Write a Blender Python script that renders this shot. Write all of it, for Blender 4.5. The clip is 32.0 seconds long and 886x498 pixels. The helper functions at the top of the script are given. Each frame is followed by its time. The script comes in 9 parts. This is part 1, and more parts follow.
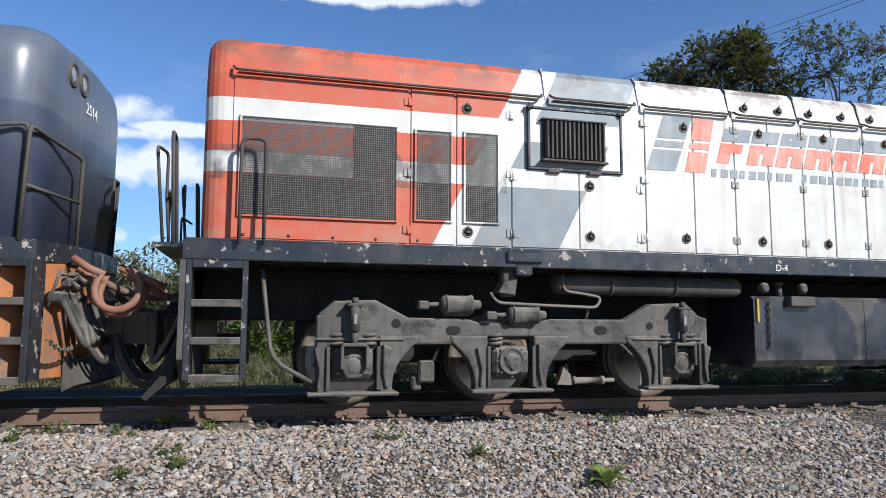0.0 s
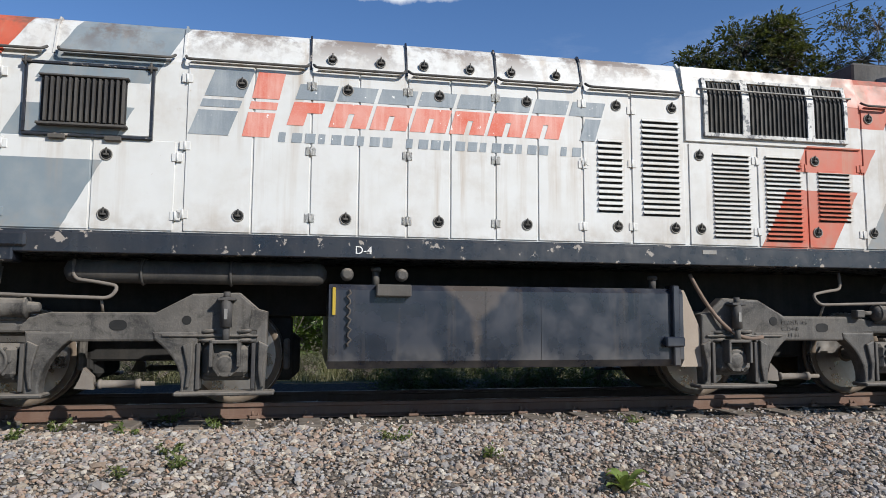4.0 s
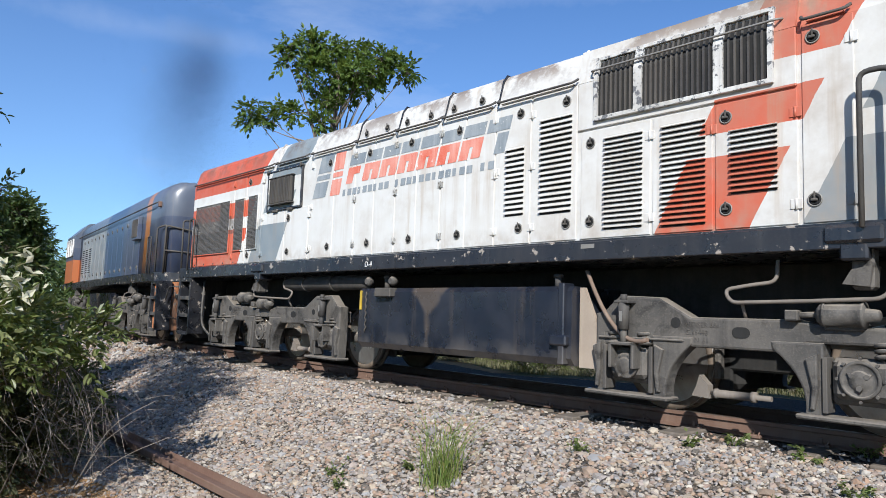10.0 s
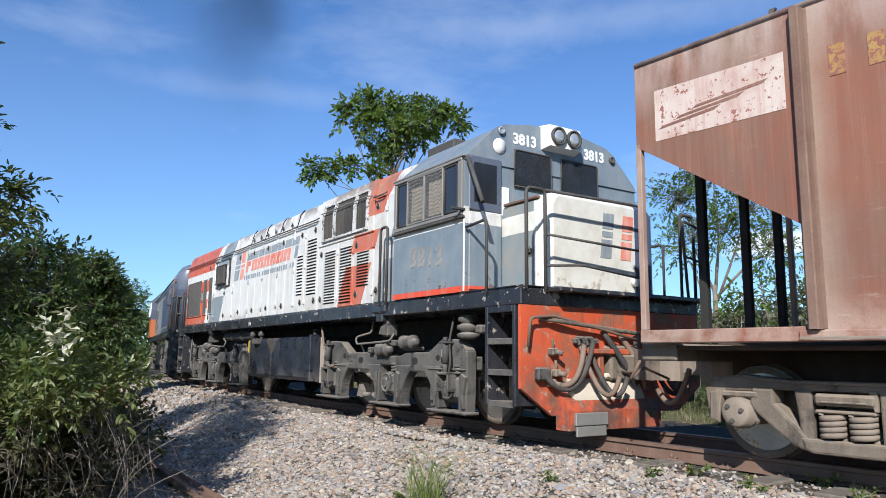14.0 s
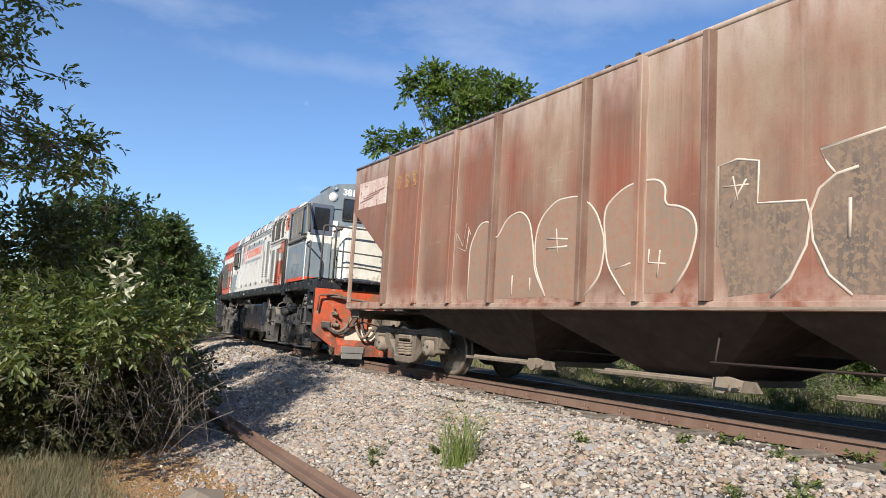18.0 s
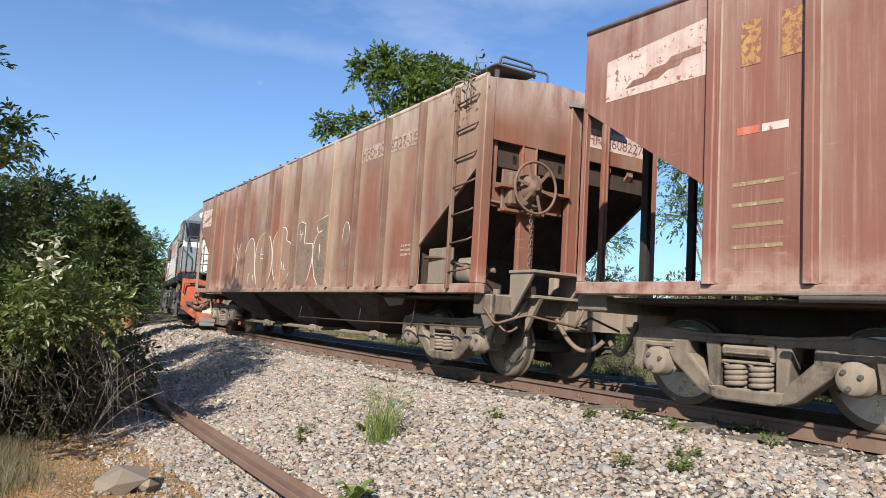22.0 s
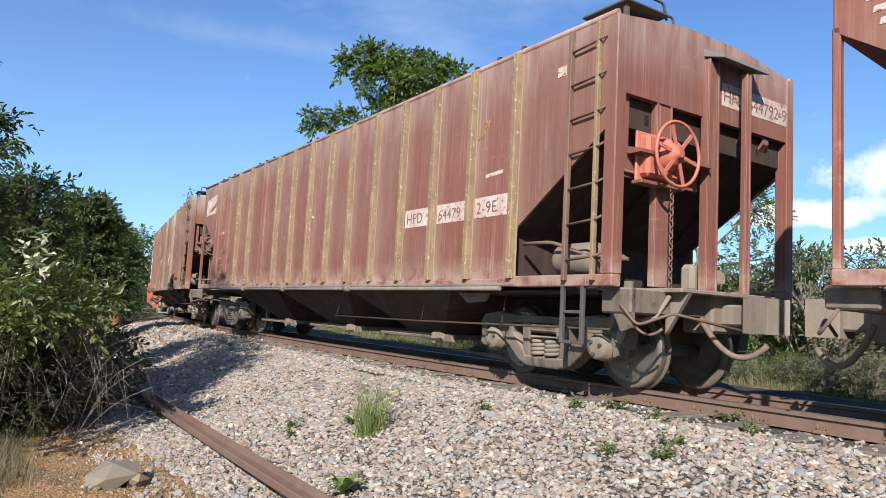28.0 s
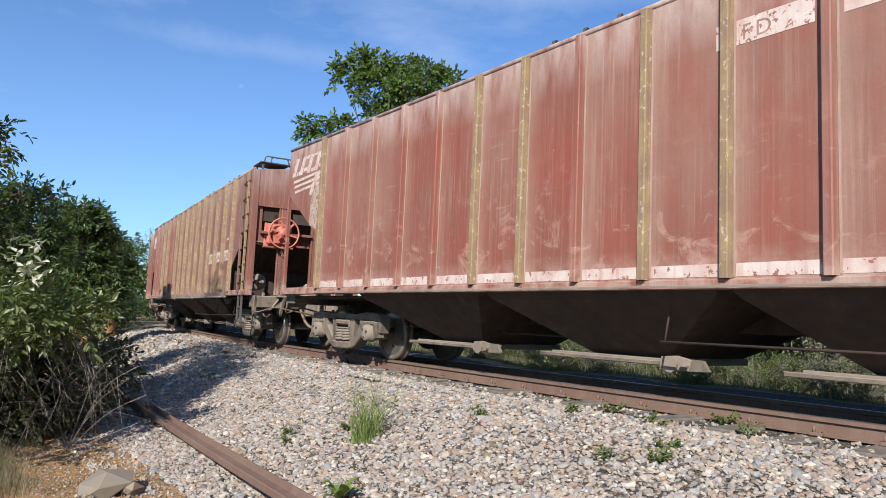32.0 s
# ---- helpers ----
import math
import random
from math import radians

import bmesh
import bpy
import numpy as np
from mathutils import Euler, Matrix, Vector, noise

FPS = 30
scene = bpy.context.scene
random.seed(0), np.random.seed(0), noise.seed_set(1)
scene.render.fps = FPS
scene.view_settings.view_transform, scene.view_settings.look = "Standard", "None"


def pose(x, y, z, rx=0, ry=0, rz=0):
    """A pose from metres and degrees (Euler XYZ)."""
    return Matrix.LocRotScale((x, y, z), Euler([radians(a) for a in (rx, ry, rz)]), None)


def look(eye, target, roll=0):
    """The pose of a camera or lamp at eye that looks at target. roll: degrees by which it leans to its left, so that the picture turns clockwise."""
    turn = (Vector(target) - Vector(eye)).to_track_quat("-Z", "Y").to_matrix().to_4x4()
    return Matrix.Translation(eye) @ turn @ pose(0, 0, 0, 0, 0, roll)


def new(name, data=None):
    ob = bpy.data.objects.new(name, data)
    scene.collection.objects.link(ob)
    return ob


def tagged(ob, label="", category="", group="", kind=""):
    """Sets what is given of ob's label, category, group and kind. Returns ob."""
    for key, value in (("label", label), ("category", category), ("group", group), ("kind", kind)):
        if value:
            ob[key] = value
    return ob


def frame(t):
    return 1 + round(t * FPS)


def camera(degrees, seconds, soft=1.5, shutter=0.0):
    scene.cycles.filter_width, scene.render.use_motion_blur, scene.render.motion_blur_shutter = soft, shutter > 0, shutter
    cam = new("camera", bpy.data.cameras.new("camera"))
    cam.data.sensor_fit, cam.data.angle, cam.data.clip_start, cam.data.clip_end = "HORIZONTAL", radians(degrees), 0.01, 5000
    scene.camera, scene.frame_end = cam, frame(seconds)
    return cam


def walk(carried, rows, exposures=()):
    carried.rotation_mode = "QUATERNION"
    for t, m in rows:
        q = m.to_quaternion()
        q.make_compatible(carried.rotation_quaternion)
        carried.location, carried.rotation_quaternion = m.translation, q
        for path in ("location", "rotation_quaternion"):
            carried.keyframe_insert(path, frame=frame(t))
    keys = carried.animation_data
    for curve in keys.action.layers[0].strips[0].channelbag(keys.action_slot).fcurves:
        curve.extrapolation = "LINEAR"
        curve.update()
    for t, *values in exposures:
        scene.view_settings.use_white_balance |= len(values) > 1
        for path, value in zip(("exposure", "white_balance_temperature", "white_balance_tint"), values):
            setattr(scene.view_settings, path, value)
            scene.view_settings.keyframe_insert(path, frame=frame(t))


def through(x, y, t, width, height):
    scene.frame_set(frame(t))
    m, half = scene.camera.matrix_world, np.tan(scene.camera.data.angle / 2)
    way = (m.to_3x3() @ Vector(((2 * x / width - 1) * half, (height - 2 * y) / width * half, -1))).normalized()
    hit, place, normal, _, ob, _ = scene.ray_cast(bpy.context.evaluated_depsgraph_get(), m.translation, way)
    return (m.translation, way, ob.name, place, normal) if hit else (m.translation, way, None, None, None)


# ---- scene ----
CAM_FOV = 64.4
cam = camera(CAM_FOV, 32.0, soft=.8)
PATH = [
    (0, 0.000, 0.000, 0.816, 96.05, -0.30, -12.51),
    (0.5, 0.031, 0.006, 0.812, 96.42, 0.76, -12.85),
    (1, 0.065, -0.000, 0.804, 97.02, 0.62, -11.94),
    (1.5, 0.116, 0.007, 0.796, 96.11, 0.25, -9.87),
    (2, 0.143, 0.026, 0.796, 94.63, -0.09, -8.97),
    (2.5, 0.166, 0.063, 0.821, 94.47, -0.52, -11.34),
    (3, 0.165, 0.118, 0.827, 95.20, 0.57, -14.22),
    (3.5, 0.258, 0.124, 0.828, 93.83, 0.45, -12.31),
    (4, 0.227, 0.216, 0.835, 95.56, -0.30, -10.07),
    (4.5, 0.220, 0.282, 0.837, 95.30, 0.14, -9.26),
    (6.5, 0.346, 0.582, 0.922, 95.86, -0.28, 14.59),
    (7, 0.314, 0.677, 0.935, 96.29, -0.51, 19.50),
    (7.5, 0.274, 0.683, 0.912, 96.47, -1.25, 20.71),
    (8, 0.349, 0.735, 0.888, 95.15, -1.38, 22.92),
    (8.5, 0.311, 0.804, 0.885, 94.31, -1.22, 27.04),
    (9, 0.317, 0.871, 0.827, 97.74, -1.20, 37.31),
    (9.5, 0.487, 1.020, 0.791, 95.05, -1.39, 47.38),
    (10, 0.534, 1.114, 0.796, 95.50, -1.97, 45.82),
    (10.5, 0.528, 1.240, 0.795, 96.74, -2.31, 46.57),
    (11, 0.603, 1.322, 0.812, 96.41, -0.65, 47.51),
    (11.5, 0.828, 1.415, 0.791, 95.91, -2.42, 48.16),
    (12, 1.007, 1.445, 0.808, 97.06, -1.31, 49.07),
    (12.5, 1.181, 1.415, 0.816, 96.79, -1.36, 47.99),
    (13, 1.345, 1.367, 0.822, 97.91, -0.85, 48.55),
    (13.5, 1.500, 1.377, 0.818, 98.43, -0.73, 49.78),
    (14, 1.639, 1.389, 0.809, 98.74, -0.73, 52.64),
    (14.5, 1.683, 1.362, 0.791, 97.94, -0.63, 53.98),
    (16.5, 1.558, 1.256, 0.629, 98.28, -4.74, 54.78),
    (17, 1.673, 1.276, 0.639, 97.19, -2.80, 54.96),
    (17.5, 1.769, 1.423, 0.623, 97.39, -4.36, 57.21),
    (18, 1.856, 1.515, 0.630, 96.82, -3.52, 57.60),
    (18.5, 1.876, 1.537, 0.645, 97.08, -3.20, 55.66),
    (19, 1.936, 1.538, 0.646, 96.65, -2.55, 54.03),
    (19.5, 1.918, 1.565, 0.651, 96.61, -3.22, 53.61),
    (20, 1.968, 1.511, 0.635, 96.67, -4.11, 51.77),
    (20.5, 2.041, 1.503, 0.647, 96.90, -2.50, 51.61),
    (21, 2.160, 1.572, 0.651, 96.61, -3.41, 53.87),
    (21.5, 2.238, 1.606, 0.636, 96.23, -3.59, 53.85),
    (22, 2.261, 1.612, 0.641, 95.68, -3.50, 53.97),
    (22.5, 2.303, 1.590, 0.641, 95.94, -3.42, 53.78),
    (23, 2.308, 1.587, 0.640, 95.78, -3.37, 54.64),
    (23.5, 2.308, 1.585, 0.632, 95.66, -3.38, 54.54),
    (24, 2.312, 1.581, 0.635, 95.65, -3.43, 55.00),
    (24.5, 2.298, 1.597, 0.631, 95.55, -3.16, 55.32),
    (26.5, 2.318, 1.591, 0.620, 96.18, -3.52, 55.96),
    (27, 2.319, 1.581, 0.621, 96.01, -3.47, 55.95),
    (27.5, 2.326, 1.580, 0.621, 95.60, -3.33, 53.95),
    (28, 2.325, 1.590, 0.627, 95.32, -3.00, 53.10),
    (28.5, 2.330, 1.582, 0.624, 95.19, -2.62, 53.06),
    (29, 2.325, 1.596, 0.621, 95.30, -3.05, 53.07),
    (29.5, 2.325, 1.586, 0.618, 95.36, -3.21, 53.09),
    (30, 2.364, 1.573, 0.619, 95.38, -3.15, 53.22),
    (30.5, 2.329, 1.590, 0.621, 95.43, -2.90, 53.08),
    (31, 2.333, 1.585, 0.621, 95.58, -2.88, 53.20),
    (31.5, 2.337, 1.588, 0.619, 95.56, -2.75, 53.08),
    (32, 2.322, 1.603, 0.611, 95.88, -2.55, 52.79),
]
walk(cam, [(t, pose(x, y, z, rx, ry, rz)) for t, x, y, z, rx, ry, rz in PATH],
     [(0, .46, 6200, 10), (3, .24, 6300, 10), (7, .42, 6350, 10), (10, .58, 6200, 10), (13, .64, 6050, 10), (17, .72, 6750, 10), (24, .80, 6750, 10), (28, .80, 6450, 10), (32, .74, 6350, 10)])

# ---- light ----
SUN = Vector((0.80, -1.0, 0.83)).normalized()      # towards the sun
world = bpy.data.worlds.new("sky_world")
scene.world = world
world.use_nodes = True
wt = world.node_tree
wt.nodes.clear()
sky = wt.nodes.new("ShaderNodeTexSky")
sky.sky_type = "NISHITA"
sky.sun_disc = False
sky.sun_elevation = math.asin(SUN.z)
sky.sun_rotation = math.atan2(SUN.x, SUN.y)
sky.air_density, sky.dust_density, sky.ozone_density = 1.0, 0.4, 2.0


def sky_node(kind, **ins):
    node = wt.nodes.new(kind)
    for k, v in ins.items():
        s_ = node.inputs[k.replace("_", " ")]
        if isinstance(v, bpy.types.NodeSocket):
            wt.links.new(v, s_)
        else:
            s_.default_value = v
    return node


def sky_math(op, a, b):
    node = wt.nodes.new("ShaderNodeMath")
    node.operation = op
    for s_, v in zip(node.inputs, (a, b)):
        if isinstance(v, bpy.types.NodeSocket):
            wt.links.new(v, s_)
        else:
            s_.default_value = v
    return node.outputs[0]


def sky_range(x, a, b, lo, hi):
    return sky_node("ShaderNodeMapRange", Value=x, From_Min=a, From_Max=b, To_Min=lo, To_Max=hi).outputs[0]


tc = wt.nodes.new("ShaderNodeTexCoord").outputs["Generated"]
wide = sky_node("ShaderNodeMapping", Vector=tc, Scale=(1.2, 1.2, 4.0)).outputs[0]
puff = sky_node("ShaderNodeTexNoise", Vector=tc, Scale=17.0, Detail=8.0, Roughness=.6).outputs["Fac"]
wisp = sky_node("ShaderNodeTexNoise", Vector=wide, Scale=2.4, Detail=9.0, Roughness=.6).outputs["Fac"]
up = sky_node("ShaderNodeSeparateXYZ", Vector=tc).outputs[2]
cover = sky_math("ADD", sky_range(wisp, .54, .82, 0, .20), sky_range(up, .50, .02, .006, .125))


def cloud(cover, x, y, z, wide_, high, soft=.30, full=.9):
    """A heap of cloud in the direction (x, y, z)."""
    v = Vector((x, y, z)).normalized()
    f = math.degrees(math.atan2(v.y, v.x))
    mp = sky_node("ShaderNodeMapping", Vector=sky_node("ShaderNodeMapping", Vector=tc, Location=-v).outputs[0], Rotation=(0, 0, -radians(f)), Scale=(1, 1 / wide_, 1 / high)).outputs[0]
    ln = wt.nodes.new("ShaderNodeVectorMath")
    ln.operation = "LENGTH"
    wt.links.new(mp, ln.inputs[0])
    far = sky_math("ADD", ln.outputs["Value"], sky_math("MULTIPLY", sky_math("SUBTRACT", puff, .5), -2.3))
    return sky_math("MAXIMUM", cover, sky_range(far, 1.0 + soft, 1.0 - soft, 0, full))


for spot in ((-.075, .91, .440, .028, .011), (-.045, .91, .434, .014, .007), (-.240, .94, .262, .012, .022), (-.225, .94, .240, .012, .009), (-.155, .95, .250, .012, .008), (-.33, .94, .11, .030, .012), (-.42, .89, .15, .035, .018), (.30, .93, .20, .06, .03), (-.75, .6, .10, .12, .02)):
    cover = cloud(cover, *spot)
for spot in ((-.67, .60, .44, .12, .02, .9, .18), (-.55, .72, .45, .15, .02, .9, .15), (-.9, .36, .36, .2, .015, .9, .12)):
    cover = cloud(cover, *spot)
moon = wt.nodes.new("ShaderNodeVectorMath")
moon.operation = "DISTANCE"
nrm = wt.nodes.new("ShaderNodeVectorMath")
nrm.operation = "NORMALIZE"
wt.links.new(tc, nrm.inputs[0])
wt.links.new(nrm.outputs[0], moon.inputs[0])
moon.inputs[1].default_value = Vector((-.897, .326, .300)).normalized()
cover = sky_math("MAXIMUM", cover, sky_range(moon.outputs["Value"], .0052, .0024, 0, .10))
cm = wt.nodes.new("ShaderNodeMix")
cm.data_type = "RGBA"
cm.inputs[7].default_value = (10.0, 10.4, 11.0, 1)
wt.links.new(cover, cm.inputs[0])
tint = wt.nodes.new("ShaderNodeMix")
tint.data_type, tint.blend_type = "RGBA", "MULTIPLY"
tint.inputs[0].default_value = 1.0
tint.inputs[7].default_value = (0.64, 1.0, 1.40, 1)
wt.links.new(sky.outputs[0], tint.inputs[6])
wt.links.new(tint.outputs[2], cm.inputs[6])
bg = wt.nodes.new("ShaderNodeBackground")
bg.inputs["Strength"].default_value = 0.071
wt.links.new(cm.outputs[2], bg.inputs["Color"])
out = wt.nodes.new("ShaderNodeOutputWorld")
wt.links.new(bg.outputs[0], out.inputs["Surface"])

sun = new("sun", bpy.data.lights.new("sun", "SUN"))
sun.data.energy, sun.data.angle, sun.data.color = 4.7, radians(0.53), (1.0, 0.955, 0.88)
sun.matrix_basis = look(SUN * 60, (0, 0, 0))

# ---- mesh building ----
class Mesh:
    """Collects vertices and faces for one mesh object."""

    def __init__(self):
        self.v, self.f, self.s = [], [], []

    def add(self, verts, faces, smooth=False):
        n = len(self.v)
        self.v += [tuple(p) for p in verts]
        self.f += [tuple(i + n for i in f) for f in faces]
        self.s += [smooth] * len(faces)
        return self

    def box(self, x0, x1, y0, y1, z0, z1, b=0.0, m=None):
        """An upright box, with chamfered edges if b > 0."""
        if b <= 0:
            vs = [(x, y, z) for x in (x0, x1) for y in (y0, y1) for z in (z0, z1)]
            fs = [(0, 1, 3, 2), (4, 6, 7, 5), (0, 4, 5, 1), (2, 3, 7, 6), (0, 2, 6, 4), (1, 5, 7, 3)]
        else:
            b = min(b, (x1 - x0) * .45, (y1 - y0) * .45, (z1 - z0) * .45)
            vs, idx = [], {}
            for i, x in enumerate((x0, x1)):
                for j, y in enumerate((y0, y1)):
                    for k, z in enumerate((z0, z1)):
                        sx, sy, sz = b * (1 - 2 * i), b * (1 - 2 * j), b * (1 - 2 * k)
                        for a, p in enumerate(((x, y + sy, z + sz), (x + sx, y, z + sz), (x + sx, y + sy, z))):
                            idx[i, j, k, a] = len(vs)
                            vs.append(p)
            g = idx
            fs = []
            for i in (0, 1):
                q = [g[i, 0, 0, 0], g[i, 1, 0, 0], g[i, 1, 1, 0], g[i, 0, 1, 0]]
                fs.append(tuple(q if i else q[::-1]))
                q = [g[0, i, 0, 1], g[1, i, 0, 1], g[1, i, 1, 1], g[0, i, 1, 1]]
                fs.append(tuple(q[::-1] if i else q))
                q = [g[0, 0, i, 2], g[1, 0, i, 2], g[1, 1, i, 2], g[0, 1, i, 2]]
                fs.append(tuple(q if i else q[::-1]))
            for i in (0, 1):
                for j in (0, 1):
                    o = (i + j) % 2
                    for q in ([g[i, j, 0, 0], g[i, j, 1, 0], g[i, j, 1, 1], g[i, j, 0, 1]],
                              [g[i, 0, j, 2], g[i, 1, j, 2], g[i, 1, j, 0], g[i, 0, j, 0]],
                              [g[0, i, j, 1], g[1, i, j, 1], g[1, i, j, 2], g[0, i, j, 2]]):
                        fs.append(tuple(q if o else q[::-1]))
                    for k in (0, 1):
                        q = [g[i, j, k, 0], g[i, j, k, 1], g[i, j, k, 2]]
                        fs.append(tuple(q if (i + j + k) % 2 else q[::-1]))
        if m is not None:
            vs = [m @ Vector(p) for p in vs]
        return self.add(vs, fs)

    def prism(self, poly, axis, a, b, m=None):
        """A polygon of 2D points pushed from a to b along the axis ('x': points are (y, z); 'y': (x, z); 'z': (x, y))."""
        put = {"x": lambda p, d: (d, p[0], p[1]), "y": lambda p, d: (p[0], d, p[1]), "z": lambda p, d: (p[0], p[1], d)}[axis]
        n = len(poly)
        vs = [put(p, a) for p in poly] + [put(p, b) for p in poly]
        if m is not None:
            vs = [m @ Vector(p) for p in vs]
        fs = [tuple(range(n))[::-1], tuple(range(n, 2 * n))]
        fs += [(i, (i + 1) % n, n + (i + 1) % n, n + i) for i in range(n)]
        return self.add(vs, fs)

    def cast(self, poly, ya, yb, b=.014):
        """A cast plate: an outline of (x, z) points from ya to yb, its outer edge (at yb) rounded off by b."""
        n = len(poly)
        area = sum(poly[i][0] * poly[(i + 1) % n][1] - poly[(i + 1) % n][0] * poly[i][1] for i in range(n))
        sg = 1 if area > 0 else -1
        pts = [Vector(q) for q in poly]

        def inset(k):
            out = []
            for i in range(n):
                d0, d1 = (pts[i] - pts[i - 1]).normalized(), (pts[(i + 1) % n] - pts[i]).normalized()
                n0, n1 = Vector((-d0.y, d0.x)) * sg, Vector((-d1.y, d1.x)) * sg
                w = n0 + n1
                w = w / max(.35, 1 + n0.dot(n1))
                out.append(pts[i] + w * k)
            return out
        o = 1 if yb > ya else -1
        rings = [[(q.x, ya, q.y) for q in pts], [(q.x, yb - o * b, q.y) for q in pts], [(q.x, yb - o * b * .3, q.y) for q in inset(b * .3)], [(q.x, yb, q.y) for q in inset(b)]]
        if sg * o > 0:
            rings = [list(reversed(r)) for r in rings]
        return loft(self, rings)

    def cyl(self, p0, p1, r0, r1=None, n=12, caps=True, smooth=True):
        p0, p1 = Vector(p0), Vector(p1)
        r1 = r0 if r1 is None else r1
        d = (p1 - p0).normalized()
        u = d.orthogonal().normalized()
        w = d.cross(u)
        vs = []
        for p, r in ((p0, r0), (p1, r1)):
            vs += [p + r * (math.cos(2 * math.pi * i / n) * u + math.sin(2 * math.pi * i / n) * w) for i in range(n)]
        self.add(vs, [(i, (i + 1) % n, n + (i + 1) % n, n + i) for i in range(n)], smooth)
        if caps:
            k = len(self.v) - 2 * n
            self.f += [tuple(k + i for i in range(n))[::-1], tuple(k + n + i for i in range(n))]
            self.s += [False, False]
        return self

    def lathe(self, origin, axis, profile, n=20, smooth=True):
        """profile: (distance along the axis, radius) from one end to the other."""
        o, d = Vector(origin), Vector(axis).normalized()
        u = d.orthogonal().normalized()
        w = d.cross(u)
        vs = [o + d * a + r * (math.cos(2 * math.pi * i / n) * u + math.sin(2 * math.pi * i / n) * w) for a, r in profile for i in range(n)]
        fs = [(k * n + i, k * n + (i + 1) % n, (k + 1) * n + (i + 1) % n, (k + 1) * n + i) for k in range(len(profile) - 1) for i in range(n)]
        self.add(vs, fs, smooth)
        k = len(self.v) - len(vs)
        self.f += [tuple(k + i for i in range(n))[::-1], tuple(k + len(vs) - n + i for i in range(n))]
        self.s += [False, False]
        return self

    def tube(self, pts, r, n=8, closed=False, rad=None):
        """A pipe through the points."""
        pts = [Vector(p) for p in pts]
        vs, N = [], len(pts)
        u = None
        for i, p in enumerate(pts):
            a = pts[i - 1] if (i or closed) else p
            c = pts[(i + 1) % N] if (i < N - 1 or closed) else p
            d = (c - a)
            d = d.normalized() if d.length > 1e-9 else Vector((0, 0, 1))
            u = d.orthogonal().normalized() if u is None else (u - d * u.dot(d))
            u = u.normalized() if u.length > 1e-6 else d.orthogonal().normalized()
            w = d.cross(u)
            q = rad[i] if rad else r
            vs += [p + q * (math.cos(2 * math.pi * k / n) * u + math.sin(2 * math.pi * k / n) * w) for k in range(n)]
        M = N if closed else N - 1
        fs = [(i * n + k, i * n + (k + 1) % n, ((i + 1) % N) * n + (k + 1) % n, ((i + 1) % N) * n + k) for i in range(M) for k in range(n)]
        self.add(vs, fs, True)
        if not closed:
            k = len(self.v) - len(vs)
            self.f += [tuple(k + i for i in range(n))[::-1], tuple(k + (N - 1) * n + i for i in range(n))]
            self.s += [False, False]
        return self

    def sheet(self, poly, axis, d):
        """One flat polygon."""
        put = {"x": lambda p: (d, p[0], p[1]), "y": lambda p: (p[0], d, p[1]), "z": lambda p: (p[0], p[1], d)}[axis]
        return self.add([put(p) for p in poly], [tuple(range(len(poly)))])

    def data(self, name):
        me = bpy.data.meshes.new(name)
        me.from_pydata(self.v, [], self.f)
        me.polygons.foreach_set("use_smooth", self.s)
        me.update()
        return me


def bend(pts, r, steps=4):
    """Rounds the corners of a line of points."""
    pts = [Vector(p) for p in pts]
    out = [pts[0]]
    for a, b, c in zip(pts, pts[1:], pts[2:]):
        k = min(r, (a - b).length * .49, (c - b).length * .49)
        p, q = b + (a - b).normalized() * k, b + (c - b).normalized() * k
        for i in range(steps + 1):
            t = i / steps
            out.append(p * (1 - t) ** 2 + b * (2 * t * (1 - t)) + q * t * t)
    return out + [pts[-1]]


def sag(a, b, drop, n=10, side=(0, 0, 0)):
    """A hanging hose or cable from a to b."""
    a, b, side = Vector(a), Vector(b), Vector(side)
    return [a.lerp(b, i / n) + (Vector((0, 0, -drop)) + side) * (4 * (i / n) * (1 - i / n)) for i in range(n + 1)]


def part(name, mesh, material, parent=None, label="", at=None):
    """Links a mesh as one object under a thing, a part or nothing."""
    me = mesh if isinstance(mesh, bpy.types.Mesh) else mesh.data(name)
    if not me.materials:
        me.materials.append(material)
    ob = new(name, me)
    if parent is not None:
        ob.parent = parent
    if at is not None:
        ob.matrix_basis = at
    if label:
        tagged(ob, label)
    return ob


def thing(name, label, category, group="", at=None, kind=""):
    ob = new(name)
    ob.empty_display_size = 0.3
    if at is not None:
        ob.matrix_basis = at
    return tagged(ob, label, category, group, kind)


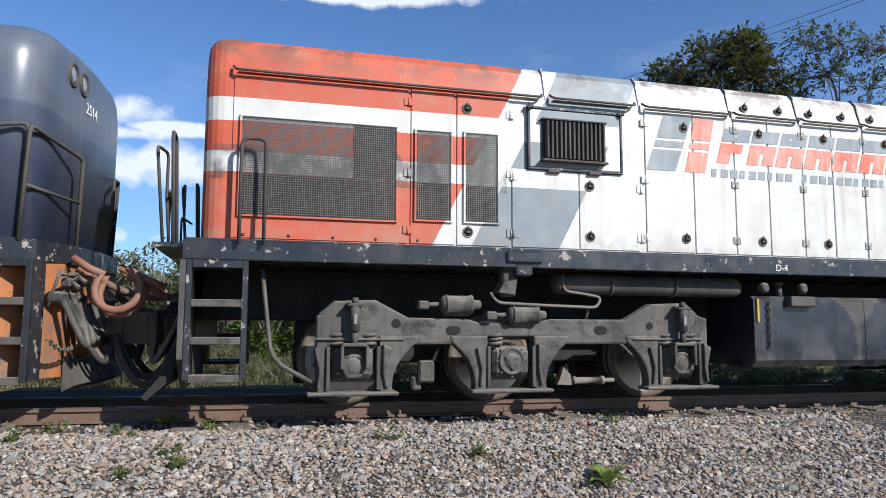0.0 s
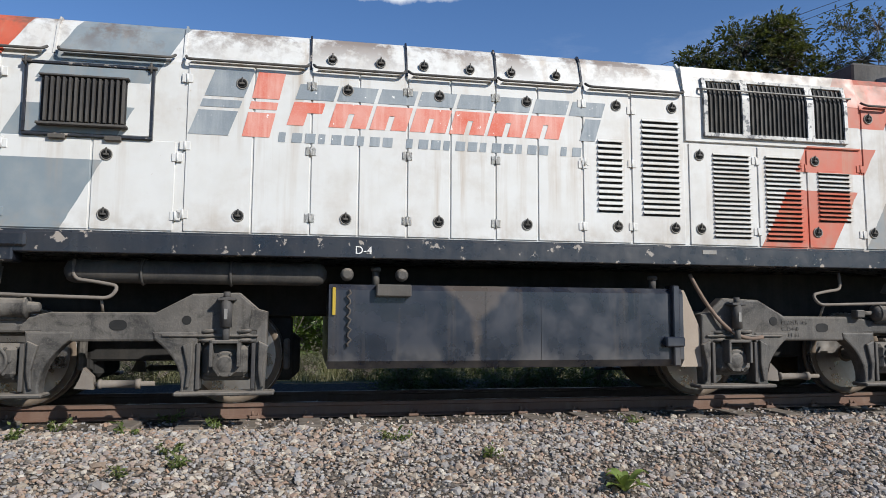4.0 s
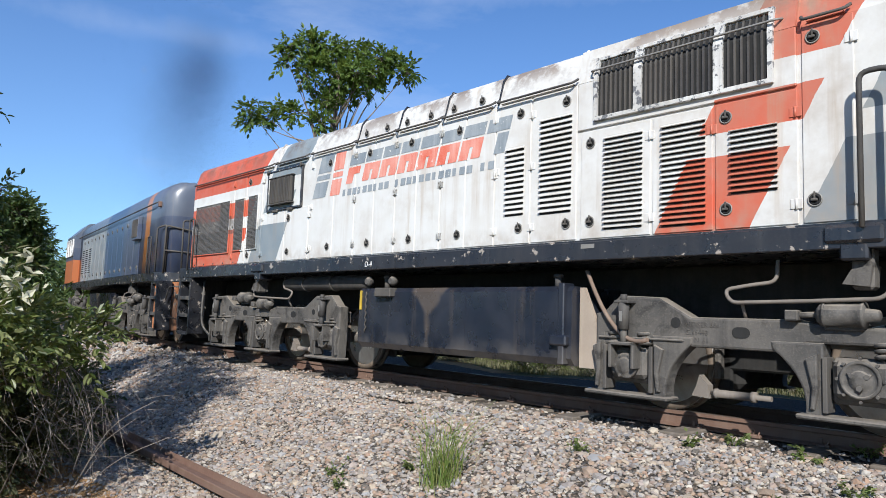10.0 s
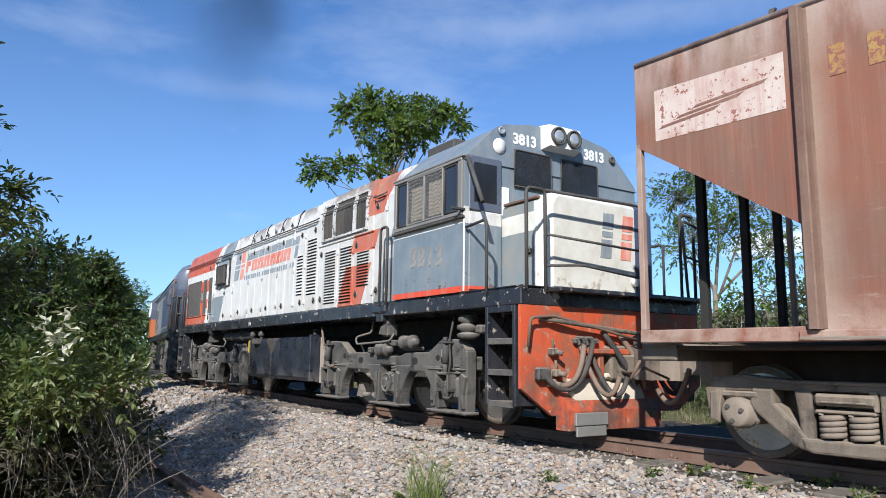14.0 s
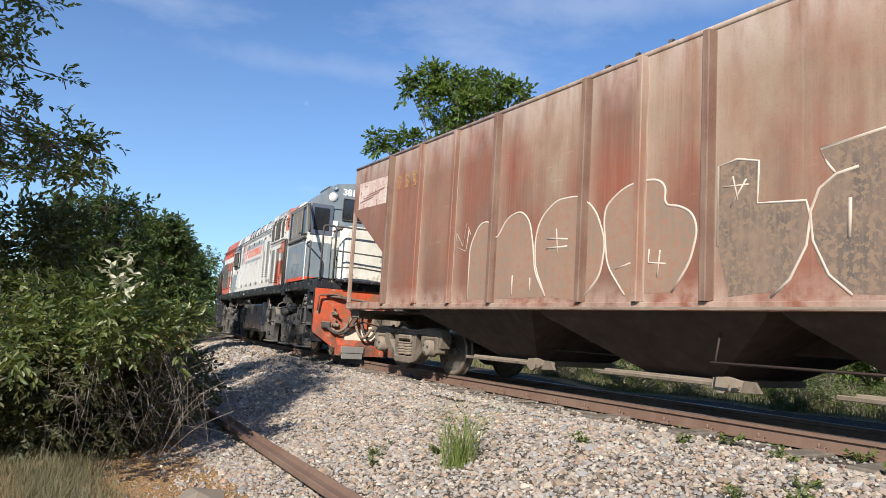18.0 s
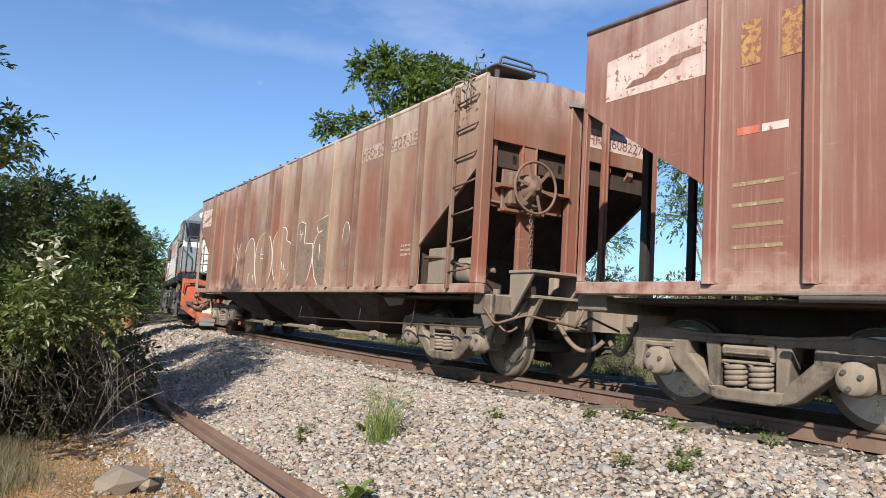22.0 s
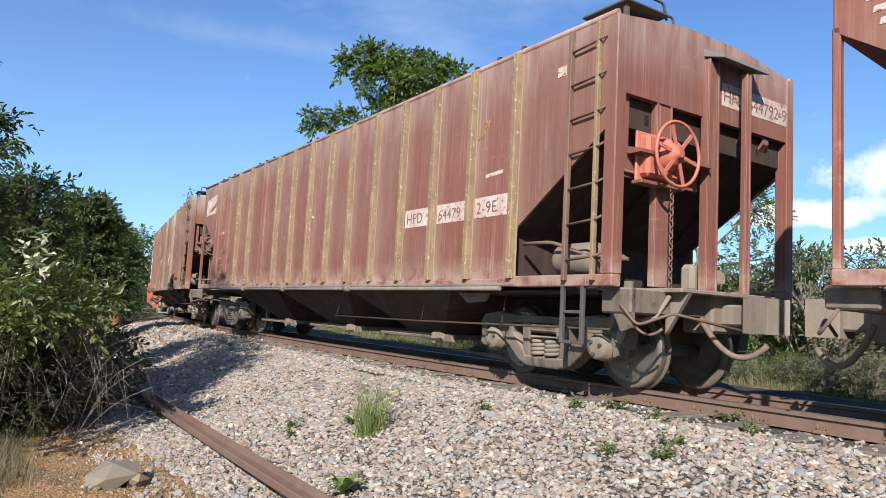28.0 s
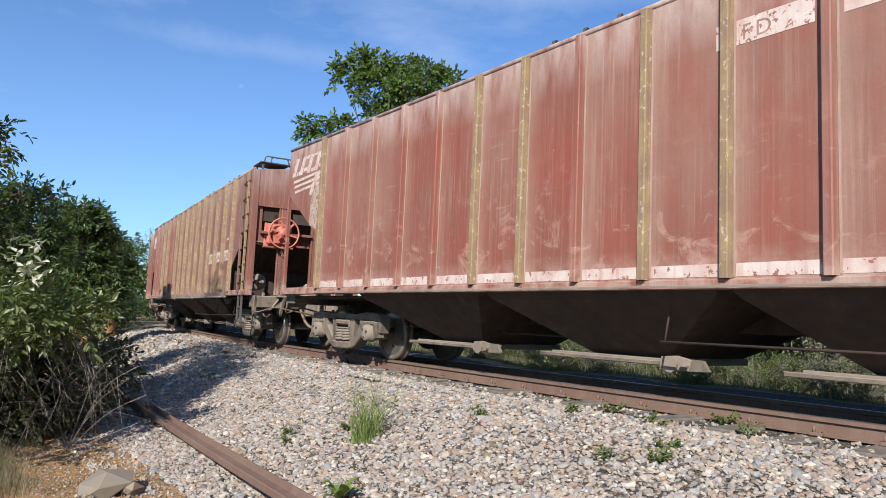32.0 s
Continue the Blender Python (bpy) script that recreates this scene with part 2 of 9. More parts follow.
# ---- materials ----
class Nodes:
    """A short way to write node materials."""

    def __init__(self, name):
        self.m = bpy.data.materials.new(name)
        self.m.use_nodes = True
        self.t = self.m.node_tree
        self.b = self.t.nodes["Principled BSDF"]
        self.co = self.n("ShaderNodeTexCoord").outputs["Object"]

    def n(self, kind, ins=None, **attrs):
        node = self.t.nodes.new(kind)
        for k, v in attrs.items():
            setattr(node, k, v)
        for k, v in (ins or {}).items():
            self.put(node.inputs[k], v)
        return node

    def put(self, socket, v):
        if isinstance(v, bpy.types.NodeSocket):
            self.t.links.new(v, socket)
        elif isinstance(v, tuple) and len(v) == 3 and socket.type == "RGBA":
            socket.default_value = (*v, 1)
        else:
            socket.default_value = v

    def noise(self, scale, detail=4, rough=.55, stretch=None, co=None, dist=0):
        c = co or self.co
        if stretch:
            c = self.n("ShaderNodeMapping", {"Vector": c, "Scale": stretch}).outputs[0]
        return self.n("ShaderNodeTexNoise", {"Vector": c, "Scale": scale, "Detail": detail, "Roughness": rough, "Distortion": dist}).outputs["Fac"]

    def ramp(self, x, a, b, lo=0.0, hi=1.0):
        return self.n("ShaderNodeMapRange", {"Value": x, "From Min": a, "From Max": b, "To Min": lo, "To Max": hi}).outputs[0]

    def math(self, op, a, b=0.0):
        node = self.n("ShaderNodeMath", operation=op)
        self.put(node.inputs[0], a)
        self.put(node.inputs[1], b)
        return node.outputs[0]

    def mix(self, f, a, b, mode="MIX"):
        node = self.n("ShaderNodeMix", data_type="RGBA", blend_type=mode)
        self.put(node.inputs[0], f)
        self.put(node.inputs[6], a)
        self.put(node.inputs[7], b)
        return node.outputs[2]

    def bump(self, h, strength=.3, dist=.01):
        self.put(self.b.inputs["Normal"], self.n("ShaderNodeBump", {"Height": h, "Strength": strength, "Distance": dist}).outputs[0])

    def end(self, color, rough=.6, metal=0.0, spec=.5):
        self.put(self.b.inputs["Base Color"], color)
        self.put(self.b.inputs["Roughness"], rough)
        self.put(self.b.inputs["Metallic"], metal)
        self.b.inputs["Specular IOR Level"].default_value = spec
        return self.m

    def rnd(self):
        return self.n("ShaderNodeObjectInfo").outputs["Random"]

    def isl(self):
        return self.n("ShaderNodeNewGeometry").outputs["Random Per Island"]


def worn(name, base, dirt, amount=.5, rough=.55, metal=0.0, chip=None, streak=True, scale=1.0, spec=.4, bump=.15, chip_at=.655):
    """Paint or metal with two scales of dirt, downward streaks and chips."""
    k = Nodes(name)
    big = k.ramp(k.noise(1.3 * scale, 5, .6), .35, .75)
    c = k.mix(k.math("MULTIPLY", big, amount), base, dirt)
    if streak:
        s = k.ramp(k.noise(1.0, 5, .6, (9 * scale, 9 * scale, .7 * scale)), .48, .75)
        c = k.mix(k.math("MULTIPLY", s, amount), c, dirt)
    fine = k.noise(45 * scale, 3, .6)
    c = k.mix(k.math("MULTIPLY", k.ramp(fine, .45, .75), .22), c, dirt)
    if chip:
        f = k.ramp(k.noise(7 * scale, 6, .68), chip_at, chip_at + .015)
        c = k.mix(f, c, chip)
    k.bump(fine, bump, .004)
    return k.end(c, k.ramp(k.noise(6 * scale), .3, .7, max(.05, rough - .12), min(1, rough + .15)), metal, spec)


def loft(mesh, rings, smooth=False, caps=True):
    """Joins rings of equal count into one skin."""
    n = len(rings[0])
    vs = [p for r in rings for p in r]
    fs = [(k * n + i, (k + 1) * n + i, (k + 1) * n + (i + 1) % n, k * n + (i + 1) % n) for k in range(len(rings) - 1) for i in range(n)]
    if caps:
        fs += [tuple(range(n)), tuple(range(len(vs) - n, len(vs)))[::-1]]
    return mesh.add(vs, fs, smooth)


def letters(text, size, material, parent, at, name="lettering", deep=.004, spread=1.0, bold=0.0):
    """Painted or cast lettering in the built-in font, as a mesh. It stands in the x-z plane and faces -y."""
    cu = bpy.data.curves.new(name, "FONT")
    cu.body, cu.size, cu.extrude, cu.space_character, cu.offset = text, size, deep, spread, bold
    tmp = new("tmp", cu)
    me = bpy.data.meshes.new_from_object(tmp.evaluated_get(bpy.context.evaluated_depsgraph_get()))
    bpy.data.objects.remove(tmp)
    bpy.data.curves.remove(cu)
    me.materials.clear()
    return part(name, me, material, parent, at=at @ pose(0, 0, 0, 90))


def mirrored(pts):
    """A closed outline from its half with y < 0, from the bottom to the top."""
    return pts + [(-y, z) for y, z in reversed(pts)]

M = {}
M["steel_dark"] = worn("dark_dusty_steel", (.035, .034, .035), (.13, .115, .095), .6, .75)


def cast_steel(name, base, oil, dust, warm):
    """Rough cast steel: grey-brown, oily dark patches, dust lying on ledges and flung up from below."""
    k = Nodes(name)
    c = k.mix(k.ramp(k.noise(2.2, 6, .62), .36, .68), base, dust)
    c = k.mix(k.ramp(k.noise(3.7, 6, .68, dist=.6), .53, .66, 0, .8), c, oil)
    c = k.mix(k.ramp(k.noise(1.0, 5, .6, (10, 10, 1.2)), .52, .75, 0, .55), c, oil)
    up = k.n("ShaderNodeSeparateXYZ", {"Vector": k.n("ShaderNodeNewGeometry").outputs["True Normal"]}).outputs[2]
    c = k.mix(k.math("MULTIPLY", k.ramp(up, .35, .85), k.ramp(k.noise(9, 4), .25, .6, .45, .95)), c, warm)
    grit = k.noise(70, 4, .7)
    c = k.mix(k.ramp(grit, .52, .72, 0, .35), c, warm)
    k.bump(k.math("ADD", grit, k.math("MULTIPLY", k.noise(14, 4), 1.6)), .45, .006)
    return k.end(c, k.ramp(k.noise(5, 5), .35, .65, .55, .92), 0, .35)


M["bogie"] = cast_steel("dusty_cast_steel", (.064, .060, .055), (.014, .0135, .013), (.115, .104, .091), (.200, .173, .142))
M["bogie_warm"] = cast_steel("brown_dusty_cast_steel", (.110, .088, .068), (.036, .029, .024), (.185, .148, .112), (.265, .215, .165))
M["black_paint"] = worn("black_frame_paint", (.012, .014, .020), (.060, .056, .054), .4, .30, chip=(.30, .26, .22), spec=.6, chip_at=.60)


def tank_paint():
    """Black gloss paint, dusty in patches, with a brown spill that runs down from the top edge."""
    k = Nodes("black_tank_paint")
    sep = k.n("ShaderNodeSeparateXYZ", {"Vector": k.co})
    x, z = sep.outputs[0], sep.outputs[2]
    dust = k.math("MULTIPLY", k.ramp(k.noise(1.6, 5, .6), .42, .72), .35)
    c = k.mix(dust, (.010, .013, .022), (.055, .055, .062))
    s_ = k.ramp(k.noise(1, 6, .6, (7, 7, .4)), .55, .75, 0, .45)
    c = k.mix(s_, c, (.11, .085, .065))
    wide = k.math("ADD", k.math("MULTIPLY", k.ramp(z, .80, 1.12), .30), k.ramp(k.noise(5, 4), .3, .7, -.03, .06))
    run = k.ramp(k.math("SUBTRACT", wide, k.math("ABSOLUTE", k.math("ADD", x, .22))), -.03, .05)
    c = k.mix(k.math("MULTIPLY", run, .42), c, (.15, .115, .085))
    low = k.math("MULTIPLY", k.ramp(z, .60, .40), k.ramp(k.noise(4, 5), .4, .6))
    c = k.mix(k.math("MULTIPLY", low, .6), c, (.12, .105, .09))
    k.bump(k.noise(2.2, 2), .25, .02)
    return k.end(c, k.ramp(k.noise(4, 4), .35, .65, .20, .48), 0, .7)


M["tank"] = tank_paint()
M["rubber"] = worn("black_rubber", (.02, .02, .02), (.12, .10, .085), .6, .8)
M["hose_dust"] = worn("tan_dusty_plate", (.26, .21, .165), (.40, .33, .26), .7, .9, bump=.3)
M["hose"] = worn("dusty_brown_hose", (.13, .085, .06), (.24, .18, .14), .6, .8)
M["rail"] = worn("rusty_rail_steel", (.125, .07, .05), (.18, .12, .088), .7, .8, bump=.4)
M["rail_top"] = worn("rolled_rail_head", (.22, .165, .135), (.13, .09, .07), .5, .42, .6)
M["wheel"] = worn("dusty_wheel_steel", (.095, .074, .056), (.20, .155, .115), .7, .92, bump=.35)
M["tread"] = worn("polished_wheel_tread", (.42, .40, .38), (.24, .20, .17), .5, .32, .85)
M["wood"] = worn("weathered_sleeper_wood", (.11, .09, .072), (.22, .19, .16), .7, .9, bump=.5)
M["glass"] = worn("dark_dusty_glass", (.012, .014, .017), (.06, .06, .06), .3, .12, spec=.8, streak=False)
M["iron_pipe"] = worn("brown_pipe", (.13, .112, .095), (.24, .205, .17), .6, .8)
M["white_paint"] = worn("white_paint", (.74, .73, .70), (.45, .40, .33), .4, .5)


def pilot_paint():
    """Signal red plate: rust-brown grime in patches, black oil low down, pale scrapes and bare edges."""
    k = Nodes("grimy_red_pilot_paint")
    z = k.n("ShaderNodeSeparateXYZ", {"Vector": k.co}).outputs[2]
    c = k.mix(k.ramp(k.noise(2.4, 6, .65), .4, .7), (.52, .078, .026), (.40, .085, .038))
    c = k.mix(k.ramp(k.noise(3.1, 7, .7, dist=.7), .50, .60, 0, .85), c, (.20, .105, .065))
    c = k.mix(k.ramp(k.noise(5.5, 7, .72, dist=.5), .58, .64, 0, .9), c, (.30, .235, .18))
    low = k.math("MULTIPLY", k.ramp(z, .85, .30), k.ramp(k.noise(3.6, 6, .7), .38, .58))
    c = k.mix(k.math("MULTIPLY", low, .85), c, (.075, .058, .046))
    c = k.mix(k.math("MULTIPLY", k.ramp(k.noise(1, 6, .65, (8, 8, .8)), .56, .7), .7), c, (.09, .055, .038))
    c = k.mix(k.ramp(k.noise(19, 6, .72), .66, .68), c, (.42, .38, .33))
    k.bump(k.math("ADD", k.noise(4, 3), k.math("MULTIPLY", k.noise(40, 4), .3)), .3, .015)
    return k.end(c, k.ramp(k.noise(6), .35, .65, .40, .75), 0, .45)


M["orange_red"] = pilot_paint()
# near-black for parts that lie in shadow: their shade is in the colour
M["soot_shade"] = worn("shade_black_steel", (.012, .012, .012), (.045, .04, .034), .4, .85)

# ---- the track's line ----
TRACK_Y = 7.911
K0, K1, K2 = 0.00591, -0.00249, 0.00463


def curvature(s):
    s = max(-26.0, min(26.0, s))
    return K0 + K1 * s / 30 + K2 * (s / 30) ** 2


def make_line(a, b, ds=0.1):
    n0, n1 = int(round(a / ds)), int(round(b / ds))
    line = {0: (0.0, TRACK_Y, 0.0)}
    for sgn, end in ((1, n1), (-1, -n0)):
        x, y, th = line[0]
        for i in range(end):
            s = sgn * (i + .5) * ds
            h = sgn * ds
            mid = th + curvature(s) * h / 2
            x, y, th = x + math.cos(mid) * h, y + math.sin(mid) * h, th + curvature(s) * h
            line[sgn * (i + 1)] = (x, y, th)
    return line


LINE_A, LINE_B = -130.0, 70.0
LINE = make_line(LINE_A, LINE_B)


def on_line(s, d=0.0):
    """The place s metres along the track and d metres to its far side, and the heading there."""
    s = max(LINE_A + .2, min(LINE_B - .2, s))
    i = math.floor(s * 10)
    f = s * 10 - i
    a, b = LINE[i], LINE[i + 1]
    x, y, th = (p + (q - p) * f for p, q in zip(a, b))
    return x - math.sin(th) * d, y + math.cos(th) * d, th


LINE_XY = np.array([LINE[i][:2] for i in range(int(LINE_A * 10), int(LINE_B * 10) + 1, 5)])


def off_line(x, y):
    """Signed distance of (x, y) from the track's line: negative on the near side."""
    dd = np.hypot(LINE_XY[:, 0] - x, LINE_XY[:, 1] - y)
    i = int(np.argmin(dd))
    s = LINE_A + i * .5
    cx, cy, th = on_line(s)
    return -math.sin(th) * (x - cx) + math.cos(th) * (y - cy), s


PROFILE = ([-30, -7.0, -4.6, -3.9, -3.2, -2.5, -1.95, -1.25, 1.3, 1.9, 2.8, 4.5, 9, 40],
           [-.95, -.95, -.93, -.88, -.76, -.53, -.30, -.165, -.165, -.23, -.30, -.33, -.40, -.3])


def ground_z(x, y):
    d, s = off_line(x, y)
    z = float(np.interp(d, *PROFILE))
    rough = noise.noise((x * .35, y * .35, 3.1)) * .10 + noise.noise((x * 1.7, y * 1.7, 1.3)) * .03
    return z + rough * (0.15 if abs(d) < 1.4 else 1.0)

# ---- the train's run: seconds, metres along the track ----
RUN = [(0, 6.45), (0.5, 5.90), (1, 5.35), (1.5, 4.75), (2, 4.18), (2.5, 3.62), (3, 3.03), (3.5, 2.48), (4, 1.89), (4.5, 1.30), (6.5, -1.05), (7, -1.62), (7.5, -2.22), (8, -2.80), (8.5, -3.43), (9, -4.05), (9.5, -4.64), (10, -5.27), (10.5, -5.92), (11, -6.58), (11.5, -7.21), (12, -7.86), (12.5, -8.52), (13, -9.29), (13.5, -10.11), (14, -10.93), (14.5, -11.84), (16.5, -15.55), (17, -16.46), (17.5, -17.37), (18, -18.28), (18.5, -19.24), (19, -20.17), (19.5, -21.12), (20, -22.08), (20.5, -23.01), (21, -23.96), (21.5, -24.95), (22, -25.94), (22.5, -26.94), (23, -27.96), (23.5, -29.00), (24, -30.05), (24.5, -31.10), (26.5, -35.52), (27, -36.59), (27.5, -37.71), (28, -38.81), (28.5, -39.94), (29, -41.11), (29.5, -42.23), (30, -43.35), (30.5, -44.47), (31, -45.60), (31.5, -46.74), (32, -47.86)]
GAPS = [15.4, 30.37, 45.68]


# ---- ground, rails, sleepers ----
def stone_material(name, scale=1.0):
    k = Nodes(name)
    r = k.rnd() if name == "loose_stone" else k.isl()
    ramp = k.n("ShaderNodeValToRGB", {"Fac": r})
    cs = ramp.color_ramp
    cs.elements[0].color, cs.elements[1].color = (.06, .058, .056, 1), (.43, .395, .34, 1)
    for p, c in ((.14, (.30, .210, .145)), (.3, (.225, .230, .24)), (.46, (.37, .300, .225)), (.6, (.165, .168, .18)), (.74, (.33, .205, .135)), (.84, (.31, .31, .315)), (.93, (.45, .39, .31))):
        cs.elements.new(p).color = (*c, 1)
    f = k.noise(40, 4, .6)
    c = k.mix(k.ramp(f, .35, .7, 0, .5), ramp.outputs[0], (.255, .21, .16))
    k.bump(f, .4, .01)
    return k.end(c, .9, 0, .25)


def soil_material():
    k = Nodes("ballast_and_soil")
    v = k.n("ShaderNodeTexVoronoi", {"Vector": k.co, "Scale": 30.0, "Randomness": 1.0})
    cell = k.n("ShaderNodeSeparateColor", {"Color": v.outputs["Color"]}).outputs[0]
    ramp = k.n("ShaderNodeValToRGB", {"Fac": cell})
    cs = ramp.color_ramp
    cs.elements[0].color, cs.elements[1].color = (.09, .08, .07, 1), (.36, .32, .27, 1)
    for p, c in ((.3, (.20, .15, .11)), (.5, (.17, .165, .16)), (.7, (.235, .19, .15))):
        cs.elements.new(p).color = (*c, 1)
    # each stone darkens outwards: the shade of the gaps is in its colour
    dark = k.ramp(v.outputs["Distance"], .0, .65, 1.0, .35)
    stones = k.mix(1.0, ramp.outputs[0], k.n("ShaderNodeCombineColor", {0: dark, 1: dark, 2: dark}).outputs[0], "MULTIPLY")
    soil = k.mix(k.ramp(k.noise(3, 6, .65), .35, .7), (.36, .205, .095), (.26, .165, .08))
    green = k.mix(k.ramp(k.noise(5, 6, .7), .4, .65), (.10, .095, .045), (.17, .15, .08))
    at = k.n("ShaderNodeAttribute", attribute_name="cover").outputs["Vector"]
    sep = k.n("ShaderNodeSeparateXYZ", {"Vector": at})
    n = k.ramp(k.noise(6, 5, .65), .3, .7, -.35, .35)
    c = k.mix(k.ramp(k.math("ADD", sep.outputs[0], n), .4, .6), soil, stones)
    c = k.mix(k.ramp(k.math("ADD", sep.outputs[1], n), .4, .6), c, green)
    # third cover value: the train's shade painted dark into the ground colour
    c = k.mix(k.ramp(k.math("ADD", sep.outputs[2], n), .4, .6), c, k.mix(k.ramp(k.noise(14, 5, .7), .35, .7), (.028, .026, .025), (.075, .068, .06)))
    k.bump(k.math("ADD", k.math("MULTIPLY", v.outputs["Distance"], -1.0), k.noise(60, 3)), .8, .03)
    return k.end(c, .95, 0, .2)


M["soil"] = soil_material()


def build_ground():
    xs = np.concatenate([np.linspace(-900, -75, 12)[:-1], np.linspace(-75, -16, 70)[:-1], np.linspace(-16, 12, 180)[:-1], np.linspace(12, 60, 45)[:-1], np.linspace(60, 900, 12)])
    ys = np.concatenate([np.linspace(-500, -12, 8)[:-1], np.linspace(-12, 0, 16)[:-1], np.linspace(0, 12, 90)[:-1], np.linspace(12, 40, 40)[:-1], np.linspace(40, 900, 12)])
    vs, cover = [], []
    for y in ys:
        for x in xs:
            d, s = off_line(x, y)
            vs.append((x, y, ground_z(x, y)))
            edge = -4.3 - max(0, -x - 3) * .02
            stones = 1.0 if (edge < d < 2.2) else 0.0
            green = 1.0 if d > 5.2 else (.62 if d < -7.5 else 0.0)
            # the last value marks the strip coloured dark for the train's shade
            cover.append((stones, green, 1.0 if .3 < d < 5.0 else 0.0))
    w = len(xs)
    fs = [(j * w + i, j * w + i + 1, (j + 1) * w + i + 1, (j + 1) * w + i) for j in range(len(ys) - 1) for i in range(w - 1)]
    g = Mesh()
    g.v, g.f, g.s = vs, fs, [True] * len(fs)
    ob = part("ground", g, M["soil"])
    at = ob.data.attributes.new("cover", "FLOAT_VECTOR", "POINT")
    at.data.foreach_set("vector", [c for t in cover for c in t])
    tagged(ob, "grey and brown ballast, ochre soil, green verge and a strip darkened as train shade", "ground", kind="structure")


build_ground()
RAIL_SHAPE = [(-.065, -.145), (.065, -.145), (.065, -.135), (.012, -.118), (.010, -.045), (.034, -.036), (.034, -.006), (.026, 0), (-.026, 0), (-.034, -.006), (-.034, -.036), (-.010, -.045), (-.012, -.118), (-.065, -.135)]


def rail(name, d, a, b, label, zoff=0.0, kinds=None, line=on_line):
    """One rail of that section along the line."""
    m = Mesh()
    n = max(2, int((b - a) / 0.7))
    k = len(RAIL_SHAPE)
    for i in range(n + 1):
        s = a + (b - a) * i / n
        for q, z in RAIL_SHAPE:
            x, y, th = line(s, d + q)
            m.v.append((x, y, z + zoff))
    for i in range(n):
        for j in range(k):
            m.f.append((i * k + j, (i + 1) * k + j, (i + 1) * k + (j + 1) % k, i * k + (j + 1) % k))
    m.s = [False] * len(m.f)
    ob = part(name, m, M["rail"])
    if kinds:
        ob.data.materials.append(M["rail_top"])
        ob.data.polygons.foreach_set("material_index", [1 if 6 <= (f % k) <= 8 else 0 for f in range(len(m.f))])
    return tagged(ob, label, "rail", kind="structure")


rail("rail_near", -.5, -120, 60, "rusty running rail with a worn head", kinds=True)
rail("rail_far", .5, -120, 60, "rusty running rail with a worn head", kinds=True)


def siding_line(s, d):
    """The old siding's rail: it draws slowly away from the track as it comes nearer."""
    q = -2.8 - s
    dy = -.05 - .004 * q if q > 0 else -.05
    y = 4.01 + .05 * q + (.002 * q * q if q > 0 else 0)
    th = math.atan(dy)
    return s - math.sin(th) * d, y + math.cos(th) * d, th


rail("rail_siding", 0, -30, -7.9, "old rusty rail lying beside the track", zoff=-.72, line=siding_line)


def toppled_rail():
    """The nearer length of old rail lies on its side."""
    m = Mesh()
    n, k = 16, len(RAIL_SHAPE)
    for i in range(n + 1):
        s = -8.1 + 9.6 * i / n
        for q, z in RAIL_SHAPE:
            x, y, th = siding_line(s, -z - .07)
            m.v.append((x, y, q - .745))
    m.f = [(i * k + j, i * k + (j + 1) % k, (i + 1) * k + (j + 1) % k, (i + 1) * k + j) for i in range(n) for j in range(k)] + [tuple(range(k)), tuple(range(n * k, n * k + k))]
    m.s = [False] * len(m.f)
    tagged(part("loose_rail", m, M["rail"]), "old rusty rail toppled on its side", "rail")


toppled_rail()

sleeper_mesh = Mesh().box(-.11, .11, -1.06, 1.0, -.29, -.140, .012).data("sleeper")
clip_mesh = Mesh().box(-.05, .05, -.028, .028, -.145, -.115, .006).cyl((-.02, 0, -.12), (-.02, 0, -.072), .013, n=6).tube([(.03, -.02, -.12), (.035, 0, -.095), (.03, .02, -.12)], .008, 5).data("rail_clip")
track = thing("railway_track", "timber sleepers under two rusty rails", "track", kind="structure")
rs = random.Random(5)
s = -60.0
while s < 45:
    x, y, th = on_line(s)
    part("sleeper", sleeper_mesh, M["wood"], track, at=pose(x, y, rs.uniform(-.02, .012), 0, 0, math.degrees(th) + rs.uniform(-2, 2)))
    if -22 < s < 12:
        for d in (-.59, -.41, .59):
            x, y, th = on_line(s + rs.uniform(-.03, .03), d)
            part("rail_clip", clip_mesh, M["rail"], track, at=pose(x, y, 0, 0, 0, math.degrees(th) + (90 if 0 else 0)))
    s += .56 + rs.uniform(-.04, .04)

# ---- locomotives ----
SLANT = 0.52


